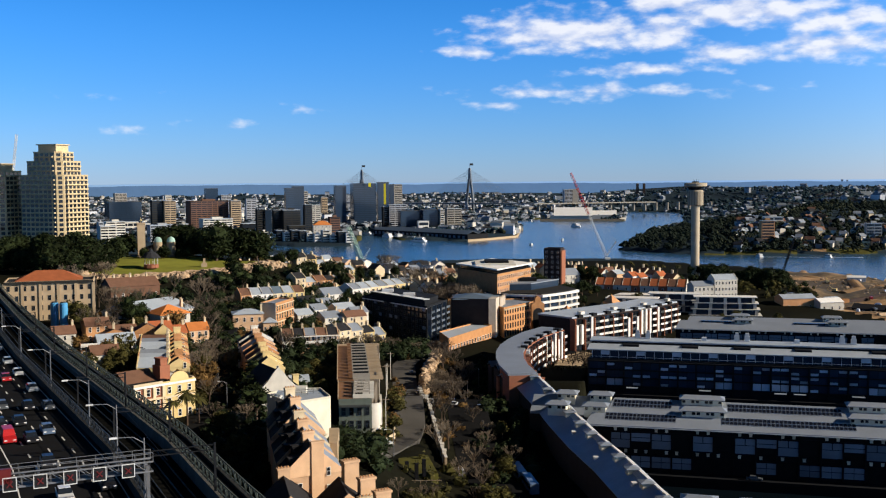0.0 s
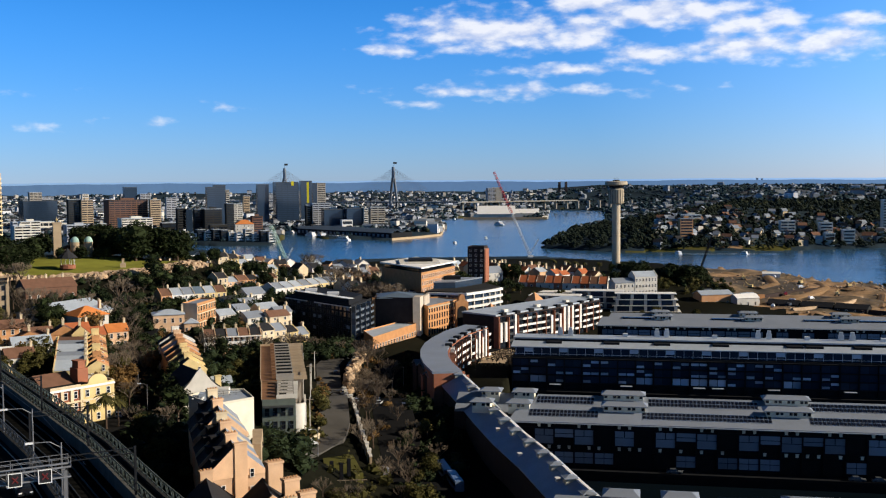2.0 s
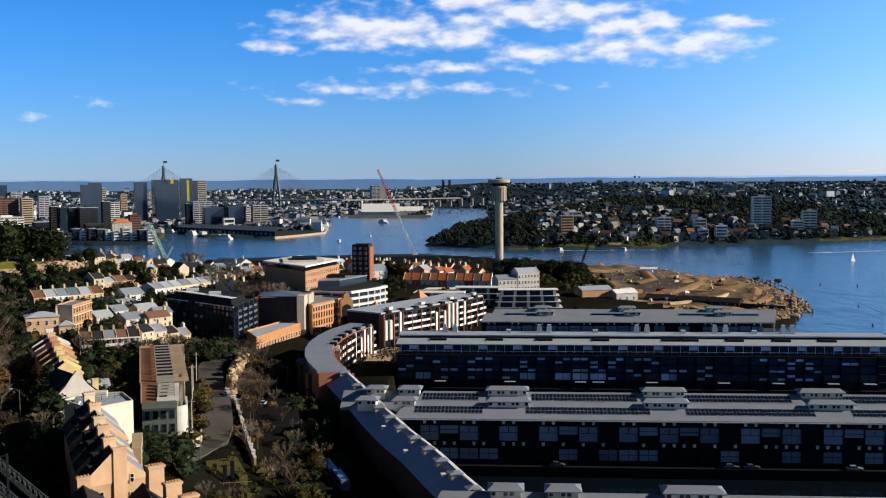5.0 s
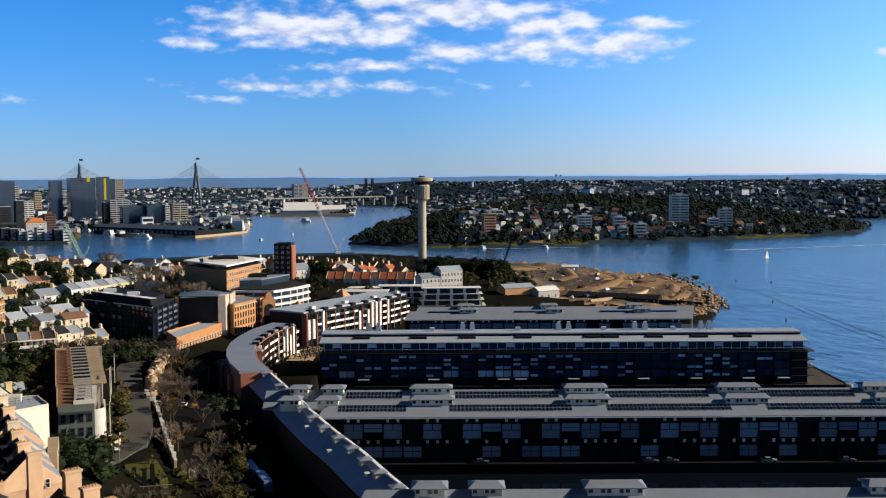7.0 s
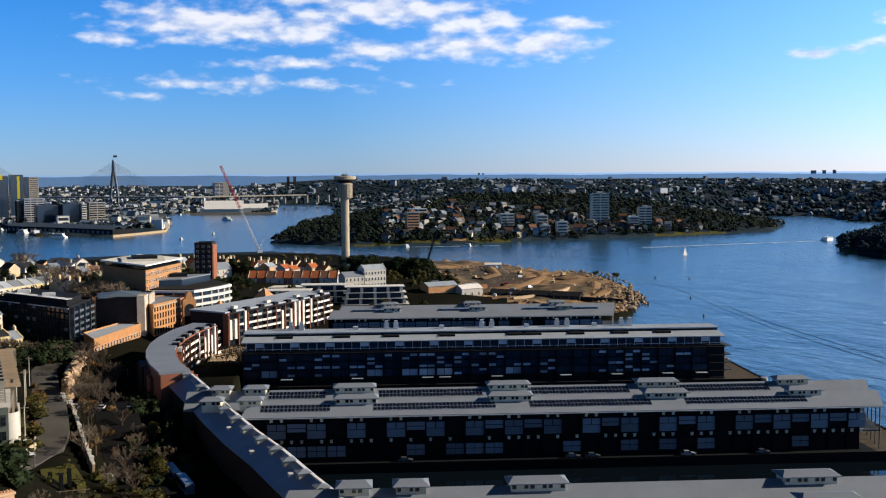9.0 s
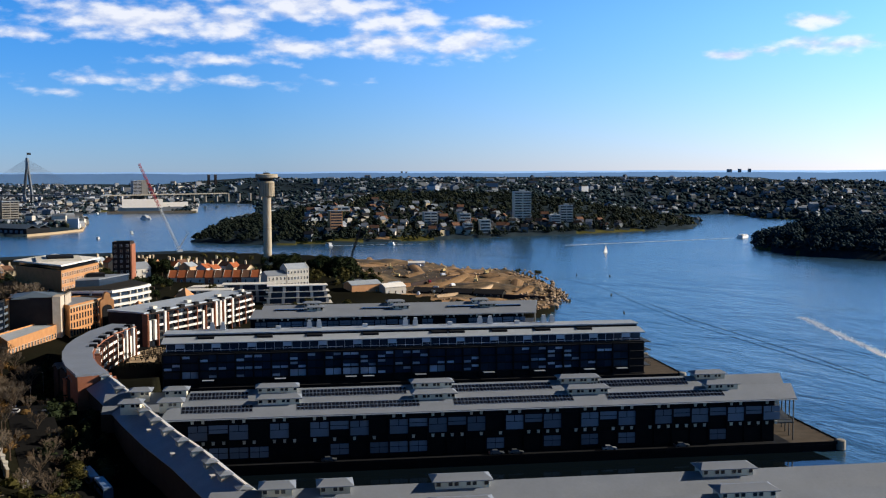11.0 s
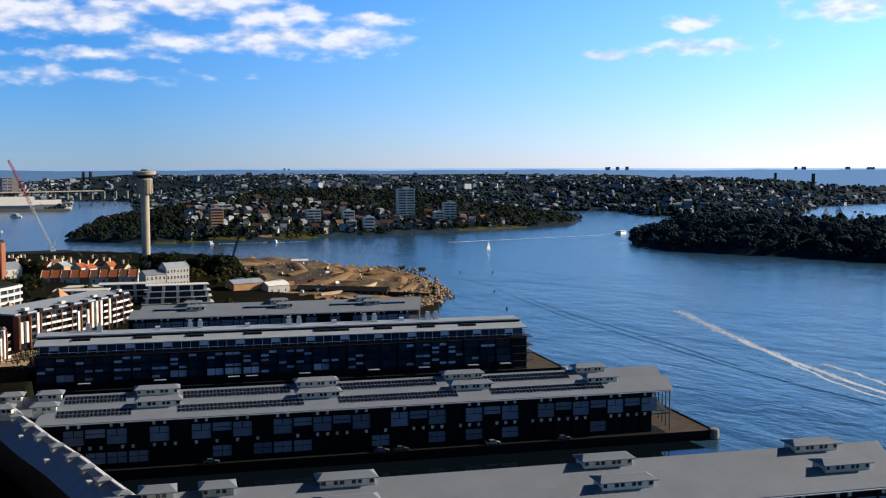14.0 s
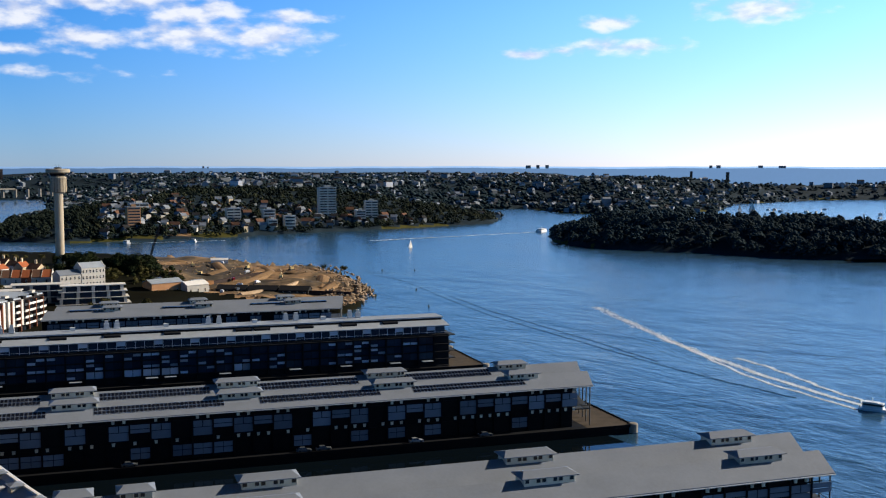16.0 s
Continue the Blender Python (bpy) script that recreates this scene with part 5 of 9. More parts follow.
window_row(flat, (0.4, -0.36), (9.8, -0.36), 3.4, 4, 1.4, 2.4, DARKSTEEL)
window_row(flat, (0.4, -0.36), (9.8, -0.36), -0.6, 4, 1.4, 2.4, DARKSTEEL)
arc = [(9.8 + 3.4 * math.sin(a), 3.4 - 3.4 * math.cos(a)) for a in np.linspace(0, math.pi / 2, 9)]
part("curved_wall", Geo().prism(arc + [(13.5, 14), (12.9, 14)] + [(9.8 + 2.9 * math.sin(a), 3.4 - 2.9 * math.cos(a)) for a in np.linspace(math.pi / 2, 0, 9)], -4, 6.6), OFFWHITE, flat, "curved cream corner wall")
for z in (-0.5, 3.2):
    window_row(flat, (13.2, 3.6), (13.5, 14), z, 3, 1.1, 2.4, DARKSTEEL)
    window_row(flat, (13.2, 27), (16.0, 100), z + 0.8, 18, 1.3, 1.8, WHITE)
# yellow corner building with an arched parapet
yc = thing("corner_hotel", -84.5, 288, 21.5, 46, "yellow and brick corner building with an arched parapet", "building")
part("wall", Geo().box(0, 19, 0, 16, -3, 10.5), BRICK, yc)
part("facade", Geo().box(9, 19.3, -0.3, 0, -3, 11.2), YELLOW, yc, "yellow rendered front")
arch = [(14.2 + 3 * math.cos(a), 11.2 + 2.4 * math.sin(a)) for a in np.linspace(0, math.pi, 10)]
g = Geo().prism(arch, 0, 0.4)
g.v = [(a, -0.32 + c, b) for a, b, c in g.v]
g.f = [q[::-1] for q in g.f]
part("arched_parapet", g, YELLOW, yc)
part("cornice", Geo().box(-0.2, 19.5, -0.5, -0.3, 10.2, 10.8), WHITE, yc)
part("roof", Geo().box(0.3, 18.7, 0.3, 15.7, 10.5, 10.75), DARKCONC, yc, "flat dark roof behind the parapet")
part("rear_roof", Geo().gable(1, 11, 6, 15.5, 10.7, 13.4, th=0.2, over=0.1), BROWNTILE, yc, "brown tiled rear roof")
part("brick_stack", Geo().box(11.0, 14.2, 4.5, 8.5, 10.5, 14.8).box(11.5, 13.7, 5.0, 8.0, 14.8, 16.6).box(11.3, 13.9, 4.8, 8.2, 16.6, 16.9), BRICK, yc, "stepped brick chimney mass")
part("roof_terrace", Geo().box(14.8, 18.4, 4, 12, 10.75, 11.3), OFFWHITE, yc)
part("parapet", Geo().box(0, 9, -0.25, 0.1, 10.5, 11.5).box(18.7, 19.1, 0, 16, 10.5, 11.5), CREAM, yc, "cream parapet")
for k in range(4):
    part("pilaster", Geo().box(-0.45, 0.45, -0.4, 0, -3, 10.4), CREAM, yc, at=pose(0.5 + k * 2.9, 0, 0))
part("string_course", Geo().box(0, 9, -0.42, 0, 6.6, 7.1).box(9.3, 19.2, -0.55, -0.3, 6.6, 7.1), CREAM, yc)
for z in (1, 4.6, 7.8):
    window_row(yc, (0, -0.02), (9, -0.02), z, 3, 1.2, 1.9, WHITE)
    window_row(yc, (9.3, -0.32), (19, -0.32), z, 3, 1.2, 1.9, WHITE)
    window_row(yc, (19, 0), (19, 16), z, 4, 1.1, 1.8, WHITE)
for i in range(7):
    # pale roofs one behind the other, ochre party walls stepping along the street
    house(-96.5 - i * 1.9, 333 + i * 7.4, 6, 9.6, 7.2, 7.4 + 0.15 * i, (YELLOW, ORANGEBRICK, YELLOW, APRICOT)[i % 4], (PALEMETAL, PALEMETAL, ZINC, PALEMETAL, PALEMETAL, ZINC, BROWNTILE)[i], "gable", "x", rise=2.6, floors=2, front=0, side=2, stacks=1,
          label="ochre stepped terrace house with pale metal roof", group=G, base=22.5, parapet=True)
px_, py_ = -86.2, 331.5
for i in range(8):
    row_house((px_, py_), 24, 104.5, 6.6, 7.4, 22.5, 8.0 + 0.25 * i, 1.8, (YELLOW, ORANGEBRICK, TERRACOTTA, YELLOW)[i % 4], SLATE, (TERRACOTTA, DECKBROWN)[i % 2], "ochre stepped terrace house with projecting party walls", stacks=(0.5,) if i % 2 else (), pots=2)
    px_, py_ = px_ + 7.4 * math.cos(radians(104.5)), py_ + 7.4 * math.sin(radians(104.5))
for x, y, w, d, h, m in ((-128, 391, 13, 8, 5.5, ORANGEBRICK), (-114, 392, 9, 9, 7.5, ORANGEBRICK), (-106, 390, 6, 8, 7.5, YELLOW)):
    house(x, y, 20, w, d, h, m, BROWNTILE, "gable", "y", rise=2.6, floors=2, front=2, side=1, stacks=1, label="sunlit orange rendered house with gabled roof", group=G, base=25.5, parapet=True)
house(-127, 371, 24, 12, 6, 5.2, ORANGEBRICK, PALEMETAL, "flat", floors=1, front=5, side=1, stacks=0, label="low orange building with a white verandah roof", base=26.0, verandah=True)
for x, y, w, d, h, m, r in ((-124, 396, 10, 9, 6, CREAM, BROWNTILE), (-136, 404, 9, 8, 6.5, TERRACOTTA, BROWNTILE), (-112, 404, 9, 8, 7, APRICOT, REDTILE), (-121, 372, 13, 7, 6.0, WHITE, PALEMETAL), (-104, 398, 8, 8, 6.5, YELLOW, REDTILE), (-144, 392, 8, 8, 6, OFFWHITE, BROWNTILE), (-100, 418, 8, 8, 6.5, APRICOT, ORANGETILE), (-116, 350, 9, 8, 6, OFFWHITE, BROWNTILE)):
    house(x, y, 30, w, d, h, m, r, "gable", "x", rise=2.6, label="small rendered house with tiled roof among trees", group=G)
house(-123, 440, 60, 28, 26, 6, OFFWHITE, PALEMETAL, "gable", "x", rise=4.2, floors=1, front=4, side=0, stacks=0, base=27.5, label="long hall with a broad pale metal roof", name="hall")
house(-160, 512, 32, 24, 17, 7, BROWNTILE, BROWNTILE, "gable", "x", rise=3.6, floors=1, front=6, side=3, stacks=3, base=31, label="brown-tiled hall behind the pale roof", name="hall")
house(-113, 425, 42, 13, 12, 6.5, OFFWHITE, ORANGETILE, "hip", rise=3.6, label="house with a bright orange tiled hip roof", stacks=1)
# sandstone office beside the railway
so = block("sandstone_office", [(-182, 441), (-148.5, 452), (-155, 474), (-189, 463)], 30, 46.5, SANDSTONE, SLATE, "four-storey sandstone office with pilasters and red tiled roof", bands=4, win=(1.3, 2.0), skip=(2, 3), frame_mat=DARKSTEEL, gap=1.9)
cx, cy = (-182 - 148.5 - 155 - 189) / 4, (441 + 452 + 474 + 463) / 4
dx, dy = 33.5 / 35.3, 11 / 35.3
for i in range(6):
    t = i / 5
    part("pilaster", Geo().box(-0.6, 0.6, -0.45, 0.1, 27, 46.6), SANDSTONE, so, at=pose(-182 + 33.5 * t - cx, 441 + 11 * t - cy, 0, 0, 0, 18.2))
part("cornice", Geo().box(0, 35.3, -0.7, 0.2, 46.2, 47.2), DARKCONC, so, at=pose(-182 - cx, 441 - cy, 0, 0, 0, 18.2))
part("tiled_roof", Geo().hip(4, 31, 4, 20, 47, 51, over=0), REDTILE, so, "red tiled hip roof", at=pose(-182 - cx, 441 - cy, 0, 0, 0, 18.2))
for x, y in ((-156.5, 428), (-152.5, 427)):
    tk = thing("blue_tank", x, y, ground_z(x, y), 0, "tall bright blue wrapped cylinder beside the railway", "tank", "blue tanks")
    part("shell", Geo().lathe([(1.6, 0), (1.6, 9.4), (1.2, 9.8)], 16), TANKBLUE, tk)
    part("lid", Geo().lathe([(1.3, 9.8), (1.0, 10.1)], 16), DARKSTEEL, tk)
# hotel and terraces in the middle distance
house(-94.5, 477.5, 14, 13.5, 11, 9.0, APRICOT, PALEMETAL, "hip", rise=2.0, floors=2, front=4, side=3, label="apricot rendered corner hotel with pale hip roof", base=19.6, stacks=1)
house(-81.2, 479, 14, 6, 8, 5.0, APRICOT, PALEMETAL, "hip", rise=2.0, floors=1, label="low apricot wing with pale roof", base=19.6, stacks=0)
bb = block("brick_building", [(-84, 489), (-76.5, 486), (-71.5, 508), (-79, 511)], 20, 32, ORANGEBRICK, ZINC, "tall brick and cream building with arched balconies", bands=3, win=(1.5, 2.6), skip=(0, 2, 3), frame_mat=CREAM, gap=1.4)
part("grey_flank", Geo().prism([(-6.3, -9.8), (1.15, -12.75), (1.25, -12.5), (-6.2, -9.5)], 16, 32.8), CONCRETE, bb, "blank grey flank wall")
for z in (24, 28, 31.6):
    part("cream_band", Geo().box(0, 22.4, -0.5, 0, z - 0.35, z), CREAM, bb, at=pose(1.25, -12.5, 0, 0, 0, 77.2))
terrace(-105, 552, 29, 6, 5.9, 11, 8.8, (TERRACOTTA, WHITE, WHITE, CREAM, YELLOW, YELLOW), (BROWNTILE, PALEMETAL, ZINC, ZINCBLUE, PALEMETAL, BROWNTILE), "tall terrace house with dormered metal roof", G, floors=3, front=2, side=2, stacks=1, rise=3.2, base=20.5)
terrace(-67, 441, 14, 5, 4.7, 9, 5.8, (CREAM, APRICOT, TERRACOTTA, CREAM, APRICOT), (BROWNTILE, SLATE, ZINC, BROWNTILE, SLATE), "two-storey terrace house with white verandah", G, floors=2, front=2, side=2, stacks=1, rise=2.6, base=18.0, verandah=True)
house(-64, 575, 42, 12, 10, 7, WHITE, ZINC, "gable", "x", rise=3.2, label="white weatherboard house with grey roof", base=20)
house(-74, 560, 42, 10, 8, 5, OFFWHITE, SLATE, "gable", "x", rise=2.4, label="grey cottage with slate roof", base=20, floors=1)
terrace(-52, 612, 50, 7, 7.5, 12, 7.5, (WHITE, OFFWHITE, CREAM, CREAM, CREAM, YELLOW, CREAM), (ZINC, PALEMETAL, PALEMETAL), "cream terrace house with pale metal roof", G, floors=2, front=2, side=2, stacks=1, rise=3.0, base=18.5)
for i in range(4):
    house(-14 + i * 5.4, 655 - i * 9, 140, 9, 7.5, 6.5, (OFFWHITE, CREAM, OFFWHITE, YELLOW)[i], SLATE, "gable", "y", rise=3.4, floors=2, front=1, side=1, stacks=1, label="gabled terrace house with slate roof and chimney", group=G, base=18)
house(-118, 672, 42, 26, 14, 6.5, OFFWHITE, SLATE, "hip", rise=4, floors=2, front=6, side=3, stacks=2, base=23.5, label="dark hip-roofed school building", name="school")
house(-150, 880, 30, 18, 12, 8, WHITE, PALEMETAL, "flat", floors=3, front=6, side=3, stacks=0, base=17.5, label="plain white flat-roofed building", name="building")
rng = random.Random(21)
for k in range(46):
    # rows of small roofs towards the far shore
    row = k % 4
    t = (k // 4) / 11.5
    x, y = -140 + 150 * t + rng.uniform(-3, 3), 760 + row * 52 + 18 * math.sin(3 * t) + rng.uniform(-6, 6)
    house(x, y, 42 + rng.choice((0, 90)), rng.uniform(8, 12), 9, rng.uniform(4.0, 6.0), rng.choice((OFFWHITE, WHITE, CREAM, APRICOT)), rng.choice((PALEMETAL, ZINC, SLATE, SLATE, SLATE, BROWNTILE)), "gable", rng.choice("xy"), rise=rng.uniform(2.4, 3.4),
          floors=1, front=0, side=0, stacks=rng.choice((0, 0, 1)), label="small terrace house with pitched roof near the harbour", group="far terrace houses")
for k in range(26):
    t = k / 25
    x, y = 75 + 90 * t + rng.uniform(-4, 4), 800 + (k % 3) * 34 - 40 * t + rng.uniform(-4, 4)
    house(x, y, 42 + rng.choice((0, 90)), rng.uniform(7, 10), 8.5, rng.uniform(5, 7), rng.choice((OFFWHITE, WHITE, CREAM, TERRACOTTA, APRICOT)), rng.choice((SLATE, REDTILE, BROWNTILE, PALEMETAL, SLATE)), "gable", "y", rise=rng.uniform(2.6, 3.4),
          floors=1, front=0, side=0, stacks=1, label="gabled house with dark roof on the point", group="point houses")
rng = random.Random(22)
for x0, y0, turn, n, step, roofs in ((-46, 470, 46, 4, 7, (SLATE, ZINC)), (-86, 622, 44, 6, 7.4, (SLATE, PALEMETAL, BROWNTILE)), (-30, 690, 40, 6, 7.2, (SLATE, ZINC)), (-96, 700, 42, 6, 8, (SLATE, SLATE, PALEMETAL)), (-10, 742, 30, 6, 7.5, (SLATE, ZINC, BROWNTILE)), (30, 760, 20, 5, 8, (SLATE, REDTILE)), (-128, 318, 30, 3, 8, (BROWNTILE, PALEMETAL))):
    # further terraces stepping along the streets
    r = radians(turn)
    for i in range(n):
        x, y = x0 + i * step * math.cos(r), y0 + i * step * math.sin(r)
        house(x, y, turn, step - 0.02, rng.uniform(8, 10), rng.uniform(4.6, 6.0), rng.choice((CREAM, YELLOW, APRICOT, YELLOW, TERRACOTTA, CREAM)), roofs[i % len(roofs)], "gable", "x", rise=rng.uniform(2.4, 3.2), floors=2, front=2, side=0, stacks=1,
              label="narrow rendered terrace house with chimney and dark roof", group="hillside terrace houses", parapet=True)
house(84, 742, 30, 14, 10, 8, OFFWHITE, ZINC, "gable", "x", rise=4, label="pale rendered warehouse with a grey gabled roof", base=14, floors=2, front=3)
for x, y, t_, w, d, h, m, r_ in ((-70, 511, 42, 9, 8, 5.4, OFFWHITE, PALEMETAL), (-64, 527, 42, 8, 8, 6, WHITE, ZINC), (-56, 503, 40, 10, 9, 5, OFFWHITE, ZINC), (-53, 533, 40, 11, 9, 5.6, APRICOT, PALEMETAL), (-64, 553, 42, 9, 8, 6, CREAM, ZINC), (-46, 506, 35, 11, 8, 5, CREAM, BROWNTILE), (-72, 556, 42, 8, 7, 6, OFFWHITE, SLATE), (-44, 522, 40, 9, 8, 5, OFFWHITE, ZINC)):
    house(x, y, t_, w, d, h, m, r_, "gable", "x", rise=2.4, floors=2, front=2, side=1, stacks=1, label="small rendered house with metal roof between gardens", group=G, base=18.6)
# red-tiled row
terrace(104, 726, -21, 10, 6.1, 13, 4.2, (OFFWHITE, BRICK, OFFWHITE), (REDTILE, REDTILE, BROWNTILE), "terrace house with red tiled roof and white party walls", "red roofed terrace", floors=1, front=1, side=0, stacks=0, rise=4.4, base=12.5)
wt1 = house(174.5, 683, 13, 16, 10, 11.8, OFFWHITE, PALEMETAL, "gable", "x", rise=3.2, floors=3, front=7, side=3, stacks=0, base=11.5, label="three-storey white terrace with stepped parapet ends", parapet=True, name="white_terrace")
house(160.5, 680, 13, 14, 10, 8.4, OFFWHITE, ZINC, "gable", "x", rise=2.6, floors=2, front=5, side=0, stacks=0, base=11.5, label="lower white terrace wing with grey roof", name="white_terrace")


def balcony_block(line, depth, z0, z1, floors, label, seed, wall=BRICK, roof=ZINCBLUE, step=5.2, name="apartment_building", plain=0, tip=False):
    """Apartments along a bent line; the sunny side is on the right hand, the wall behind on the left."""
    x0, y0 = line[0]
    th = thing(name, x0, y0, 0, 0, label, "apartment building")
    loc = [(x - x0, y - y0) for x, y in line]
    part("wall", sweep(loc, [(-0.9, z0), (-0.9, z1), (-depth, z1), (-depth, z0)]), wall, th)
    part("roof", sweep(loc, [(-1.6, z1 + 0.01), (-1.6, z1 + 0.7), (-depth - 0.5, z1 + 0.9), (-depth - 0.5, z1 + 0.01)]), roof, th, "low blue-grey metal roof")
    total = sum(math.hypot(b[0] - a[0], b[1] - a[1]) for a, b in zip(loc, loc[1:]))
    rng = random.Random(seed)
    fh = (z1 - z0) / floors
    n = int(total / step)
    if tip:
        # brighter brick strip puts sunlight on the corner, the wall stays dark
        part("brick_edge", Geo().box(-0.5, 0.5, -0.6, 2.6, z0, z1 - 0.1), BRICK, th, "brick corner painted redder as sunlit", at=pose(0, 0, 0, 0, 0, 43))
    key = "%d_%d" % (round(step * 10), floors)
    slab = shared("balcony" + key, lambda: Geo().box(-step / 2 + 0.15, step / 2 - 0.15, -1.5, 0.2, -0.2, 0.0).box(-step / 2 + 0.15, step / 2 - 0.15, -1.5, -1.4, 0.0, 0.95), WHITE)
    slab_b = shared("brick_balcony" + key, lambda: Geo().box(-step / 2 + 0.1, step / 2 - 0.1, -1.3, 0.2, -0.2, 0.8), DARKBRICK)
    rail = shared("dark_balcony" + key, lambda: Geo().box(-step / 2 + 0.15, step / 2 - 0.15, -1.4, 0.2, -0.2, 0.0).box(-step / 2 + 0.15, step / 2 - 0.15, -1.4, -1.34, 0.35, 1.0), DARKSTEEL)
    blank = shared("white_panel" + key, lambda: Geo().box(-step * 0.21, step * 0.21, -1.3, 0.2, 0.0, fh), WHITE)
    glz = shared("dark_glazing" + key, lambda: Geo().box(-step * 0.46, step * 0.46, -0.1, 0.2, 0.1, fh * 0.86), GLASS)
    pil = shared("pilaster_fin" + key, lambda: Geo().box(-0.22, 0.22, -1.7, 0.3, 0, fh * floors - 0.8), BRICK)
    box = shared("roof_plant" + key, lambda: Geo().box(-1.6, 1.6, -1.2, 1.2, 0, 1.3), OFFWHITE)
    hood = shared("roof_hood" + key, lambda: Geo().box(-step / 2 + 0.3, step / 2 - 0.3, -1.2, 1.6, -0.4, 0.9), CHARCOAL)
    for i in range(n):
        x, y, h = along(loc, (i + 0.5) * step)
        r = radians(h)
        px, py = x - 0.85 * math.sin(r), y + 0.85 * math.cos(r)
        for f in range(floors):
            z = z0 + f * fh
            part("glazing", glz, None, th, at=pose(px, py, z, 0, 0, h))
            here = pose(px, py, z, 0, 0, h)
            if i < plain:
                if f and i % 2:
                    part("balcony", slab_b, None, th, "brick balcony front", at=here)
            elif f == 0:
                continue
            elif (i * 2 + i // 3) % 5 in (0, 2):
                if f < floors - 1 or rng.random() < 0.5:
                    part("white_panel", blank, None, th, at=here)
            elif rng.random() < 0.78:
                part("balcony", slab, None, th, "white balcony", at=here)
            else:
                part("balcony", rail, None, th, "dark railed balcony", at=here)
        if i % 3 == 1 and i >= plain:
            part("roof_hood", hood, None, th, "dark roof terrace notch", at=pose(px + 1.0 * math.sin(r) * -1, py + 1.0 * math.cos(r), z1 + 0.5, 0, 0, h))
        if i % 7 == 3 and not plain:
            part("roof_plant", box, None, th, at=pose(px - 6 * math.sin(r), py + 6 * math.cos(r), z1 + 0.85, 0, 0, h))
        if i % 2 == 0:
            xx, yy, hh = along(loc, i * step)
            rr = radians(hh)
            part("pilaster", pil, None, th, at=pose(xx - 0.85 * math.sin(rr), yy + 0.85 * math.cos(rr), z0, 0, 0, hh))
    return th, loc


# travelling with the sunny side on the right: from the near end round to the far end
crescent = [(35.3, 378), (33.2, 396), (32.8, 410), (33.6, 425), (36.0, 441), (40.0, 456), (46.6, 474), (57, 492)]
balcony_block(crescent, 12.0, 3, 18.6, 5, "curved apartment block with white balconies and grey metal roof", 4, step=3.6, plain=15, roof=ZINC)
east = [(65, 524.6), (73, 532), (82, 541), (90.5, 548.5), (99, 556.3), (108.5, 565.5), (118, 575), (132, 592)]
balcony_block(east, 24, 3, 19.4, 5, "long apartment block with white balconies and pale roof", 5, wall=DARKBRICK, tip=True, roof=PALEMETAL, step=3.8)
# the dark apartments
DARKGLAZE = mat("grey_balcony_glass", (0.10, 0.12, 0.14), 0.3, var=0.4, rand=0.5)
dk = block("dark_apartments", [(-43, 570), (-8, 521), (2, 552), (-33, 600)], 8, 26, CHARCOAL, SLATE, "dark charcoal six-storey apartment block", "apartment building", bands=6, win=(2.2, 2.1), skip=(2, 3), frame_mat=DARKSTEEL, gap=1.3)
for f in range(6):
    z = 8 + f * 3
    for k in range(4):
        px, py = -8 + 10 * (k + 0.5) / 4 + 20.5, 521 + 31 * (k + 0.5) / 4 - 560.75
        part("balcony", shared("end_balcony", lambda: Geo().box(-2.8, 2.8, -2.0, 0, -0.15, 0.05).box(-2.8, 2.8, -2.0, -1.92, 0.05, 1.0).box(-2.9, -2.7, -2.0, 0, 0, 3.0), DARKGLAZE), None, dk, "grey steel end balcony", at=pose(px, py, z, 0, 0, 72.1))
part("penthouse", Geo().prism([(-17.5, 8.8), (11.5, -34.5), (18, -11), (-9, 32)], 26, 29.2), CHARCOAL, dk)
part("roof_plant", Geo().box(-12, -6, 4, 10, 29.2, 30.6).box(0, 6, -14, -8, 29.2, 30.4), PALESTEEL, dk)
# paler panels over some windows paint glints on the glass
rb = random.Random(91)
for f in range(6):
    for k in range(12):
        if rb.random() < 0.22:
            t = (k + 0.5) / 12
            part("blind", shared("window_glint_panel", lambda: Geo().box(-1.2, 1.2, -0.16, 0, 0, 1.5), GREYPANEL), None, dk, at=pose(-43 + 35 * t + 20.5, 570 - 49 * t - 560.75, 9 + f * 3, 0, 0, -54.5))
for k in range(9):
    t = (k + 0.5) / 9
    part("roof_slab", shared("pale_roof_slab", lambda: Geo().box(-2.3, 2.3, -1.0, 3.0, 0, 0.25), PALESTEEL), None, dk, "pale roof slab", at=pose(-18 + 30 * t, 9 - 43.6 * t + 0.6, 29.25 + 0.02 * (k % 2), 0, 0, -54.5))
for a, b in (((-22.6, 8.9), (-10.5, -8.0)), ((-6.5, -13.6), (12.4, -40.1))):
    part("white_rail", Geo().tube((a[0], a[1], 25.6), (b[0], b[1], 25.6), 0.28, n=5), PALESTEEL, dk)
th = block("brick_podium", [(2.5, 500), (25, 546), (17, 556), (-2, 523)], 6, 13.2, ORANGEBRICK, PALEMETAL, "low orange brick podium beside the apartments", bands=1, win=(1.6, 2.2), skip=(2, 3), gap=1.6)
PYLON = mat("pale_tan_render", (0.50, 0.42, 0.33), 0.8, var=0.25)
# tall brick hall with pale corner pylons
fh = block("brick_hall", [(3.5, 556), (26.5, 549), (33, 576), (8, 584)], 7, 26, DARKBRICK, ZINCBLUE, "tall brown brick hall with pale corner pylons", bands=0)
cx, cy = (3.5 + 26.5 + 33 + 8) / 4, (556 + 549 + 576 + 584) / 4
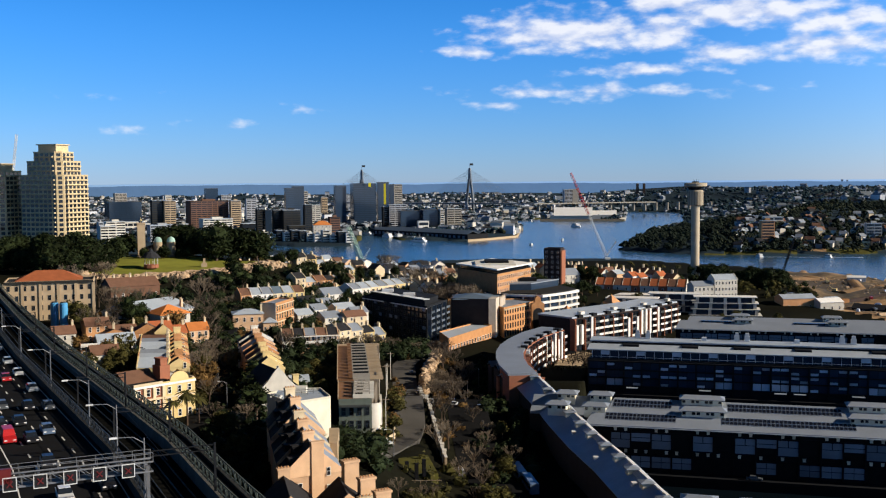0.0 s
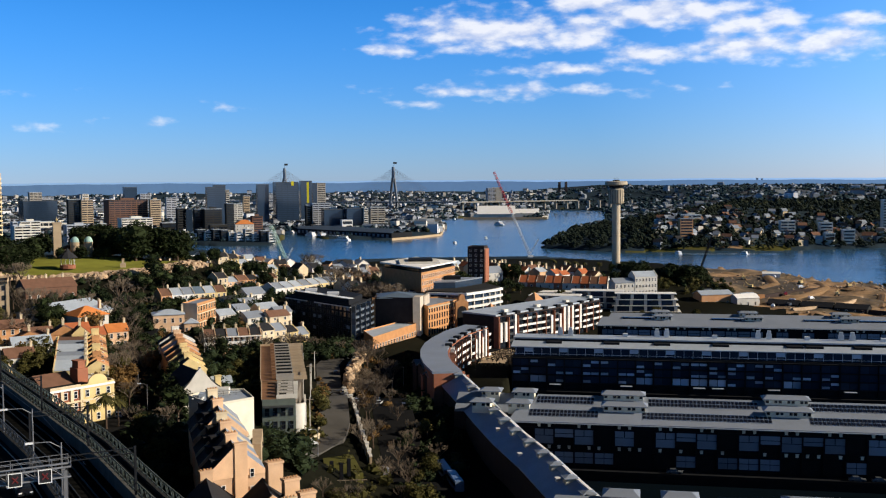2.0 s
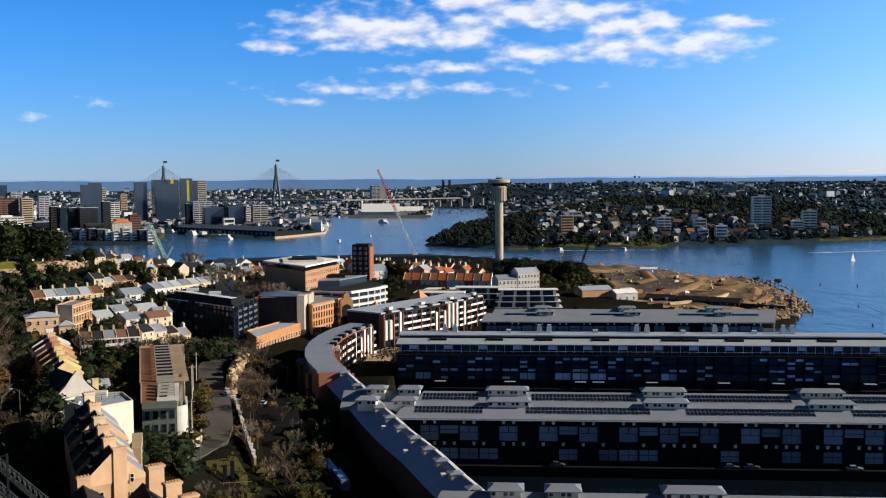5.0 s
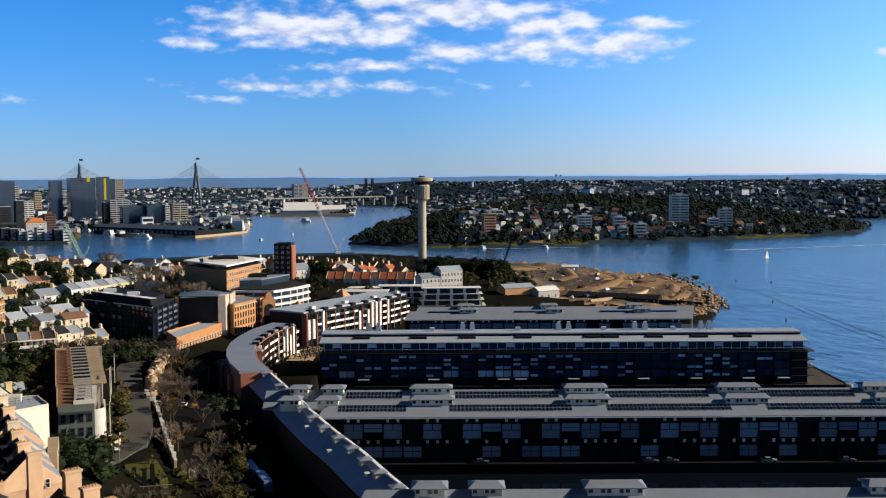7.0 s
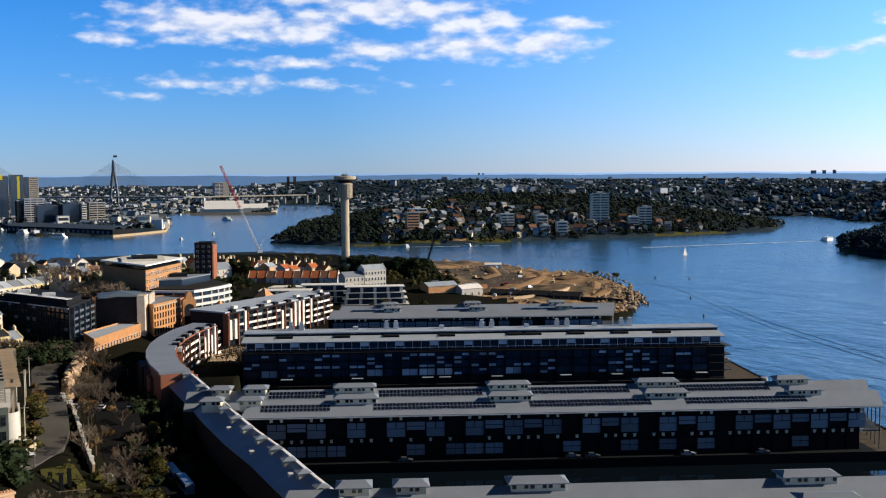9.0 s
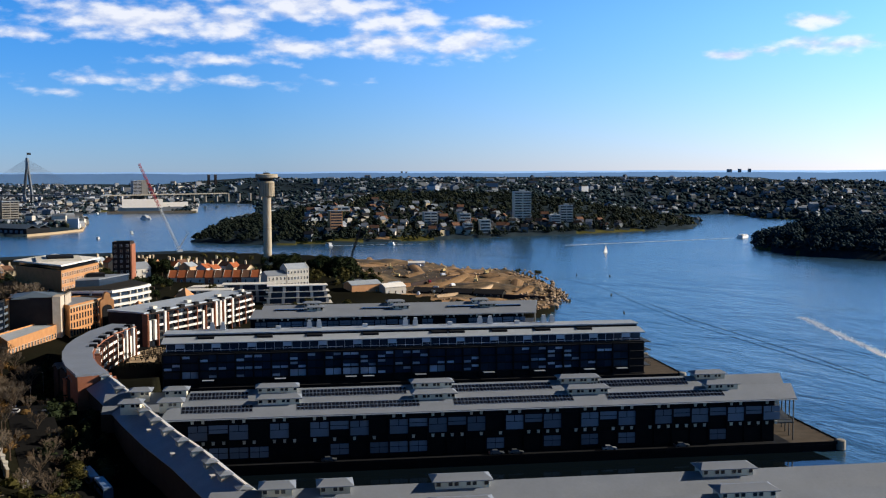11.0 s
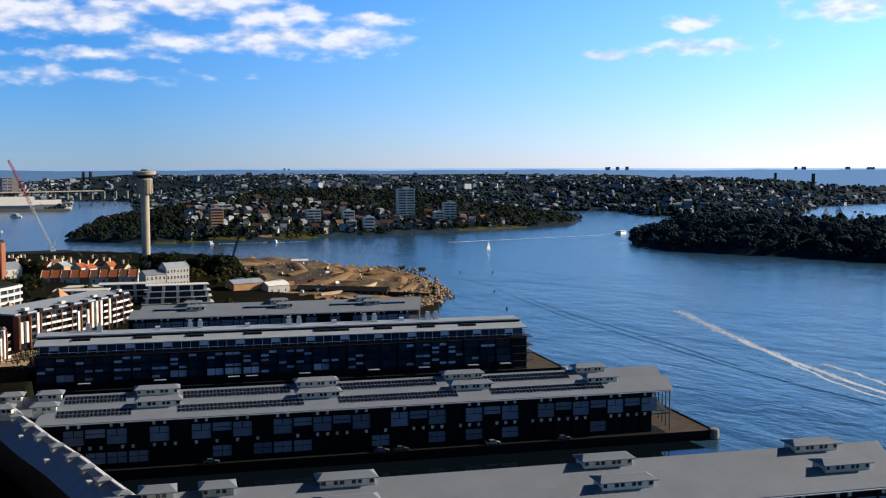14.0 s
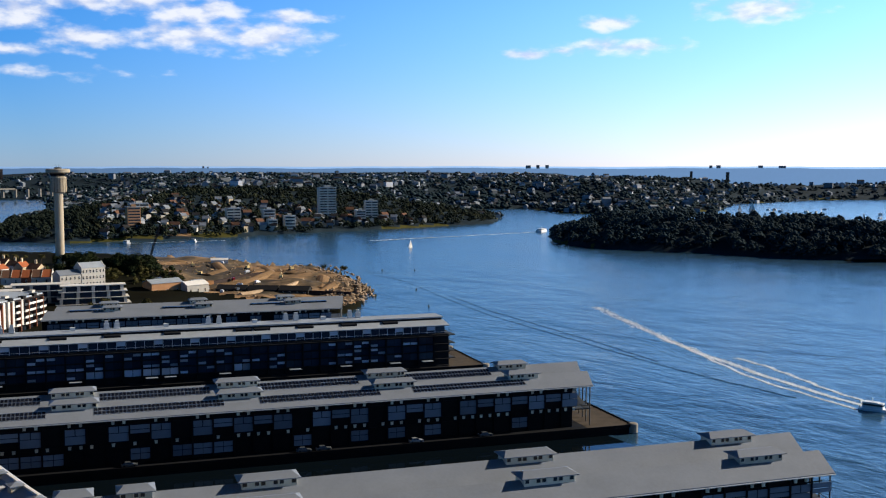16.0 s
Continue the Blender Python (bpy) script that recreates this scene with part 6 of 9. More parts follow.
part("pylon", Geo().prism([(23.5 - cx, 548.7 - cy), (27.2 - cx, 548.5 - cy), (29.5 - cx, 558 - cy), (25.6 - cx, 559 - cy)], 3, 27.2), PYLON, fh, "pale corner pylon")
part("pylon", Geo().prism([(28.5 - cx, 558.5 - cy), (30 - cx, 558 - cy), (33.6 - cx, 573 - cy), (32 - cx, 574 - cy)], 3, 26.6), PYLON, fh, "pale corner pylon")
part("brick_edge", Geo().prism([(2.6 - cx, 555.3 - cy), (4.2 - cx, 555.3 - cy), (4.2 - cx, 558 - cy), (2.6 - cx, 558 - cy)], 3, 26.4), ORANGEBRICK, fh)
part("hip_roof", Geo().hip(5 - cx, 27 - cx, 553 - cy, 577 - cy, 26.2, 28.6, over=0), ZINCBLUE, fh)
# orange warehouse with arched gable
wh = block("orange_warehouse", [(31.5, 551), (51, 582), (40, 594), (18, 588)], 6, 21.5, ORANGEBRICK, ZINC, "orange brick warehouse with rows of arched windows", bands=4, win=(1.3, 2.6), skip=(2, 3), frame_mat=DARKSTEEL, gap=1.5)
cx, cy = (31.5 + 51 + 40 + 18) / 4, (551 + 582 + 594 + 588) / 4
part("cornice", Geo().box(0, 36.6, -0.4, 0, 20.6, 21.4), SANDSTONE, wh, at=pose(31.5 - cx, 551 - cy, 0, 0, 0, 57.8))
ag = thing("arched_gable", 47.6, 570, 0, 10, "tall orange brick gable with a dark arched opening", "building")
outer = [(7, 4), (7, 21.8), (5.4, 22.6)] + [(3.5 + 1.7 * math.cos(a), 23.4 + 2.6 * math.sin(a)) for a in np.linspace(0.1, math.pi - 0.1, 10)] + [(1.6, 22.6), (0, 21.8), (0, 4)]
g = Geo().prism(outer, 0, 3)
g.v = [(a, c, b) for a, b, c in g.v]
g.f = [q[::-1] for q in g.f]
part("wall", g, ORANGEBRICK, ag)
inner = [(6.1, 4), (6.1, 17)] + [(3.5 + 2.6 * math.cos(a), 17 + 2.6 * math.sin(a)) for a in np.linspace(0.1, math.pi - 0.1, 10)] + [(0.9, 17), (0.9, 4)]
g = Geo().prism(inner, -0.12, 0)
g.v = [(a, c, b) for a, b, c in g.v]
g.f = [q[::-1] for q in g.f]
part("opening", g, BLACK, ag, "dark arched opening")
# stepped office with curved white bands
so2 = thing("stepped_office", 55.8, 601.3, 0, 0, "stepped modern office with curved white balcony bands", "building")
front = [(-31, 13), (-14, 5), (0, 0), (10, 10.2), (17, 18.6), (23, 28)]
body = front + [(16, 52), (-28, 50)]
for k, (z0, z1) in enumerate(((5, 12.2), (12.2, 16), (16, 19.8), (19.8, 23.5))):
    part("storey", Geo().prism(body, z0, z1), BLUEGLASS, so2, "glazed storey")
    lip = [(px * 1.05 + 0.6, py - 1.2) for px, py in front] + [(17, 51.5), (-28.5, 50.5)]
    part("white_band", Geo().prism(lip, z1 - 1.5, z1 - 0.2), WHITE, so2, "white curved balcony band")
    for i in range(9):
        t = i / 8 * 4.999
        a, b, f_ = front[int(t)], front[int(t) + 1], t - int(t)
        part("fin", Geo().box(-0.3, 0.3, -0.8, 0.2, z0, z1 - 1.5), OFFWHITE, so2, at=pose(a[0] + (b[0] - a[0]) * f_, a[1] + (b[1] - a[1]) * f_ - 0.3, 0, 0, 0, 40))
part("roof", Geo().prism([(px, py + 0.5) for px, py in body], 23.5, 23.9), DARKCONC, so2, "dark flat roof")
top = [(-22, 20), (-4, 22), (14.5, 47), (-18, 46)]
part("penthouse", Geo().prism(top, 23.9, 27.4), BLUEGLASS, so2, "dark glazed penthouse")
part("penthouse_roof", Geo().prism([(px * 1.03, py * 1.01 - 0.6) for px, py in top], 27.4, 28.0), ZINC, so2, "pale roof edge of the penthouse")
part("plant_room", Geo().box(-10, 0, 32, 40, 28, 30), CHARCOAL, so2, "dark plant room")
# orange hotel with white top storey
ho = block("harbour_hotel", [(31, 606), (54, 652), (32, 690), (9, 652)], 15, 34, ORANGEBRICK, PALEMETAL, "orange brick office with white top storeys", bands=5, win=(1.5, 2.2), skip=(2, 3), frame_mat=WHITE, gap=1.6)
part("top_storey", Geo().prism([(31 - 31.5 + 0.6, 608 - 650), (52 - 31.5, 652 - 650), (32 - 31.5, 687 - 650), (11 - 31.5, 652 - 650)], 34, 37), GLASS, ho)
part("white_roof", Geo().prism([(31 - 31.5, 605 - 650), (55 - 31.5, 652 - 650), (32 - 31.5, 691 - 650), (8 - 31.5, 652 - 650)], 37, 37.8), WHITE, ho)
part("plant_room", Geo().box(-6, 8, -12, 6, 37.8, 40), CHARCOAL, ho)
part("plant_deck", Geo().box(-12, 12, -18, 12, 37.8, 38.7), OFFWHITE, ho)
bt = block("brick_tower", [(69, 727), (80, 724), (84, 736), (73, 739)], 17, 41, DARKBRICK, SLATE, "tall narrow dark brick tower block", bands=7, win=(1.6, 1.6), skip=(2, 3), frame_mat=WHITE, gap=1.3)
# redder brick strip paints the sun on the tower's right side
part("lit_edge", Geo().prism([(80.2 - 76.5, 724 - 731.5), (81 - 76.5, 724 - 731.5), (84.8 - 76.5, 736 - 731.5), (84 - 76.5, 736 - 731.5)], 15, 40), BRICK, bt)
# low modern flats with white slabs
for i, (x, y, w, d, n) in enumerate(((96, 640, 34, 16, 3), (126, 662, 36, 16, 3), (150, 642, 40, 14, 3), (110, 690, 30, 14, 2))):
    mb = thing("modern_flats", x, y, 2.8, -18 + i * 3, "low modern glazed flats with thin white roof slabs", "apartment building", "modern flats")
    for f in range(n + 1):
        ins = 1.5 * f * 0.6
        part("storey", Geo().box(ins, w - ins, ins, d - ins, f * 3.6, f * 3.6 + 3.2), BLUEGLASS if f else DARKCONC, mb)
        part("white_slab", Geo().box(ins - 1.3, w - ins + 1.3, ins - 1.3, d - ins + 1, f * 3.6 + 3.2, f * 3.6 + 3.6), WHITE if f > 1 else OFFWHITE, mb, "thin white slab")
        for k in range(int(w / 8)):
            part("mullion", shared("mullion", lambda: Geo().box(-0.9, 0.9, -0.25, 0, 0, 3.2), OFFWHITE), None, mb, at=pose(ins + 1 + k * (w - 2 * ins - 2) / max(1, int(w / 8) - 1), ins, f * 3.6))
for x, y, s in ((97, 612, 4.0), (66, 566, 3.4)):
    py = thing("roof_pyramid", x, y, 11, 42, "small sandstone-coloured pyramid roof", "roof")
    part("roof", Geo().hip(-s, s, -s, s, 6, 6 + s * 1.3, over=0.2), TERRACOTTA, py)
    part("wall", Geo().box(-s, s, -s, s, -8, 6), OFFWHITE, py)

# ---- harbour control tower ----
TANCONC = mat("tan_concrete", (0.44, 0.37, 0.27), 0.85, scale=0.12, var=0.25, fine=1.5)
ct = thing("control_tower", 211.5, 893, 6, 0, "tall pale concrete harbour control tower with round cabin", "tower")
part("shaft", Geo().lathe([(3.9, -3), (3.9, 2), (3.5, 4), (3.5, 33), (3.62, 33.2), (3.62, 33.8), (3.5, 34), (3.5, 62)], 24), TANCONC, ct)
part("cabin", Geo().lathe([(3.6, 60), (6.6, 60.5), (6.6, 72), (6.2, 72.4), (5.4, 73)], 28), TANCONC, ct, "round concrete cabin")
part("glass_band", Geo().lathe([(5.6, 73), (7.6, 75.6)], 28), GLASS, ct, "dark band of outward-leaning windows")
part("top_ring", Geo().lathe([(7.6, 75.5), (9.4, 76.2), (9.4, 78.6), (8.6, 79), (3, 79.2)], 32), TANCONC, ct, "overhanging concrete ring")
g = Geo().lathe([(3, 79.2), (3, 80.2), (1, 80.4)], 12)
for k in range(5):
    g.tube((2 * math.cos(k), 2 * math.sin(k), 79.2), (2 * math.cos(k), 2 * math.sin(k), 81.5 + k % 2), 0.08, n=4)
part("roof_gear", g, DARKSTEEL, ct)
for k in range(18):
    a = 2 * math.pi * k / 18
    part("rib", shared("cabin_rib", lambda: Geo().box(-0.12, 0.12, -0.12, 0.2, 60.6, 72), DARKCONC), None, ct, at=pose(6.6 * math.sin(a), -6.6 * math.cos(a), 0, 0, 0, math.degrees(a)))

# ---- high-rise flats and the observatory on the hill ----
def tower_block(x, y, turn, w, d, z0, levels, label, seed):
    th = thing("apartment_tower", x, y, z0, turn, label, "apartment tower", "apartment towers")
    z = 0
    for k, (n, ins) in enumerate(levels):
        ww, dd = w - 2 * ins, d - 2 * ins
        h = n * 3.0
        c = 3.5
        pl = [(ins + c, ins), (w - ins - c, ins), (w - ins, ins + c), (w - ins, d - ins - c), (w - ins - c, d - ins), (ins + c, d - ins), (ins, d - ins - c), (ins, ins + c)]
        part("wall", Geo().prism(pl, z - (6 if k == 0 else 0), z + h), GOLDSTONE, th)
        for f in range(n):
            row = Geo()
            for a, b in ((pl[0], pl[1]), (pl[1], pl[2]), (pl[2], pl[3]), (pl[7], pl[0])):
                L = math.hypot(b[0] - a[0], b[1] - a[1])
                m = max(1, int(L / 3.4))
                hx, hy = (b[0] - a[0]) / L, (b[1] - a[1]) / L
                for q in range(m):
                    cx, cy = a[0] + hx * L * (q + 0.5) / m, a[1] + hy * L * (q + 0.5) / m
                    row.prism([(cx - hx * 1.25 - hy * -0.05, cy - hy * 1.25 - hx * 0.05), (cx + hx * 1.25 + hy * 0.05, cy + hy * 1.25 - hx * 0.05), (cx + hx * 1.25 - hy * 0.3, cy + hy * 1.25 + hx * 0.3), (cx - hx * 1.25 - hy * 0.3, cy - hy * 1.25 + hx * 0.3)], z + f * 3 + 0.6, z + f * 3 + 2.6)
            part("glazing", row, GLASS, th)["kind"] = "stuff"
            bal = Geo()
            for a, b in ((pl[0], pl[1]), (pl[2], pl[3])):
                L = math.hypot(b[0] - a[0], b[1] - a[1])
                hx, hy = (b[0] - a[0]) / L, (b[1] - a[1]) / L
                bal.prism([(a[0] + hx * 1, a[1] + hy * 1), (a[0] + hx * 1 + hy * 1.3, a[1] + hy * 1 - hx * 1.3), (b[0] - hx * 1 + hy * 1.3, b[1] - hy * 1 - hx * 1.3), (b[0] - hx * 1, b[1] - hy * 1)][::-1], z + f * 3 - 0.15, z + f * 3 + 0.75)
            part("balcony_band", bal, GOLDSTONE, th)
        z += h
        part("ledge", Geo().prism([(px * 1.01 - w * 0.005, py * 1.01 - d * 0.005) for px, py in pl], z, z + 0.7), GOLDSTONE, th)
    part("crown", Geo().box(w * 0.3, w * 0.7, d * 0.3, d * 0.7, z, z + 5).box(w * 0.27, w * 0.73, d * 0.27, d * 0.73, z + 5, z + 5.6), GOLDSTONE, th)
    return th


tower_block(-276, 694, -20, 35, 30, 36, ((19, 0), (3, 3), (2, 6)), "tall cream stepped apartment tower with rows of balconies", 1)
tower_block(-312, 706, -20, 27, 28, 36, ((19, 0), (1, 3)), "cream apartment tower beside its taller twin", 2)
ob_ = thing("observatory", -195.8, 693, 39, 20, "sandstone observatory with a square tower and copper domes", "observatory")
part("tower", Geo().box(-2.4, 2.4, -2.4, 2.4, -2, 22.5).box(-2.8, 2.8, -2.8, 2.8, 22.5, 23.3), SANDSTONE, ob_)
part("time_ball", Geo().tube((0, 0, 23.3), (0, 0, 27), 0.12, n=5).lathe([(0.2, 24.2), (0.8, 24.7), (0.8, 25.2), (0.2, 25.7)], 12), YELLOW, ob_)
part("wing", Geo().box(2.4, 22, 1, 9, -2, 6), SANDSTONE, ob_)
part("wing_roof", Geo().hip(2.4, 22, 1, 9, 6, 8.4), SLATE, ob_)
for x, y, r in ((10.4, -1.0, 2.8), (18.6, -1.8, 2.8)):
    part("drum", Geo().lathe([(r, -2), (r, 10.5)], 18, c=(x, y)), SANDSTONE, ob_)
    part("dome", Geo().lathe([(r * math.cos(a), 10.5 + r * 1.25 * math.sin(a)) for a in np.linspace(0, 1.45, 7)], 18, c=(x, y)), COPPER, ob_, "green copper dome")
rt = thing("rotunda", -174.8, 638.5, 38.2, 0, "small bandstand with grey roof on a brick base", "pavilion")
part("base", Geo().lathe([(4.5, -1), (4.5, 1.2)], 10), BRICK, rt)
part("roof", Geo().lathe([(6, 5.2), (3.2, 8.0), (2.0, 8.6), (0.3, 10.8)], 10), SLATE, rt)
for k in range(8):
    part("post", Geo().tube((4 * math.cos(k * 0.785), 4 * math.sin(k * 0.785), 1.2), (4 * math.cos(k * 0.785), 4 * math.sin(k * 0.785), 5.3), 0.14), WHITE, rt)
mo = thing("monument", -146, 652, 36.8, 10, "small pale stone monument on the lawn", "monument")
part("plinth", Geo().box(-1.6, 1.6, -1.2, 1.2, -1, 2.2).box(-0.7, 0.7, -0.6, 0.6, 2.2, 5), SANDSTONE, mo)
# the stone cutting under the lawn
cut = [(-250, 632), (-172, 588), (-145, 598), (-118, 650), (-110, 668)]
rw = thing("retaining_wall", -250, 632, 0, 0, "rough sandstone cutting below the lawn", "wall", kind="structure")
part("stone_face", sweep([(x + 250, y - 632) for x, y in cut], [(0.6, 20), (0.6, 35.2), (-0.8, 36.4), (-2, 20)]), ROCK, rw)

# ---- the bridge approach: cycleway, railway and highway on one viaduct ----
APPROACH = [(12, 50, 52.5), (-5, 86, 52.0), (-23, 123, 51.3), (-37, 153, 50.9), (-57, 190, 50.3), (-88, 248, 49.0), (-122, 315, 47.6), (-160, 392, 46.2), (-205, 486, 44.5), (-260, 600, 42.5)]


def frame_at(line, s):
    """Place, heading (degrees) and right-hand direction at s metres along a line with heights."""
    for a, b in zip(line, line[1:]):
        d = math.hypot(b[0] - a[0], b[1] - a[1])
        if s <= d or b is line[-1]:
            k = s / d
            h = math.atan2(b[1] - a[1], b[0] - a[0])
            return a[0] + (b[0] - a[0]) * k, a[1] + (b[1] - a[1]) * k, a[2] + (b[2] - a[2]) * k, math.degrees(h), (math.sin(h), -math.cos(h))
        s -= d


def ribbon(line, profile):
    """A prism along a line with heights: profile of (offset to the right, height over the line)."""
    g = Geo()
    rings = []
    for i, p in enumerate(line):
        a, b = line[max(i - 1, 0)], line[min(i + 1, len(line) - 1)]
        d = Vector((b[0] - a[0], b[1] - a[1])).normalized()
        rings += [(p[0] + d.y * o, p[1] - d.x * o, p[2] + z) for o, z in profile]
    k = len(profile)
    f = [(i * k + j, i * k + (j + 1) % k, (i + 1) * k + (j + 1) % k, (i + 1) * k + j) for i in range(len(line) - 1) for j in range(k)]
    f += [tuple(range(k))[::-1], tuple(range((len(line) - 1) * k, len(line) * k))]
    g.solid(rings, f)
    return g


def on_approach(s, off, up=0.0):
    x, y, z, h, (nx, ny) = frame_at(APPROACH, s)
    return (x + nx * off, y + ny * off, z + up), h


MIDCONC = mat("ribbed_grey_concrete", (0.085, 0.082, 0.07), 0.9, scale=0.3, var=0.5, fine=1.2, stripes=0.6)
via = thing("viaduct", 0, 0, 0, 0, "concrete approach viaduct with cycleway, railway and highway", "viaduct", kind="structure")
part("cycleway", ribbon(APPROACH, [(-2.9, -0.2), (-2.9, -2.2), (0, -2.2), (0, -0.2)]), ASPHALT, via)
part("side_wall", ribbon(APPROACH, [(-0.35, -34), (0.25, -34), (0.25, 0.15), (-0.35, 0.15)]), DARKCONC, via)
part("inner_wall", ribbon(APPROACH, [(-3.3, -2.4), (-2.9, -2.4), (-2.9, 0.3), (-3.3, 0.3)]), MIDCONC, via)
# black strip carries the shade beside the cycleway wall
part("rail_bed", ribbon(APPROACH, [(-10.6, -3), (-3.3, -3), (-3.3, -1.5), (-10.6, -1.5)]), BALLAST, via, "ballast blackened for the shade on it")
part("divider", ribbon(APPROACH, [(-11.2, -2.5), (-10.6, -2.5), (-10.6, -0.1), (-11.2, -0.1)]), DARKCONC, via)
part("carriageway", ribbon(APPROACH, [(-46, -3), (-11.2, -3), (-11.2, -1.4), (-46, -1.4)]), ASPHALT, via, "dark asphalt highway")
part("far_parapet", ribbon(APPROACH, [(-47, -8), (-46, -8), (-46, -0.3), (-47, -0.3)]), DARKCONC, via)
part("far_wall", ribbon(APPROACH, [(-46.8, -34), (-46.2, -34), (-46.2, -3), (-46.8, -3)]), DARKCONC, via)
for o in (-4.6, -6.0, -7.9, -9.3):
    part("rail", ribbon(APPROACH, [(o - 0.06, -1.5), (o + 0.06, -1.5), (o + 0.06, -1.3), (o - 0.06, -1.3)]), DARKSTEEL, via)
# fences with posts, rails and diagonal mesh
for o, z0, h, nm, m in ((-0.1, 0.15, 1.5, "outer_fence", VERDIGRIS), (-2.95, 0.3, 1.5, "inner_fence", VERDIGRIS), (-10.9, -0.1, 1.5, "highway_fence", DARKSTEEL)):
    g = Geo()
    s = 0.0
    while s < 560:
        st = 2.4 if s < 330 else 4.8
        p, hd = on_approach(s, o, z0)
        q, _ = on_approach(s + st, o, z0)
        g.tube(p, (p[0], p[1], p[2] + h), 0.1, n=4)
        for zz in (0.35, h):
            g.tube((p[0], p[1], p[2] + zz), (q[0], q[1], q[2] + zz), 0.09, n=4)
        if s < 330:
            m1, _ = on_approach(s + st / 2, o, z0)
            g.tube((p[0], p[1], p[2] + 0.3), (m1[0], m1[1], m1[2] + h), 0.07, n=3).tube((m1[0], m1[1], m1[2] + h), (q[0], q[1], q[2] + 0.3), 0.07, n=3)
        s += st
    part(nm, g, m, via)["kind"] = "stuff"
g = Geo()
for s in np.arange(0, 420, 2.0):
    p, hd = on_approach(float(s), -0.15, 0.0)
    q, _ = on_approach(float(s), 0.6, -2.4)
    g.tube(p, q, 0.14, n=4)
part("brackets", g, VERDIGRIS, via)["kind"] = "stuff"
for s in (64, 128, 192, 262, 340):
    p, hd = on_approach(s, 0.3, 0)
    part("pier", Geo().box(-2.2, 2.2, -1.0, 0.6, -32, -2.2), DARKCONC, via, "viaduct pier", at=pose(*p, 0, 0, hd))
# lane lines
lane = shared("lane_dash", lambda: Geo().box(-1.8, 1.8, -0.12, 0.12, 0, 0.012), PAINT)
for k, o in enumerate((-14.9, -17.9, -20.9, -27, -30, -33)):
    for s in np.arange(40, 250, 9.0):
        p, hd = on_approach(float(s) + (k % 2) * 2, o, -1.396)
        part("lane_dash", lane, None, via, at=pose(*p, 0, 0, hd))
for o in (-23.9, -11.9):
    part("edge_line", ribbon(APPROACH, [(o - 0.09, -1.396), (o + 0.09, -1.396), (o + 0.09, -1.384), (o - 0.09, -1.384)]), PAINT, via)


def street_lamp(x, y, z, turn, h=8.5, arm=3.2, double=False, label="tall grey street lamp with a curved arm"):
    th = thing("street_lamp", x, y, z, turn, label, "street lamp", "street lamps")
    part("pole", Geo().tube((0, 0, -1), (0, 0, h), 0.14, 0.09, n=7), STEEL, th)
    for s in ((1, -1) if double else (1,)):
        g = Geo()
        pts = [(0, 0, h - 0.6), (s * arm * 0.4, 0, h + 0.2), (s * arm, 0, h + 0.3)]
        for a, b in zip(pts, pts[1:]):
            g.tube(a, b, 0.06, n=5)
        ar = part("arm", g, STEEL, th)
        part("lamp_head", Geo().box(min(s * arm, s * (arm + 0.9)), max(s * arm, s * (arm + 0.9)), -0.16, 0.16, h + 0.2, h + 0.4), PALESTEEL, ar)
    return th


for s in (86, 108, 131, 170, 215, 262, 315):
    p, hd = on_approach(s, -10.9, -0.5)
    street_lamp(*p, hd + 90, h=7.6, arm=3.0)
# overhead line portals across the railway
for s in (84, 112, 142, 178, 220, 258):
    p, hd = on_approach(s, -3.1, -0.5)
    q, _ = on_approach(s, -10.7, -0.5)
    th = thing("catenary_portal", *p, hd, "dark steel railway portal with hanging insulators", "railway portal", "railway portals")
    for dy in (0, 7.6):
        part("mast", Geo().box(-0.13, 0.13, dy - 0.13, dy + 0.13, -1, 6.6), CHARCOAL, th)
    g = Geo().tube((0, 0, 6.4), (0, 7.6, 6.4), 0.08, n=4).tube((0, 0, 5.8), (0, 7.6, 5.8), 0.08, n=4)
    for i in range(6):
        g.tube((0, i * 7.6 / 6, 5.7), (0, (i + 1) * 7.6 / 6, 6.4), 0.04, n=4)
    part("truss", g, CHARCOAL, th)
for o in (-5.3, -8.6):
    g = Geo()
    for s in range(84, 258, 10):
        p, _ = on_approach(s, o, 4.6)
        q, _ = on_approach(s + 10, o, 4.6)
        g.tube(p, q, 0.035, n=3)
    wire = thing("overhead_wire", 0, 0, 0, 0, "thin overhead wire above the railway", "wire", "overhead wires")
    part("wire", g, BLACK, wire)
# lane-control gantry
p, hd = on_approach(81.5, -11.4, -1.2)
gan = thing("signal_gantry", *p, hd + 90, "grey lattice gantry with lane signals and railings", "gantry")
for xx in (0.0, 38):
    part("leg", Geo().box(xx - 0.2, xx + 0.2, -0.85, -0.45, -1, 6.3).box(xx - 0.2, xx + 0.2, 0.45, 0.85, -1, 6.3).box(xx - 0.15, xx + 0.15, -0.5, 0.5, 3, 3.3), STEEL, gan)
g = Geo()
for yy in (-0.8, 0.8):
    for zz in (5.6, 6.7):
        g.tube((-0.6, yy, zz), (38, yy, zz), 0.12, n=5)
    for i in range(26):
        a, b = i * 38 / 26, (i + 1) * 38 / 26
        g.tube((a, yy, 5.6), (b, yy, 6.7), 0.06, n=4).tube((b, yy, 5.6), (b, yy, 6.7), 0.06, n=4)
part("truss", g, STEEL, gan)
part("walkway", Geo().box(-0.6, 38, -0.75, 0.75, 5.62, 5.7), DARKSTEEL, gan)
g = Geo()
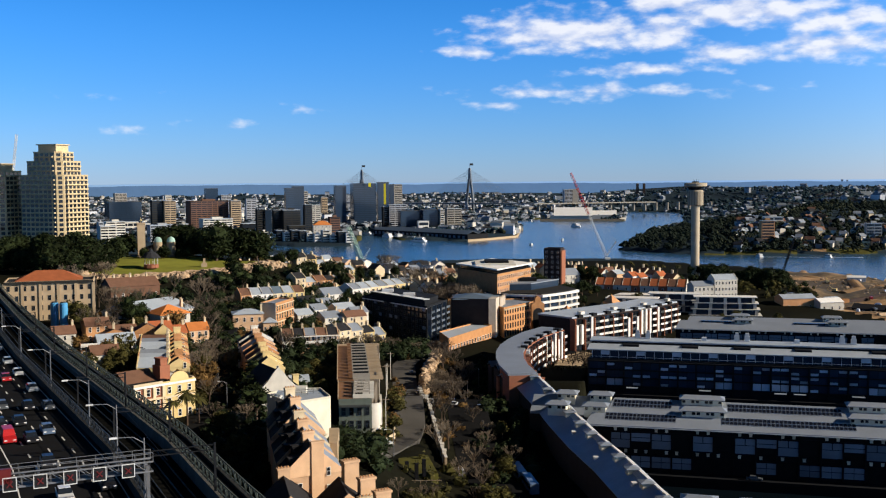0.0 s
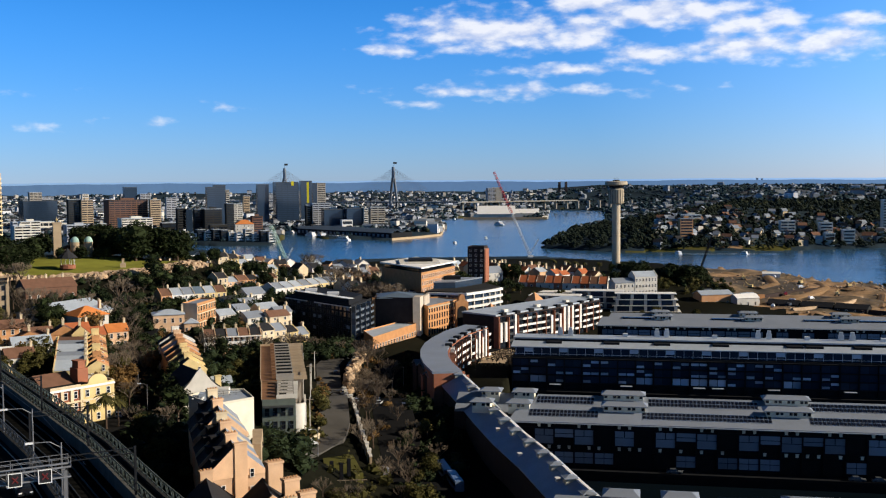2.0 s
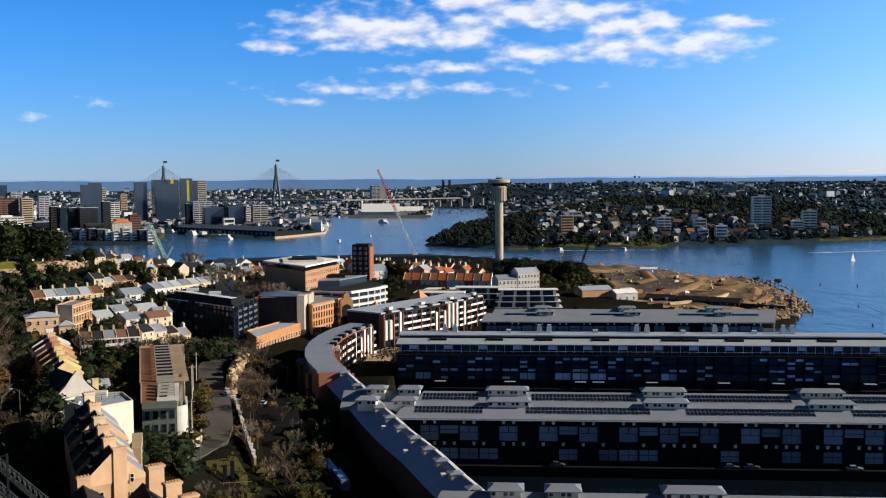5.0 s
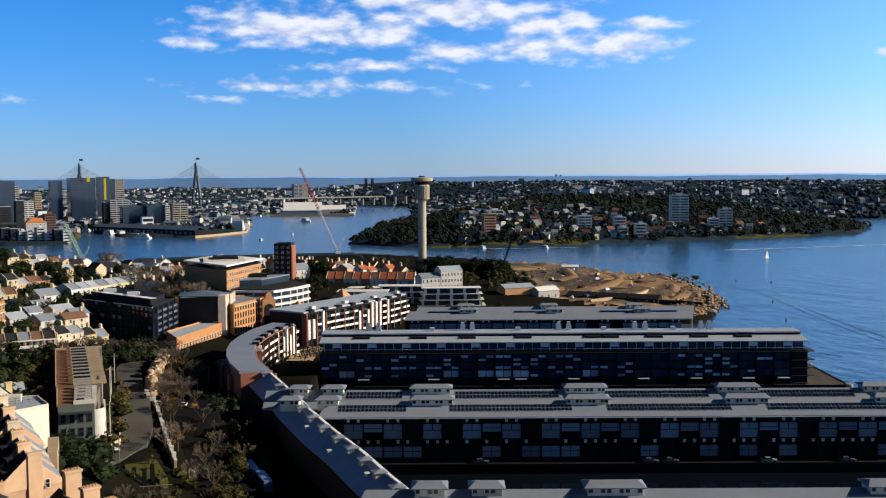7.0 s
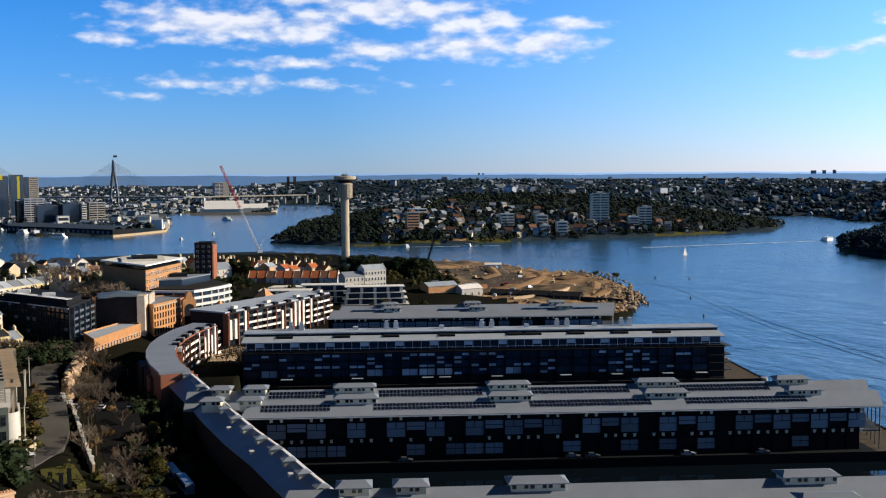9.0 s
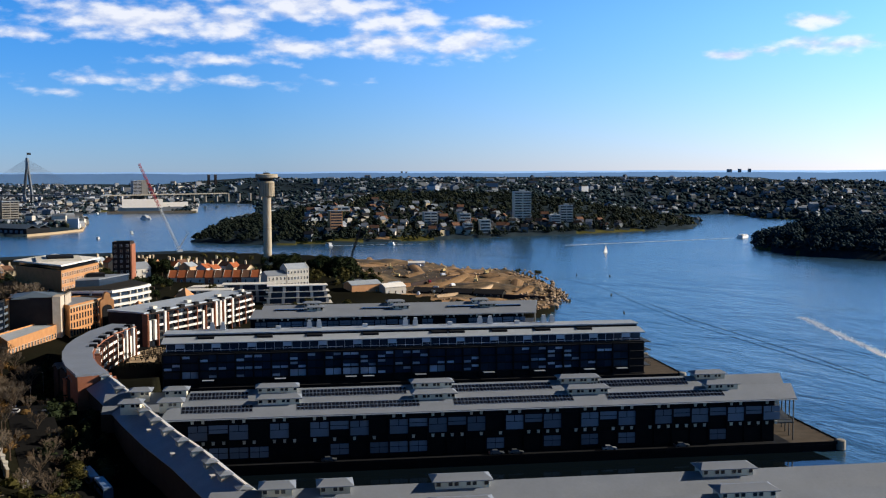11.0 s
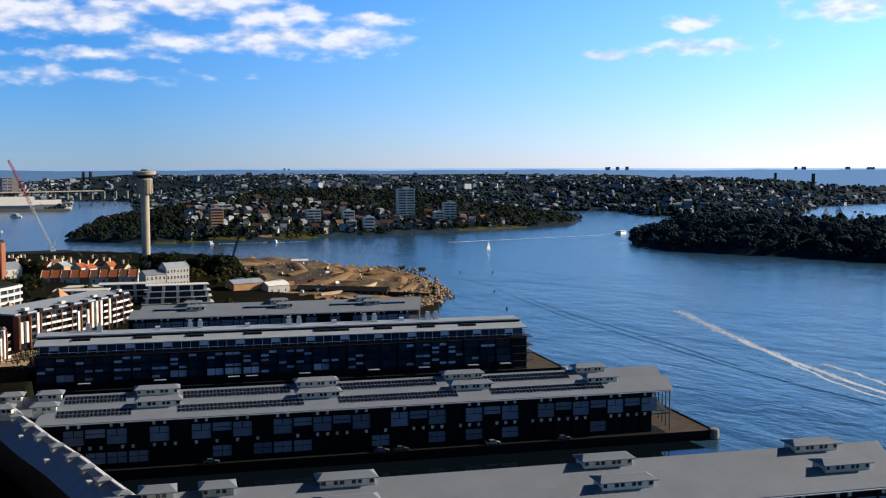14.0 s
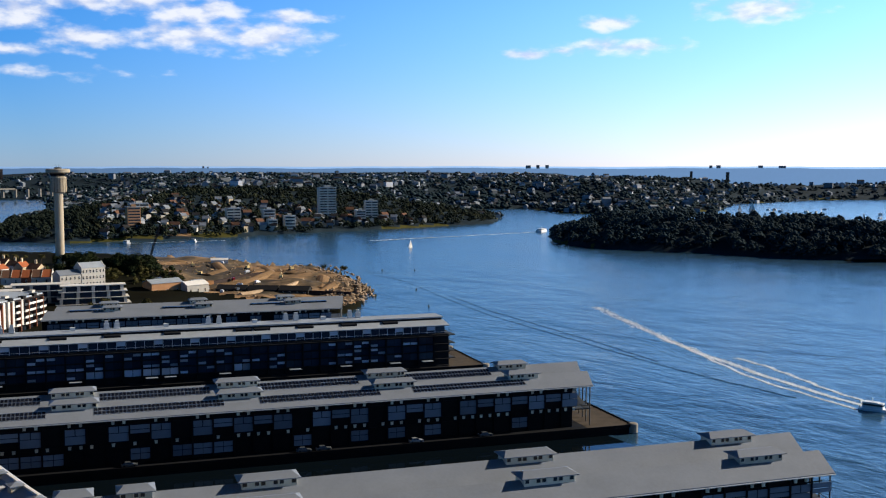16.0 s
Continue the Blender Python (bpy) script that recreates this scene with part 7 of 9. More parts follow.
for yy in (-0.8, 0.8):
    for zz in (7.2, 7.75):
        g.tube((-0.6, yy, zz), (38, yy, zz), 0.045, n=4)
    for i in range(20):
        g.tube((i * 2 - 0.6, yy, 6.7), (i * 2 - 0.6, yy, 7.75), 0.045, n=4)
part("railing", g, STEEL, gan)
for i in range(10):
    xx = 2.2 + i * 3.05
    sg = part("signal_head", Geo().box(-0.62, 0.62, -0.25, 0.1, 0, 1.35), BLACK, gan, "black lane signal head", at=pose(xx, 1.15, 5.45, 0, 0, 180))
    part("border", Geo().box(-0.71, 0.71, -0.31, -0.25, -0.09, 0.0).box(-0.71, 0.71, -0.31, -0.25, 1.35, 1.44).box(-0.71, -0.62, -0.31, -0.25, 0, 1.35).box(0.62, 0.71, -0.31, -0.25, 0, 1.35), PALESTEEL, sg, "white border")
    part("cross", Geo().tube((-0.3, -0.27, 0.35), (0.3, -0.27, 1.0), 0.08, n=4).tube((-0.3, -0.27, 1.0), (0.3, -0.27, 0.35), 0.08, n=4), SIGNRED, sg, "red cross")
part("sign_box", Geo().box(14.2, 15.4, 0.9, 1.4, 6.2, 7.8), SIGNRED, gan, "red sign box")

# ---- cars ----
PAINTS = {k: mat("car_paint_" + k, c, 0.3, metal=0.2, var=0.05, bump=0, rand=0) for k, c in (("white", (0.75, 0.75, 0.73)), ("silver", (0.36, 0.38, 0.40)), ("black", (0.02, 0.02, 0.022)), ("blue", (0.14, 0.20, 0.30)), ("red", (0.5, 0.02, 0.02)), ("grey", (0.10, 0.11, 0.115)))}
CARS = {}


def car(x, y, z, turn, col, van=False, group="cars"):
    key = (col, van)
    label = f"{col} parked {'van' if van else 'car'} on grey asphalt"
    if key in CARS:
        c = copy_thing(CARS[key], pose(x, y, z, 0, 0, turn))
        return c
    th = thing("van" if van else "car", x, y, z, turn, f"{col} {'van with high roof' if van else 'car with dark windows'} on asphalt", "van" if van else "car", group)
    L, W = (2.5, 0.95) if van else (2.25, 0.9)
    # side outline, extruded and narrowed towards the roof
    if van:
        low, top = [(-L, 0.35), (L, 0.35), (L, 0.95), (1.9, 1.15)], [(1.3, 1.15), (0.9, 2.0), (-2.4, 2.05), (-L, 1.15)]
    else:
        low, top = [(-L, 0.32), (L, 0.32), (L, 0.72), (1.1, 0.92)], [(1.0, 0.92), (0.35, 1.42), (-1.25, 1.42), (-2.0, 0.95)]
    g = Geo()

    def slab(prof, w0, w1):
        n = len(prof)
        zs = [q[1] for q in prof]
        lo, hi = min(zs), max(zs)
        wd = [w0 + (w1 - w0) * (q[1] - lo) / (hi - lo) for q in prof]
        v = [(q[0], -w, q[1]) for q, w in zip(prof, wd)] + [(q[0], w, q[1]) for q, w in zip(prof, wd)]
        return v, [tuple(range(n)), tuple(range(2 * n - 1, n - 1, -1))] + [(i, n + i, n + (i + 1) % n, (i + 1) % n) for i in range(n)]

    g.solid(*slab(low + [(-L, 0.95 if not van else 1.15)], W, W * 0.97))
    part("body", g, PAINTS[col], th)
    g = Geo()
    g.solid(*slab(top, W * 0.95, W * 0.78))
    cab = part("cabin", g, GLASS if not van else PAINTS[col], th, "dark glazed cabin" if not van else "")
    zr = top[1][1]
    part("roof_panel", Geo().box(top[2][0] + 0.05, top[1][0] - 0.05, -W * 0.76, W * 0.76, zr - 0.02, zr + 0.05), PAINTS[col], cab)
    wm = shared("wheel", lambda: Geo().tube((0, -0.11, 0), (0, 0.11, 0), 0.33, n=12), BLACK)
    for xx in (-1.35, 1.4):
        for s in (-1, 1):
            part("wheel", wm, None, th, at=pose(xx, s * (W - 0.08), 0.33))
    lm = shared("headlight", lambda: Geo().box(-0.04, 0.04, -0.2, 0.2, 0, 0.16), HULL)
    rm = shared("tail_light", lambda: Geo().box(-0.04, 0.04, -0.2, 0.2, 0, 0.16), SIGNRED)
    for s in (-1, 1):
        part("headlight", lm, None, th, at=pose(L, s * 0.62, 0.6))
        part("tail_light", rm, None, th, at=pose(-L, s * 0.62, 0.72))
    CARS[key] = th
    return th


def highway_car(s, off, col, van=False):
    p, hd = on_approach(s, off, -1.39)
    car(*p, hd + 180, col, van)


for s, off, col, van in ((133, -22.4, "red", True), (113, -19.4, "black", False), (136, -16.4, "blue", False), (177, -13.4, "silver", False), (199, -13.4, "white", False), (218, -13.4, "white", False), (217, -16.4, "white", False), (158, -16.4, "black", False), (156, -13.4, "grey", False),
                         (145, -22.4, "black", False), (145, -19.4, "black", False), (131, -19.4, "black", False), (193, -16.4, "red", False), (161, -20.4, "grey", False), (95, -19.0, "white", False), (98, -13.6, "black", False), (262, -13.4, "white", False), (244, -13.4, "silver", False), (236, -16.4, "grey", False)):
    highway_car(s, off, col, van)

# ---- streets and walls in the hollow ----
def street(line, w, name, label, m=ASPHALT, lift=0.12):
    pts = []
    for (x0, y0), (x1, y1) in zip(line, line[1:]):
        k = max(1, int(math.hypot(x1 - x0, y1 - y0) / 4))
        pts += [(x0 + (x1 - x0) * i / k, y0 + (y1 - y0) * i / k) for i in range(k)]
    pts.append(line[-1])
    g = Geo()
    rows = []
    for i, (x, y) in enumerate(pts):
        a, b = pts[max(i - 1, 0)], pts[min(i + 1, len(pts) - 1)]
        d = Vector((b[0] - a[0], b[1] - a[1])).normalized()
        zc = max(ground_z(x + d.y * o, y - d.x * o) for o in (-w / 2, 0, w / 2)) + lift
        rows.append([(x + d.y * o, y - d.x * o, z) for o, z in ((-w / 2, zc - 1.2), (-w / 2, zc), (w / 2, zc), (w / 2, zc - 1.2))])
    for a, b in zip(rows, rows[1:]):
        for j in range(3):
            g.face([a[j], a[j + 1], b[j + 1], b[j]])
    return tagged(part(name, g, m), label, "road", kind="structure"), [(x, y, r[1][2]) for (x, y), r in zip(pts, rows)]


UPPER = [(-22, 286), (-17, 298), (-12, 312), (-10.5, 326), (-11.5, 345), (-12.5, 380), (-15, 410), (-17, 450), (-13, 480), (-6, 503), (-2, 506)]
_, UP3 = street(UPPER, 9.5, "upper_road", "grey asphalt street curving past the terrace", WORNASPHALT)
street([(28, 205), (18, 250), (11, 300), (8, 340), (6, 400), (10, 450), (22, 480), (45, 505), (70, 525)], 13, "lower_road", "dark asphalt street below the stone wall")
street([(-48, 180), (-58, 240), (-66, 290), (-76, 350), (-88, 420), (-98, 480), (-125, 530)], 10, "side_street", "dark side street between terraces")
street([(-12, 402), (6, 402)], 9, "cross_road", "asphalt ramp between the two streets")
street([(-63, 300), (-40, 292), (-20, 286)], 7, "lane", "narrow asphalt lane")
street([(55, 470), (62, 500), (72, 520)], 12, "forecourt", "pale paved forecourt beside the wharf", SANDSTONE)
for x, y, t_ in ((56, 462, 20), (60, 480, 35), (66, 500, 40)):
    pg = thing("pergola", x, y, 3.2, t_, "dark timber pergola on the paved forecourt", "pergola", "pergolas")
    for i in range(5):
        for j in (-2, 2):
            part("post", shared("pergola_post", lambda: Geo().box(-0.15, 0.15, -0.15, 0.15, -0.5, 3.4), BLACKTIMBER), None, pg, at=pose(-6 + i * 3, j, 0))
        part("beam", shared("pergola_beam", lambda: Geo().box(-0.12, 0.12, -2.8, 2.8, 3.4, 3.7), BLACKTIMBER), None, pg, at=pose(-6 + i * 3, 0, 0))
WL = [(-5, 470), (-8, 440), (-9.6, 408), (-8.6, 386), (-7.2, 364), (-5.5, 352), (-2.5, 325), (0.5, 296)]
wl = thing("stone_wall", 0, 0, 0, 0, "pale sandstone parapet wall with piers beside the street", "wall", kind="structure")
part("wall_face", ribbon([(x, y, ground_z(x - 3, y)) for x, y in WL], [(-0.35, -9), (0.35, -9), (0.35, 1.1), (-0.35, 1.1)]), SANDSTONE, wl)
WL3 = [(x, y, ground_z(x - 3, y)) for x, y in WL]
for s in np.arange(2, 172, 6.0):
    x, y, z, h, _ = frame_at(WL3, float(s))
    part("wall_pier", shared("wall_pier", lambda: Geo().box(-0.7, 0.7, -0.55, 0.55, -8, 1.9).box(-0.8, 0.8, -0.65, 0.65, 1.9, 2.15), OFFWHITE), None, wl, at=pose(x, y, z, 0, 0, h))
    part("coping", shared("coping", lambda: Geo().box(0.8, 5.2, -0.42, 0.42, 1.1, 1.3), OFFWHITE), None, wl, at=pose(x, y, z, 0, 0, h))
cl = Geo()
rr_ = random.Random(66)
for k in range(260):
    t = rr_.random()
    x, y = -9.4 + 5.4 * t + rr_.uniform(0.4, 2.6), 400 + 72 * t + rr_.uniform(-1, 1)
    cl.clump((x, y, rr_.uniform(6, 13.2)), rr_.uniform(0.8, 1.9), rr_, 0.9)
tagged(part("roadside_cliff", cl, ROCK), "pale rough sandstone cliff beside the street", "cliff", kind="stuff")
# garden wall by the curve
g = Geo()
gw = [(-21.5, 303, 12.6), (-16.8, 306, 12.4), (-14.6, 313, 12.2), (-15, 322, 12.0)]
tagged(part("garden_wall", ribbon(gw, [(-0.25, -2), (0.25, -2), (0.25, 1.3), (-0.25, 1.3)]), CREAM), "low curved cream garden wall at the corner", "wall", kind="structure")
tagged(part("ruined_wall", Geo().prism([(-27, 247), (-25, 247), (-26, 262), (-28.5, 262)], 12, 27), SANDSTONE), "tall old sandstone wall end", "wall", kind="structure")
tagged(part("small_green", Geo().prism([(-12.5, 288), (-4.5, 291), (-1.5, 272), (-11, 268)], 8, 12.45), DRYGRASS), "small grassy park with yellowed turf", "lawn", kind="structure")
for x, y in ((-9.5, 268), (-7, 266), (-5.2, 270)):
    mn = thing("park_post", x, y, 12.4, 10, "dark upright timber post in the park", "post", "park posts")
    part("post", Geo().box(-0.45, 0.45, -0.45, 0.45, 0, 4.4), BLACKTIMBER, mn)
for i in range(9):
    fp = thing("park_fence", -13 + i * 1.4, 264, 12.4, 0, "low timber fence rail in the park", "fence", "park fences")
    part("rail", Geo().box(0, 1.3, -0.05, 0.05, 0.5, 0.65).box(0, 0.12, -0.06, 0.06, 0, 0.8), TIMBER, fp)
for x, y, t, c, v in ((-3.5, 399, 0, "white", False), (-0.5, 399, 4, "red", False), (4, 399.5, 0, "white", False), (14, 397, 10, "blue", False), (19, 398, 0, "grey", False), (-8.5, 371, 96, "silver", False), (-9, 384, 100, "white", False), (-17, 303, 20, "white", True),
                   (-22.5, 296, 40, "black", False), (4.5, 296, 100, "white", True), (12, 340, 95, "grey", False), (-13, 430, 95, "black", False), (-70, 302, 105, "silver", False), (-80, 360, 105, "white", False), (-84, 392, 105, "grey", False), (-96, 462, 110, "silver", False)):
    car(x, y, ground_z(x, y) + 0.16, t, c, v, "parked cars")
for x, y, z in ((-17.5, 318, 0), (-19, 350, 0), (-20.5, 385, 0), (-21, 420, 0)):
    th = thing("power_pole", x, y, ground_z(x, y), 0, "tall pale timber power pole with crossarm", "power pole", "power poles")
    part("pole", Geo().tube((0, 0, -1), (0, 0, 11), 0.17, 0.12, n=7), OFFWHITE, th)
    part("crossarm", Geo().box(-1.2, 1.2, -0.08, 0.08, 10.2, 10.4), TIMBER, th)
for x, y, t in ((-14, 292, 200), (-64, 312, 180), (-55, 330, 180), (1, 398, 90), (9, 398, 90), (-72, 338, 180), (14, 420, 90)):
    street_lamp(x, y, ground_z(x, y), t, h=7.5, arm=1.8)
# buses below the shed
for x, y in ((21, 296), (23, 281)):
    bs_ = thing("bus", x, y, ground_z(x, y) + 0.1, 97, "long blue-roofed bus parked in the shade", "bus", "buses")
    part("body", Geo().box(-5.8, 5.8, -1.2, 1.2, 0.4, 3.0), PAINTS["blue"], bs_)
    part("roof", Geo().box(-5.7, 5.7, -1.1, 1.1, 3.0, 3.2), PAINTS["blue"], bs_)
    for xx in (-3.8, 3.6):
        for s in (-1.1, 1.1):
            part("wheel", Geo().tube((xx, s - 0.15, 0.5), (xx, s + 0.15, 0.5), 0.5, n=10), BLACK, bs_)
    part("windows", Geo().box(-5.4, 5.4, -1.24, 1.24, 1.6, 2.6), GLASS, bs_)
for u in (10, 60, 66, 95, 118):
    x, y = wharf_place(u, 310)
    car(x, y, 2.72, TURN, "silver" if u % 2 else "grey", False, "parked cars")

# ---- cranes and works on the headland ----
def lattice(g, p, q, w, n, r=0.09):
    p, q = Vector(p), Vector(q)
    d = (q - p).normalized()
    a = d.orthogonal().normalized() * w
    b = d.cross(a).normalized() * w
    c = [a + b, a - b, -a - b, -a + b]
    for k in range(4):
        g.tube(p + c[k], q + c[k] * 0.7, r, n=4)
        for i in range(n):
            s0, s1 = p.lerp(q, i / n), p.lerp(q, (i + 1) / n)
            g.tube(s0 + c[k], s1 + c[(k + 1) % 4], r * 0.6, n=3)


def crane(base, foot, tip, mast, label, m1, m2, w=0.7, r=0.12):
    th = thing("crane", *base, 0, label, "crane", "cranes")
    v = lambda p: tuple(p[i] - base[i] for i in range(3))
    g = Geo()
    mid = [foot[i] + (tip[i] - foot[i]) * 0.5 for i in range(3)]
    lattice(g, v(foot), v(mid), w, 14, r)
    part("jib", g, m1, th)
    g = Geo()
    lattice(g, v(mid), v(tip), w * 0.9, 14, r)
    part("fly_jib", g, m2, th)
    g = Geo()
    g.tube(v(mast), v(tip), 0.07, n=3).tube(v(mast), v(mid), 0.07, n=3)
    part("stay", g, STEEL, th)
    g = Geo()
    lattice(g, v(foot), v(mast), 0.6, 5, 0.12)
    part("mast", g, PALESTEEL, th)
    part("cab", Geo().box(-2.5, 2.5, -1.8, 1.8, 0, 3.2), PALESTEEL, th)
    part("track", Geo().box(-3.2, 3.2, -2.6, -1.7, -1.0, 0.2).box(-3.2, 3.2, 1.7, 2.6, -1.0, 0.2), BLACK, th)
    return th


crane((164, 1060, 8), (163, 1060, 12), (127.7, 1064, 95), (172, 1060, 27), "tall red and white lattice crane by the water", PALESTEEL, REDPAINT, w=1.1, r=0.2)
crane((-77, 1023, 9), (-77, 1023, 11), (-90, 1016, 45), (-70, 1023, 24), "green-grey lattice crane on the far quay", COPPER, COPPER, w=2.0, r=0.3)
crane((268, 846, 6), (268, 846, 8), (276, 835.5, 42), (263, 846, 12), "dark lattice piling crane on the headland", BLACK, BLACK, w=0.7, r=0.2)
for x, y, t, w, d, h, m, r in ((214, 668, 10, 22, 12, 8, TERRACOTTA, PALEMETAL), (236, 664, 12, 16, 10, 6, OFFWHITE, WHITE), (250, 690, 20, 10, 7, 4, OFFWHITE, PALEMETAL)):
    house(x, y, t, w, d, h, m, r, "gable", "x", rise=2.2, floors=1, front=3, side=2, stacks=0, label="site shed with pale roof on the sandy headland", name="site_shed", base=4.5)
for i in range(3):
    # low dark sheds in a row below the works
    house(257 + i * 16.2, 668 - i * 13.8, -40.4, 19.5, 10, 3.6, DARKCONC, SLATE, "gable", "x", rise=2.4, floors=1, front=4, side=0, stacks=0, label="low dark shed with slate roof below the building site", name="site_shed", base=3.0)
house(326, 858, -20, 14, 7, 2.6, WHITE, WHITE, "gable", "x", rise=1.4, floors=1, front=0, side=0, stacks=0, label="long white marquee on the building site", name="marquee", base=5.5)
for x, y, w, m in ((234, 690, 9, ORANGEBRICK), (246, 682, 7, WHITE), (224, 676, 6, PAINTS["blue"]), (240, 700, 8, DARKCONC), (252, 676, 6, WHITE), (262, 694, 6, ORANGEBRICK), (228, 700, 7, PAINTS["grey"])):
    sc = thing("site_container", x, y, ground_z(x, y), (x * 7) % 50 - 25, "metal site container on the building works", "container", "site containers")
    part("body", Geo().box(-w / 2, w / 2, -1.3, 1.3, -0.5, 2.7).box(-w / 2 - 0.05, w / 2 + 0.05, -1.35, 1.35, 2.7, 2.85), m, sc)
    part("door", Geo().box(w / 2, w / 2 + 0.06, -1.1, 1.1, 0.1, 2.5), STEEL, sc)
rng = random.Random(5)
bl = Geo()
for k in range(620):
    t = rng.random()
    q = [(400, 775), (380, 690), (350, 625), (305, 575)]
    i = min(2, int(t * 3))
    f = t * 3 - i
    x = q[i][0] + (q[i + 1][0] - q[i][0]) * f - abs(rng.gauss(0, 14))
    y = q[i][1] + (q[i + 1][1] - q[i][1]) * f + rng.gauss(0, 5)
    bl.clump((x, y, max(0.4, ground_z(x, y)) + 0.2), rng.uniform(0.5, 1.5), rng, 0.7)
tagged(part("rubble", bl, ROCK), "loose sandstone blocks along the headland shore", "rubble", kind="stuff")
for x, y, t in ((330, 790, 30), (300, 830, 80), (345, 740, 10), (280, 760, 140), (318, 700, 60)):
    ex = thing("excavator", x, y, ground_z(x, y), t, "small yellow excavator on sandy fill", "excavator", "excavators")
    part("cab", Geo().box(-1.5, 1.5, -1.2, 1.2, 0.9, 2.6), YELLOW, ex)
    part("track", Geo().box(-2, 2, -1.5, -0.9, 0, 0.9).box(-2, 2, 0.9, 1.5, 0, 0.9), BLACK, ex)
    part("boom", Geo().tube((1, 0, 2), (4, 0, 4.5), 0.25).tube((4, 0, 4.5), (5.5, 0, 1.2), 0.2), YELLOW, ex)

rng = random.Random(6)
for k in range(12):
    # heaps of sand and rock on the fill
    x, y = rng.uniform(262, 372), rng.uniform(620, 890)
    if not inside(FILL, np.array([x]), np.array([y]))[0]:
        continue
    r = rng.uniform(3, 9)
    hp = thing("sand_heap", x, y, ground_z(x, y) - 0.5, rng.uniform(0, 360), "heap of tan sand on the building site", "heap", "sand heaps")
    part("heap", Geo().lathe([(r, 0), (r * 0.8, r * 0.07), (r * 0.5, r * 0.16), (r * 0.15, r * 0.2)], 11), SANDPILE, hp)
for x, y, t_, c in ((300, 700, 30, "white"), (290, 720, 80, "red"), (318, 760, 10, "white"), (282, 690, 140, "silver"), (330, 842, 60, "white"), (262, 668, 20, "white"), (268, 660, 100, "grey"), (256, 655, 60, "white")):
    car(x, y, ground_z(x, y) + 0.1, t_, c, True, "site trucks")
bank = [(262, 640, 5), (285, 650, 5), (310, 668, 5), (335, 700, 4.5)]
tagged(part("site_bank", ribbon(bank, [(-1, -4), (3, -4), (1.2, 1.8), (-0.6, 1.8)]), ROCK), "rough stone bank across the building site", "wall", kind="structure")
bank = [(262, 700, 6), (300, 735, 6), (345, 760, 6)]
tagged(part("site_bank", ribbon(bank, [(-1, -4), (3, -4), (1.2, 1.5), (-0.6, 1.5)]), DARKBRICK), "dark retaining bank across the building site", "wall", kind="structure")

# rough stone cutting below the park lawn
rng = random.Random(17)
cutting = []
for k in range(25):
    t = k / 24
    x, y = -176 + 62 * t, 585 + 26 * t if t < 0.45 else 597 + 105 * (t - 0.45)
    cutting.append((x + rng.uniform(-0.6, 0.6), y + rng.uniform(-0.6, 0.6), ground_z(x, y) + rng.uniform(0.6, 2.4)))
tagged(part("rock_face", ribbon(cutting, [(-2, -6), (1.2, -6), (0.6, -1.5), (0.2, 0), (-2, 0.6)]), ROCK), "rough tan sandstone cutting below the park", "rock face", kind="structure")
rk = Geo()
for k in range(1100):
    t = rng.random()
    i = min(3, int(t * 4))
    (ax, ay), (bx, by) = cut[i], cut[i + 1]
    f_ = t * 4 - i
    L_ = math.hypot(bx - ax, by - ay)
    o = rng.uniform(0.2, 13)
    x, y = ax + (bx - ax) * f_ + (by - ay) / L_ * o, ay + (by - ay) * f_ - (bx - ax) / L_ * o
    if wobble(np.array([x]), np.array([y]), 9, 0.8)[0] < -0.55:
        continue
    rk.clump((x, y, ground_z(x, y) + rng.uniform(-0.2, 1.6)), rng.uniform(0.9, 2.2), rng, 0.8)
tagged(part("cutting_rocks", rk, ROCK), "broken tan sandstone of the cutting below the lawn", "rocks", kind="stuff")
# broken ground on the building site
g = Geo()
for k in range(900):
    x, y = rng.uniform(250, 392), rng.uniform(585, 930)
    if inside(FILL, np.array([x]), np.array([y]))[0] and wobble(np.array([x]), np.array([y]), 30, 0.4)[0] > -0.2:
        g.clump((x, y, ground_z(x, y) + 0.1), rng.uniform(0.3, 1.5) * rng.random() + 0.25, rng, 0.6)
tagged(part("site_rubble", g, ROCK), "scattered rubble and spoil on the building site", "rubble", kind="stuff")
for line in ([(270, 700), (300, 715), (330, 745), (345, 790)], [(285, 760), (310, 790), (320, 830)], [(330, 660), (352, 700), (368, 750)], [(300, 640), (325, 650), (345, 668)]):
    tagged(part("spoil_bank", ribbon([(x, y, ground_z(x, y)) for x, y in line], [(-6, -3), (6, -3), (4, 0.2), (1.6, 1.1), (0, 1.4), (-2, 1.0), (-4.6, 0.1)]), SANDPILE), "long bank of tan spoil on the building site", "bank", kind="structure")
tagged(part("site_wall", ribbon([(256, 674, 3), (287.9, 650.7, 3), (312.4, 624.6, 3), (326, 609, 3)], [(-0.6, -5), (0.6, -5), (0.6, 3.2), (-0.6, 3.2)]), DARKBRICK), "dark brown retaining wall beside the building site", "wall", kind="structure")

for x, y, c in ((-8, 362.8, "white"), (-4.2, 361.7, "silver"), (-0.5, 360.6, "red"), (3.6, 359.4, "white"), (12, 357, "grey"), (15.6, 356, "silver")):
    car(x, y, ground_z(x, y) + 0.15, 78, c, False, "parked cars")

# ---- trees ----
TREES = {}


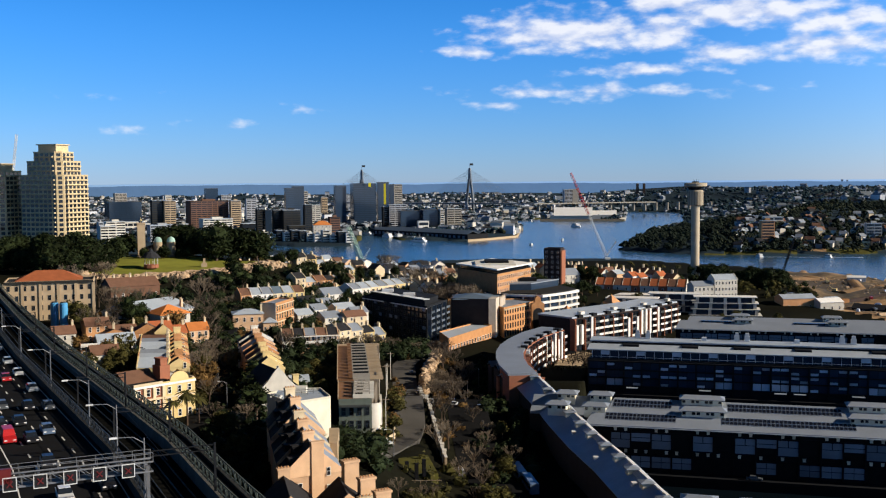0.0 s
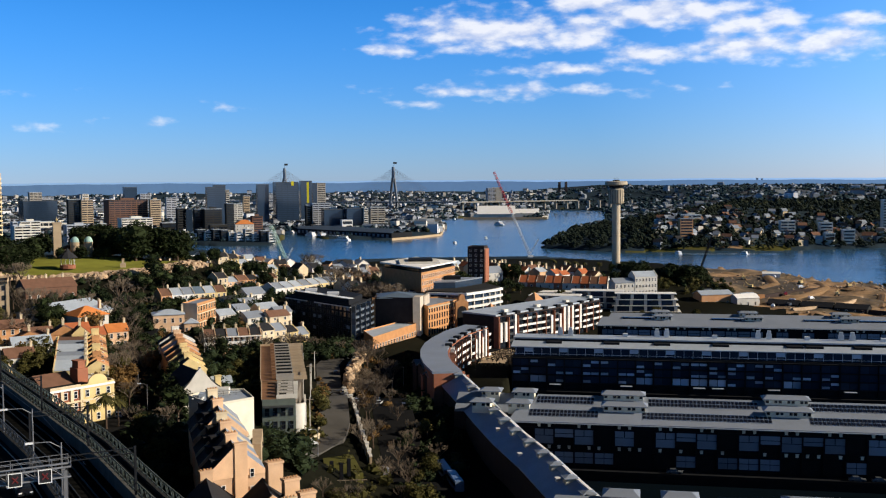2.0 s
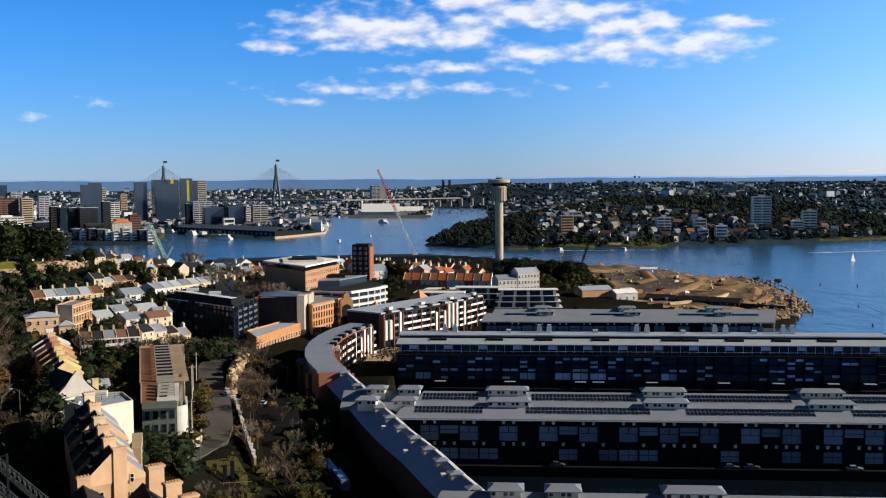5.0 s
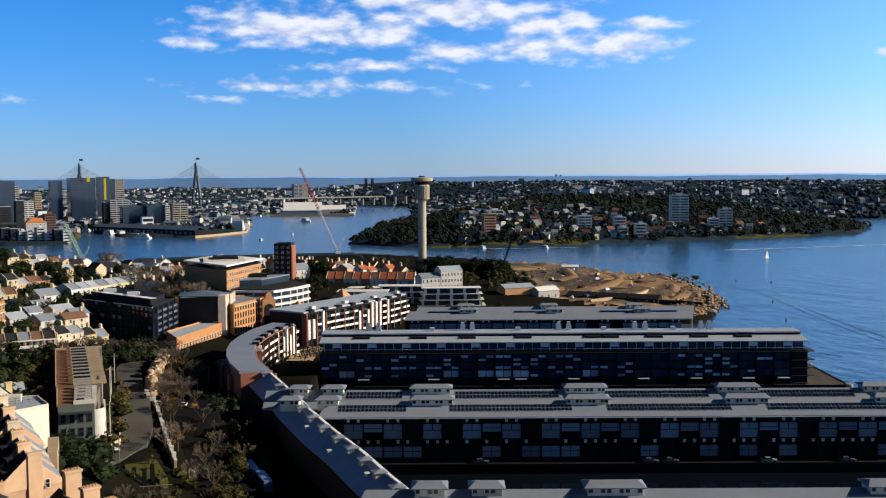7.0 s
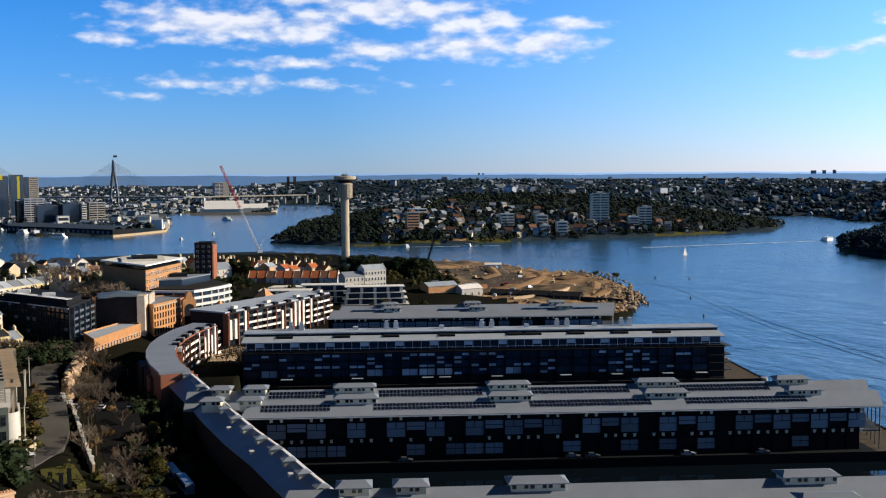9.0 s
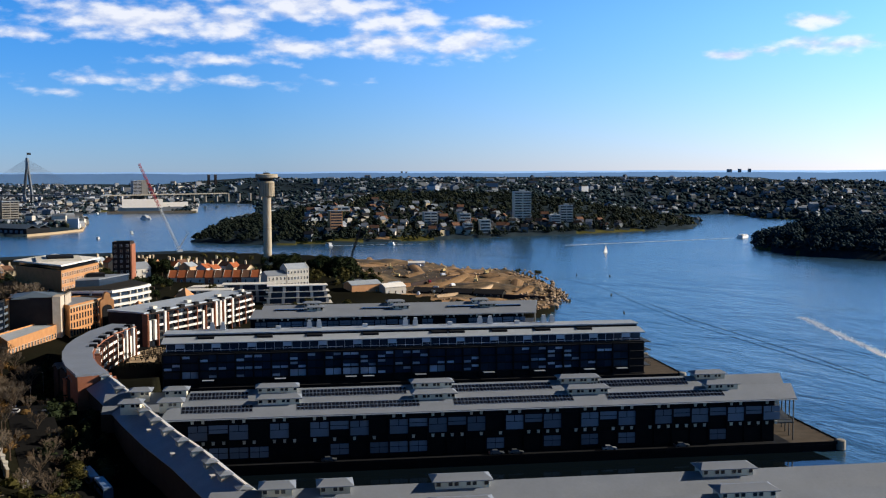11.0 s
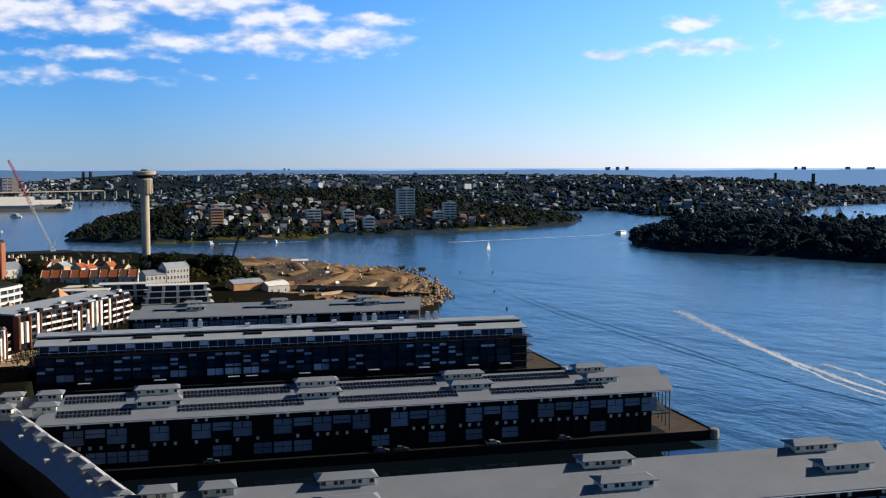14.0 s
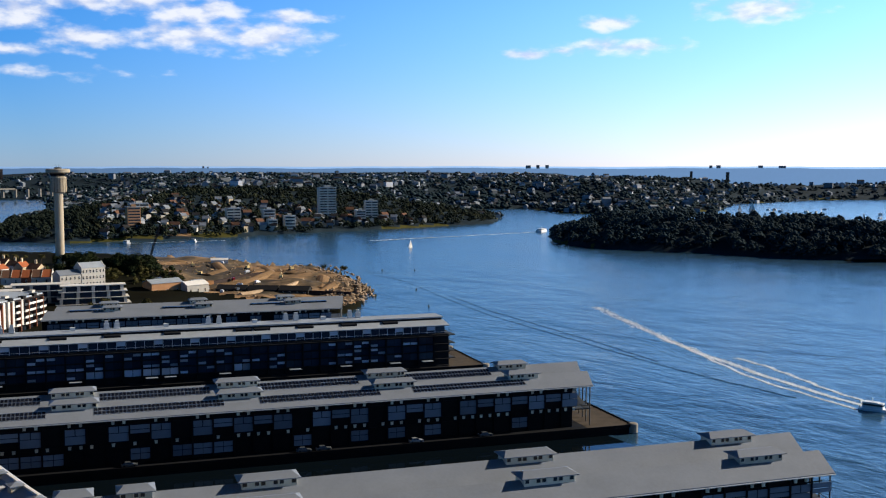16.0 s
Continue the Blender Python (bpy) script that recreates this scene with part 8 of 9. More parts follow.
def leaf_crown(r, h, z0, n, rng, lump=(0.11, 0.2)):
    """Many small leaf clumps in a lobed shell, with gaps."""
    g = Geo()
    lobes = [(rng.uniform(-0.5, 0.5) * r, rng.uniform(-0.5, 0.5) * r, z0 + h * rng.uniform(0.35, 0.75), r * rng.uniform(0.38, 0.6)) for _ in range(7)]
    for lx, ly, lz, lr in lobes:
        g.clump((lx, ly, lz), lr * 0.72, rng, 0.8)
    for i in range(n * 3):
        lx, ly, lz, lr = lobes[i % 7]
        a, u = rng.uniform(0, 6.283), rng.uniform(-0.75, 1)
        k = math.sqrt(1 - u * u) * rng.uniform(0.7, 1.15)
        g.spray((lx + lr * k * math.cos(a), ly + lr * k * math.sin(a), lz + lr * 0.85 * u), min(1.1, r * rng.uniform(0.07, 0.15)), rng, 3)
    return g


def limbs(g, p, d, L, r, depth, rng, spread=0.55, twig=0.02):
    q = p + d * L
    g.tube(p, q, r, r * 0.62, n=5 if r > 0.08 else 3)
    if depth == 0:
        return
    for k in range(3 if depth > 1 else 4):
        nd = (d + Vector((rng.uniform(-1, 1), rng.uniform(-1, 1), rng.uniform(-0.2, 0.7))) * spread).normalized()
        limbs(g, p.lerp(q, rng.uniform(0.6, 1.0)), nd, L * rng.uniform(0.55, 0.8), max(r * 0.55, twig), depth - 1, rng, spread, twig)


def leafy_tree(key, x, y, scale=1.0, z=None, rng=random.Random(77)):
    kind, r, h, leaf, n, label = TREE_KINDS[key]
    z = ground_z(x, y) if z is None else z
    v = rng.randrange(3)
    if (key, v) not in TREES:
        rr = random.Random(100 + v + 7 * len(TREES))
        th = thing("tree", x, y, z - 0.2, 0, label, "tree", key)
        g = Geo().tube((0, 0, -1), (0, 0, h * 0.4), r * 0.07, r * 0.05, n=8)
        for k in range(5):
            a = k * 1.26 + rr.uniform(0, 0.6)
            g.tube((0, 0, h * 0.3), (r * 0.55 * math.cos(a), r * 0.55 * math.sin(a), h * 0.62), r * 0.04, r * 0.015, n=5)
        part("trunk", g, BARK, th)
        part("crown", leaf_crown(r, h, h * (-0.1 if r > 6 else 0.05), n, rr), leaf, th)
        TREES[(key, v)] = th
        th.scale = (scale,) * 3
        th.rotation_euler[2] = rr.uniform(0, 6.28)
        return th
    t = TREES[(key, v)]
    c = copy_thing(t, pose(x, y, z - 0.2, 0, 0, rng.uniform(0, 360)))
    s = scale * rng.uniform(0.85, 1.15)
    c.scale = (s, s, s * rng.uniform(0.9, 1.1))
    return c


TREE_KINDS = {
    "dark park trees": ("leaf", 8.0, 13.0, LEAFDARK, 260, "broad dark green fig tree with dense crown"),
    "street trees": ("leaf", 4.2, 8.5, LEAFDARK, 150, "dark green rounded street tree"),
    "olive trees": ("leaf", 4.0, 8.0, LEAFOLIVE, 150, "olive green tree with loose crown"),
    "autumn trees": ("leaf", 4.2, 8.5, LEAFRUST, 150, "tree with thin rust-brown autumn leaves"),
    "garden shrubs": ("leaf", 2.2, 3.6, LEAFOLIVE, 80, "low olive green garden shrub"),
}


def bare_tree(x, y, scale=1.0, z=None, rng=random.Random(78)):
    z = ground_z(x, y) if z is None else z
    v = rng.randrange(3)
    key = ("bare", v)
    if key not in TREES:
        rr = random.Random(40 + v)
        th = thing("bare_tree", x, y, z - 0.2, 0, "leafless winter tree with fine brown twigs", "tree", "bare trees")
        g = Geo()
        limbs(g, Vector((0, 0, -0.5)), Vector((0, 0, 1)), 3.2, 0.22, 1, rr, 0.35)
        part("trunk", g, BARK, th)
        g = Geo()
        for k in range(5):
            a = k * 1.26
            limbs(g, Vector((0, 0, 2.4)), Vector((math.cos(a) * 0.7, math.sin(a) * 0.7, 0.9)).normalized(), 2.3, 0.1, 4, rr, 0.6, 0.03)
        part("twig_crown", g, TWIGS, th)
        TREES[key] = th
        th.scale = (scale,) * 3
        return th
    c = copy_thing(TREES[key], pose(x, y, z - 0.2, 0, 0, rng.uniform(0, 360)))
    c.scale = (scale * rng.uniform(0.8, 1.15),) * 3
    return c


def palm(x, y, z=None, h=9.0, rng=random.Random(79)):
    z = ground_z(x, y) if z is None else z
    if "palm" not in TREES:
        th = thing("palm_tree", x, y, z, 0, "tall palm with arching green fronds", "palm tree", "palms")
        part("trunk", Geo().tube((0, 0, -0.5), (0, 0, h), 0.28, 0.2, n=8), BARK, th)
        fr = Geo()
        for k in range(22):
            a, up = k * 2.399, rng.uniform(-0.2, 0.9)
            pts = [Vector((math.cos(a) * s, math.sin(a) * s, h + up * s - 0.22 * s * s)) for s in (0, 0.9, 1.8, 2.7, 3.4)]
            sd = Vector((-math.sin(a), math.cos(a), 0))
            for p, q, w0, w1 in zip(pts, pts[1:], (0.1, 0.4, 0.5, 0.35), (0.4, 0.5, 0.35, 0.05)):
                for s in (-1, 1):
                    fr.face([p, q, q + sd * w1 * s - Vector((0, 0, 0.25 * w1)), p + sd * w0 * s - Vector((0, 0, 0.25 * w0))])
        part("fronds", fr, LEAFOLIVE, th)
        TREES["palm"] = th
        return th
    c = copy_thing(TREES["palm"], pose(x, y, z, 0, 0, rng.uniform(0, 360)))
    c.scale = (rng.uniform(0.8, 1.1),) * 3
    return c


def grove(maker, n, x0, x1, y0, y1, seed, *args, s=1.0):
    rng = random.Random(seed)
    for _ in range(n):
        x, y = rng.uniform(x0, x1), rng.uniform(y0, y1)
        if args:
            maker(args[0], x, y, s * rng.uniform(0.8, 1.2))
        else:
            maker(x, y, s * rng.uniform(0.8, 1.2))


# the hill: figs round the lawn
for x, y, s_ in ((-184, 712, 1.7), (-170, 714, 1.6), (-178, 722, 1.8), (-160, 712, 1.55), (-207, 700, 1.35), (-214, 690, 1.3), (-150, 712, 1.75), (-140, 716, 1.5), (-129, 706, 1.0), (-122, 712, 0.8)):
    leafy_tree("dark park trees", x, y, s_)
grove(leafy_tree, 16, -270, -200, 588, 650, 1, "dark park trees", s=1.5)
grove(leafy_tree, 10, -226, -203, 600, 660, 2, "dark park trees", s=1.5)
grove(leafy_tree, 12, -160, -116, 690, 722, 3, "dark park trees", s=1.55)
grove(leafy_tree, 6, -190, -160, 720, 750, 33, "dark park trees", s=0.9)
grove(leafy_tree, 7, -192, -160, 676, 690, 49, "dark park trees", s=0.62)
grove(leafy_tree, 9, -250, -200, 610, 640, 50, "dark park trees", s=1.3)
grove(leafy_tree, 6, -290, -235, 670, 700, 4, "dark park trees", s=1.3)
grove(bare_tree, 5, -196, -178, 530, 580, 5, s=1.5)
grove(bare_tree, 6, -150, -112, 555, 590, 6, s=1.0)
grove(leafy_tree, 4, -106, -96, 590, 630, 7, "street trees", s=1.0)
# left cluster by the railway
leafy_tree("dark park trees", -122.5, 434, 0.78)
leafy_tree("street trees", -129, 437, 1.1)
for x, y, s_ in ((-151.9, 434, 1.3), (-146, 428, 1.1), (-108.3, 351, 1.35), (-103, 356, 1.0), (-112, 362, 1.0), (-110.5, 430, 0.9), (-137, 420, 0.8)):
    leafy_tree("olive trees", x, y, s_)
for x, y, s_ in ((-157, 485, 1.7), (-150, 478, 1.6), (-142, 469, 1.5), (-164, 475, 1.7), (-135, 476, 1.4), (-119, 520, 1.7), (-113, 505, 1.5), (-108, 480, 1.4), (-97, 440, 1.5), (-92, 425, 1.3), (-83, 372, 1.5), (-81, 356, 1.7), (-86, 345, 1.4), (-76, 338, 1.3)):
    bare_tree(x, y, s_)
for x, y, s_ in ((-118, 572, 1.6), (-117, 600, 1.7), (-110, 585, 1.5), (-104, 606, 1.4), (-53, 299, 1.3), (-60, 335, 1.2), (-58, 318, 1.0)):
    leafy_tree("street trees", x, y, s_)
grove(leafy_tree, 4, -142, -118, 350, 420, 8, "autumn trees", s=0.95)
grove(leafy_tree, 10, -140, -106, 345, 430, 9, "olive trees", s=1.0)
grove(bare_tree, 9, -150, -120, 400, 470, 10, s=1.2)
grove(leafy_tree, 5, -118, -104, 318, 345, 11, "olive trees", s=1.1)
leafy_tree("street trees", -127, 430, 1.4)
leafy_tree("autumn trees", -108, 425, 1.1)
leafy_tree("autumn trees", -103, 416, 1.0)
grove(bare_tree, 12, -90, -68, 310, 420, 12, s=1.0)
grove(leafy_tree, 6, -88, -70, 300, 400, 13, "olive trees", s=0.8)
grove(bare_tree, 12, -112, -92, 440, 540, 14, s=1.15)
grove(bare_tree, 5, -68, -46, 428, 438, 62, s=1.1)
grove(leafy_tree, 4, -70, -44, 424, 438, 63, "street trees", s=0.75)
grove(leafy_tree, 4, -66, -44, 452, 470, 64, "olive trees", s=0.8)
grove(leafy_tree, 12, -104, -84, 395, 545, 52, "street trees", s=0.85)
grove(leafy_tree, 6, -84, -72, 310, 400, 53, "autumn trees", s=0.9)
grove(leafy_tree, 12, -118, -92, 430, 540, 15, "street trees", s=0.9)
grove(leafy_tree, 8, -104, -64, 620, 690, 43, "street trees", s=1.1)
for x, y in ((-70, 288), (-73, 285), (-67.5, 291), (-78, 281)):
    palm(x, y)
grove(leafy_tree, 3, -62, -52, 262, 300, 16, "olive trees", s=0.8)
grove(bare_tree, 5, -64, -54, 270, 330, 46, s=0.9)
grove(bare_tree, 7, 46, 64, 440, 505, 51, s=0.75)
grove(leafy_tree, 4, -52, -46, 230, 262, 17, "olive trees", s=0.8)
# between the terraces
grove(leafy_tree, 12, -50, -40, 330, 420, 18, "olive trees", s=0.75)
grove(leafy_tree, 8, -52, -38, 400, 460, 19, "street trees", s=0.8)
grove(bare_tree, 9, -46, -30, 440, 480, 20, s=1.2)
palm(-58, 452, h=8)
palm(-77, 520, h=8)
palm(-52, 462, h=8)
grove(leafy_tree, 5, -30, -12, 480, 508, 21, "street trees", s=0.6)
grove(bare_tree, 8, -34, -10, 470, 508, 47, s=0.9)
grove(leafy_tree, 8, -72, -40, 540, 600, 22, "street trees", s=1.05)
grove(leafy_tree, 14, -100, -30, 690, 780, 23, "street trees", s=1.0)
grove(leafy_tree, 5, -76, -60, 620, 660, 24, "street trees", s=1.3)
grove(bare_tree, 24, -22, 16, 640, 700, 25, s=1.5)
grove(bare_tree, 26, -8, 19, 592, 628, 48, s=1.9)
grove(bare_tree, 8, -62, -40, 860, 930, 26, s=1.6)
# the hollow beside the lower road
grove(bare_tree, 13, -4, 6, 300, 395, 27, s=1.05)
grove(bare_tree, 12, -3, 8, 405, 468, 28, s=1.2)
grove(bare_tree, 5, 8, 24, 300, 460, 45, s=0.9)
grove(leafy_tree, 4, 8, 18, 250, 282, 29, "olive trees", s=0.85)
grove(bare_tree, 5, 2, 12, 255, 300, 60, s=0.9)
grove(leafy_tree, 4, 12, 24, 330, 470, 30, "street trees", s=0.6)
grove(bare_tree, 6, 0, 14, 270, 360, 57, s=0.85)
grove(leafy_tree, 4, 10, 26, 250, 330, 44, "olive trees", s=0.75)
grove(leafy_tree, 3, -23, -18, 276, 294, 31, "street trees", s=0.6)
grove(leafy_tree, 6, -20, -14, 300, 345, 32, "garden shrubs", s=0.9)
grove(bare_tree, 4, -12, -2, 240, 262, 34, s=0.7)
grove(leafy_tree, 3, -12, -2, 246, 264, 61, "garden shrubs", s=0.7)
# the point, by the control tower
grove(leafy_tree, 11, 188, 240, 738, 765, 42, "dark park trees", s=1.15)
grove(leafy_tree, 12, 222, 262, 800, 850, 35, "dark park trees", s=0.75)
grove(leafy_tree, 8, 205, 225, 850, 900, 36, "street trees", s=1.1)
grove(leafy_tree, 8, 92, 112, 745, 775, 37, "street trees", s=1.2)
grove(leafy_tree, 12, 96, 185, 752, 800, 54, "street trees", s=0.8)
grove(leafy_tree, 9, 60, 100, 640, 700, 55, "street trees", s=0.9)
grove(leafy_tree, 8, 196, 250, 690, 735, 56, "olive trees", s=0.8)
grove(leafy_tree, 8, 58, 72, 700, 745, 38, "dark park trees", s=0.6)
grove(leafy_tree, 6, 150, 200, 600, 625, 39, "olive trees", s=0.7)
grove(leafy_tree, 8, 225, 250, 720, 745, 40, "garden shrubs", s=1.3)
grove(leafy_tree, 5, 370, 392, 690, 780, 41, "garden shrubs", s=1.2)
for k in range(7):
    palm(140 + 9 * k, 880 + (k % 3) * 8, h=8)


def undergrowth(name, zones, m, seed, label, size=(1.2, 2.8), blades=26):
    """Hedges, shrubs and low trees that nobody could count, filling yards and banks."""
    r = random.Random(seed)
    g = Geo()
    xs, ys = [], []
    for n, x0, x1, y0, y1 in zones:
        xs += [r.uniform(x0, x1) for _ in range(n)]
        ys += [r.uniform(y0, y1) for _ in range(n)]
    for x, y, z in zip(xs, ys, height(np.array(xs), np.array(ys)).tolist()):
        if z < 0:
            continue
        s = r.uniform(*size)
        g.clump((x, y, z + s * 0.6), s * 0.75, r, 0.8)
        for k in range(blades):
            a, q = r.uniform(0, 6.28), math.sqrt(r.random())
            g.spray((x + s * q * math.cos(a), y + s * q * math.sin(a), z + s * (0.3 + 1.3 * (1 - q * q)) * r.uniform(0.6, 1.1)), s * 0.3, r, 2)
    tagged(part(name, g, m), label, "shrubs", kind="stuff")


undergrowth("dark_shrubs", ((110, -104, -62, 515, 605), (90, -66, -40, 470, 560), (70, -64, -44, 330, 430), (60, -118, -98, 430, 540), (60, -36, -12, 460, 515), (90, -150, -95, 470, 600), (60, -130, -98, 330, 440), (50, -62, -40, 225, 310), (70, -52, -38, 310, 470), (60, -40, -5, 465, 515), (40, -28, -16, 255, 300), (60, 12, 26, 240, 480), (60, -110, -40, 590, 720), (70, -95, -66, 300, 520), (60, -40, 40, 690, 760), (60, 90, 210, 760, 860), (30, 215, 262, 700, 790)), LEAF, 1, "dark green shrubs and low trees between the houses", (1.6, 3.6))
undergrowth("olive_shrubs", ((60, 60, 200, 745, 860), (50, 196, 262, 690, 780), (40, 60, 150, 600, 690), (40, -150, -100, 340, 560), (30, -55, -40, 320, 460), (24, -22, -14, 300, 400), (20, -12, 4, 250, 290), (20, -70, -44, 440, 480), (30, -120, -60, 600, 700)), LEAFOLIVE, 2, "olive green shrubs in yards and on banks", (1.2, 2.6))
undergrowth("dry_shrubs", ((60, -100, -76, 430, 545), (50, -64, -40, 440, 560), (40, -36, -10, 460, 512), (50, -148, -104, 350, 470), (40, -4, 8, 300, 470), (26, -20, -14, 305, 420), (30, -84, -66, 310, 420)), LEAFRUST, 3, "brown winter shrubs along the street", (0.9, 2.0))
undergrowth("hollow_trees", ((12, 10, 34, 380, 480), (6, 8, 30, 250, 330), (50, -60, -8, 560, 640), (40, -70, 0, 640, 700), (50, -120, -70, 540, 620), (40, 30, 100, 700, 740), (30, -110, -90, 420, 540)), LEAF, 5, "dark low trees filling the hollow and the yards", (1.5, 2.9), 44)

# greyer, bluer wall colours with the distance haze mixed in
FARDIM = mat("far_dim_hazy_wall", (0.15, 0.17, 0.19), 0.85, var=0.3, scale=0.01, island=0.6, bump=0)
FARWALL = mat("far_hazy_house_wall", (0.33, 0.34, 0.36), 0.85, var=0.2, scale=0.01, island=0.6, bump=0)

# ---- across the water ----
def far_block(x, y, w, z1, wall, label, floors=None, glass=False, name="distant_building", roof=None, depth=None, group="distant buildings", z0=None):
    """A building far off: walls, window bands floor by floor, a roof and a lift housing."""
    z0 = (max(1.0, ground_z(x, y)) - 2) if z0 is None else z0
    d = depth or max(12, w * 0.6)
    turn = -math.degrees(math.atan2(x, y))
    th = thing(name, x, y, z0, turn + 14, label, "building", group)
    h = max(6.0, z1 - z0)
    part("wall", Geo().box(-w / 2, w / 2, 0, d, -3, h), wall, th)
    part("roof", Geo().box(-w / 2 - 0.3, w / 2 + 0.3, -0.3, d + 0.3, h, h + 0.7), roof or PALEMETAL, th)
    if floors is None and y < 1800:
        part("lift_housing", Geo().box(-w * 0.16, w * 0.2, d * 0.3, d * 0.6, h + 0.7, h + 3.2), wall, th)
    n = max(2, int(h / 3.4)) if floors is None else floors
    fh = h / n
    # ribbons of glass on the two sides in view
    g = Geo()
    for q in range(n):
        z = q * fh
        k = max(1, int(w / 9))
        for i in range(k):
            g.box(-w / 2 + w * (i + 0.06) / k, -w / 2 + w * (i + 0.94) / k, -0.15, 0, z + fh * 0.3, z + fh * 0.78)
        g.box(w / 2, w / 2 + 0.15, d * 0.06, d * 0.94, z + fh * 0.3, z + fh * 0.78)
    part("glazing", g, BLUEGLASS if glass else GLASS, th)["kind"] = "stuff"
    return th


GLASSY = [(-540, 1821, 55, 56), (-526, 2443, 28, 74), (-273, 1677, 10, 44), (-258, 1811, 14, 77), (-245, 1823, 19, 80), (-188, 1981, 21, 80), (-144, 1984, 43, 84), (-110, 1999, 21, 86), (-95, 2017, 8, 82), (-53, 1789, 35, 38), (-16, 1784, 33, 40)]
DARK = [(-458, 1719, 18, 60), (-285, 1675, 11, 46), (-253, 1640, 12, 45), (-230, 1633, 26, 45), (-214, 1706, 12, 52), (-96, 1827, 11, 45)]
TAN = [(-438, 1720, 18, 59), (-346, 1792, 17, 57), (-252, 2286, 13, 55)]
BROWNISH = [(-389, 1787, 63, 57), (-156, 1552, 15, 36)]
PALE = [(-337, 1604, 45, 33), (-233, 1827, 6, 72), (-395, 1508, 35, 28), (-456, 1491, 26, 34), (-362, 1496, 12, 30), (-435, 1361, 6, 38), (-418, 1335, 19, 34), (-84, 2038, 16, 82), (-76, 1828, 30, 48), (0, 1779, 7, 40), (20, 1809, 25, 41), (-387, 2165, 20, 54), (-224, 1886, 18, 47), (-748, 2489, 27, 64), (-495, 2450, 23, 59), (-620, 2421, 14, 60)]
HILLSIDE = [(680, 1337, 24, 57), (582, 1315, 16, 29), (715, 1305, 14, 25), (566, 1268, 12, 18), (592, 1272, 14, 22), (394, 1291, 16, 37), (530, 1310, 18, 32), (746, 1330, 18, 37), (430, 1385, 24, 38)]
HORIZON = [(1611, 4309, 7, 83), (1628, 4302, 6, 81), (-188, 3295, 52, 56), (-258, 2989, 63, 50), (2873, 3720, 18, 87), (2905, 3694, 12, 88), (2937, 3670, 12, 89), (3446, 3196, 11, 87), (3581, 3044, 16, 87), (3638, 2976, 25, 86), (3470, 3175, 15, 88), (2597, 2493, 7, 68), (2676, 2409, 9, 66), (611, 3345, 7, 76), (631, 3341, 7, 76), (318, 2681, 23, 64), (-1002, 3458, 35, 40)]
for x, y, w, z in GLASSY:
    far_block(x, y, w, z, BLUEGLASS, "dark blue glass tower beyond the harbour", glass=True, roof=DARKSTEEL)
for x, y, w, z in DARK:
    far_block(x, y, w, z, DARKCONC, "dark grey block beyond the harbour", roof=PALEMETAL)
for x, y, w, z in TAN:
    far_block(x, y, w, z, SANDSTONE, "sunlit tan block beyond the harbour")
for x, y, w, z in BROWNISH:
    far_block(x, y, w, z, BROWNTILE, "long brown block beyond the harbour", roof=DARKCONC)
for k, (x, y, w, z) in enumerate(PALE):
    far_block(x, y, w, z, (OFFWHITE, CONCRETE, FARWALL)[k % 3], "pale apartment block on the far waterfront")
for x, y, w, z in HILLSIDE:
    far_block(x, y, w, z, TERRACOTTA if x == 394 else OFFWHITE if w < 30 else CONCRETE, "block of flats among trees on the far shore", group="hillside flats")
for x, y, w, z in HORIZON:
    far_block(x, y, w, z, DARKBRICK if z < 80 and w < 10 else FARWALL, "tall building near the horizon", group="horizon towers", depth=w)
yb = thing("yellow_panel", -105.6, 1964, 60, 3, "bright yellow stripe panel on the glass tower", "panel")
part("stripe", Geo().box(-2, 2, -0.6, 0, -14, 24), YELLOWPANEL, yb)
part("block", Geo().box(-30, -25, -0.6, 0, 18, 26), YELLOWPANEL, yb)
rng = random.Random(31)
for k in range(46):
    # low rise filling the far peninsula
    x, y = rng.uniform(-760, 60), rng.uniform(1560, 2350)
    if not (inside(LANDS[1], np.array([x]), np.array([y]))[0]) or edge_distance(LANDS[1], np.array([x]), np.array([y]))[0] < 25:
        continue
    far_block(x, y, rng.uniform(12, 30), rng.uniform(9, 24), rng.choice((OFFWHITE, WHITE, CONCRETE, DARKCONC, OFFWHITE, DARKCONC, CHARCOAL)), "low building on the far peninsula", group="peninsula buildings", roof=rng.choice((PALEMETAL, ZINC, DARKSTEEL, PALEMETAL)), floors=2)
for k in range(14):
    # waterfront flats stepping down to the quay
    x = -278 + k * 11.5
    y = 1540 - k * 4.5 + rng.uniform(-4, 4)
    far_block(x, y, 10, rng.uniform(12, 20), rng.choice((OFFWHITE, CHARCOAL, WHITE, DARKCONC)), "waterfront flats with white balconies on the quay", group="waterfront flats", depth=14)
oh = house(-185, 1530, 10, 26, 18, 24, OFFWHITE, ORANGETILE, "hip", rise=6, floors=5, front=5, side=3, stacks=0, label="building with bright orange tiled roof across the water", base=2)
# dark finger wharf across the harbour
fw = thing("far_wharf_shed", -112, 1740, 0, math.degrees(math.atan2(-185, 150)), "long dark blue-roofed wharf shed across the harbour", "wharf shed")
part("wall", Geo().box(0, 236, 0, 40, -3, 10), CHARCOAL, fw)
part("roof", Geo().gable(0, 236, 0, 20, 10, 14).gable(0, 236, 20, 40, 10, 14), ZINCBLUE, fw)
for i in range(22):
    part("bay", Geo().box(-2.6, 2.6, -0.3, 0, 3, 7.5), GREYPANEL, fw, at=pose(6 + i * 10.5, 0, 0))
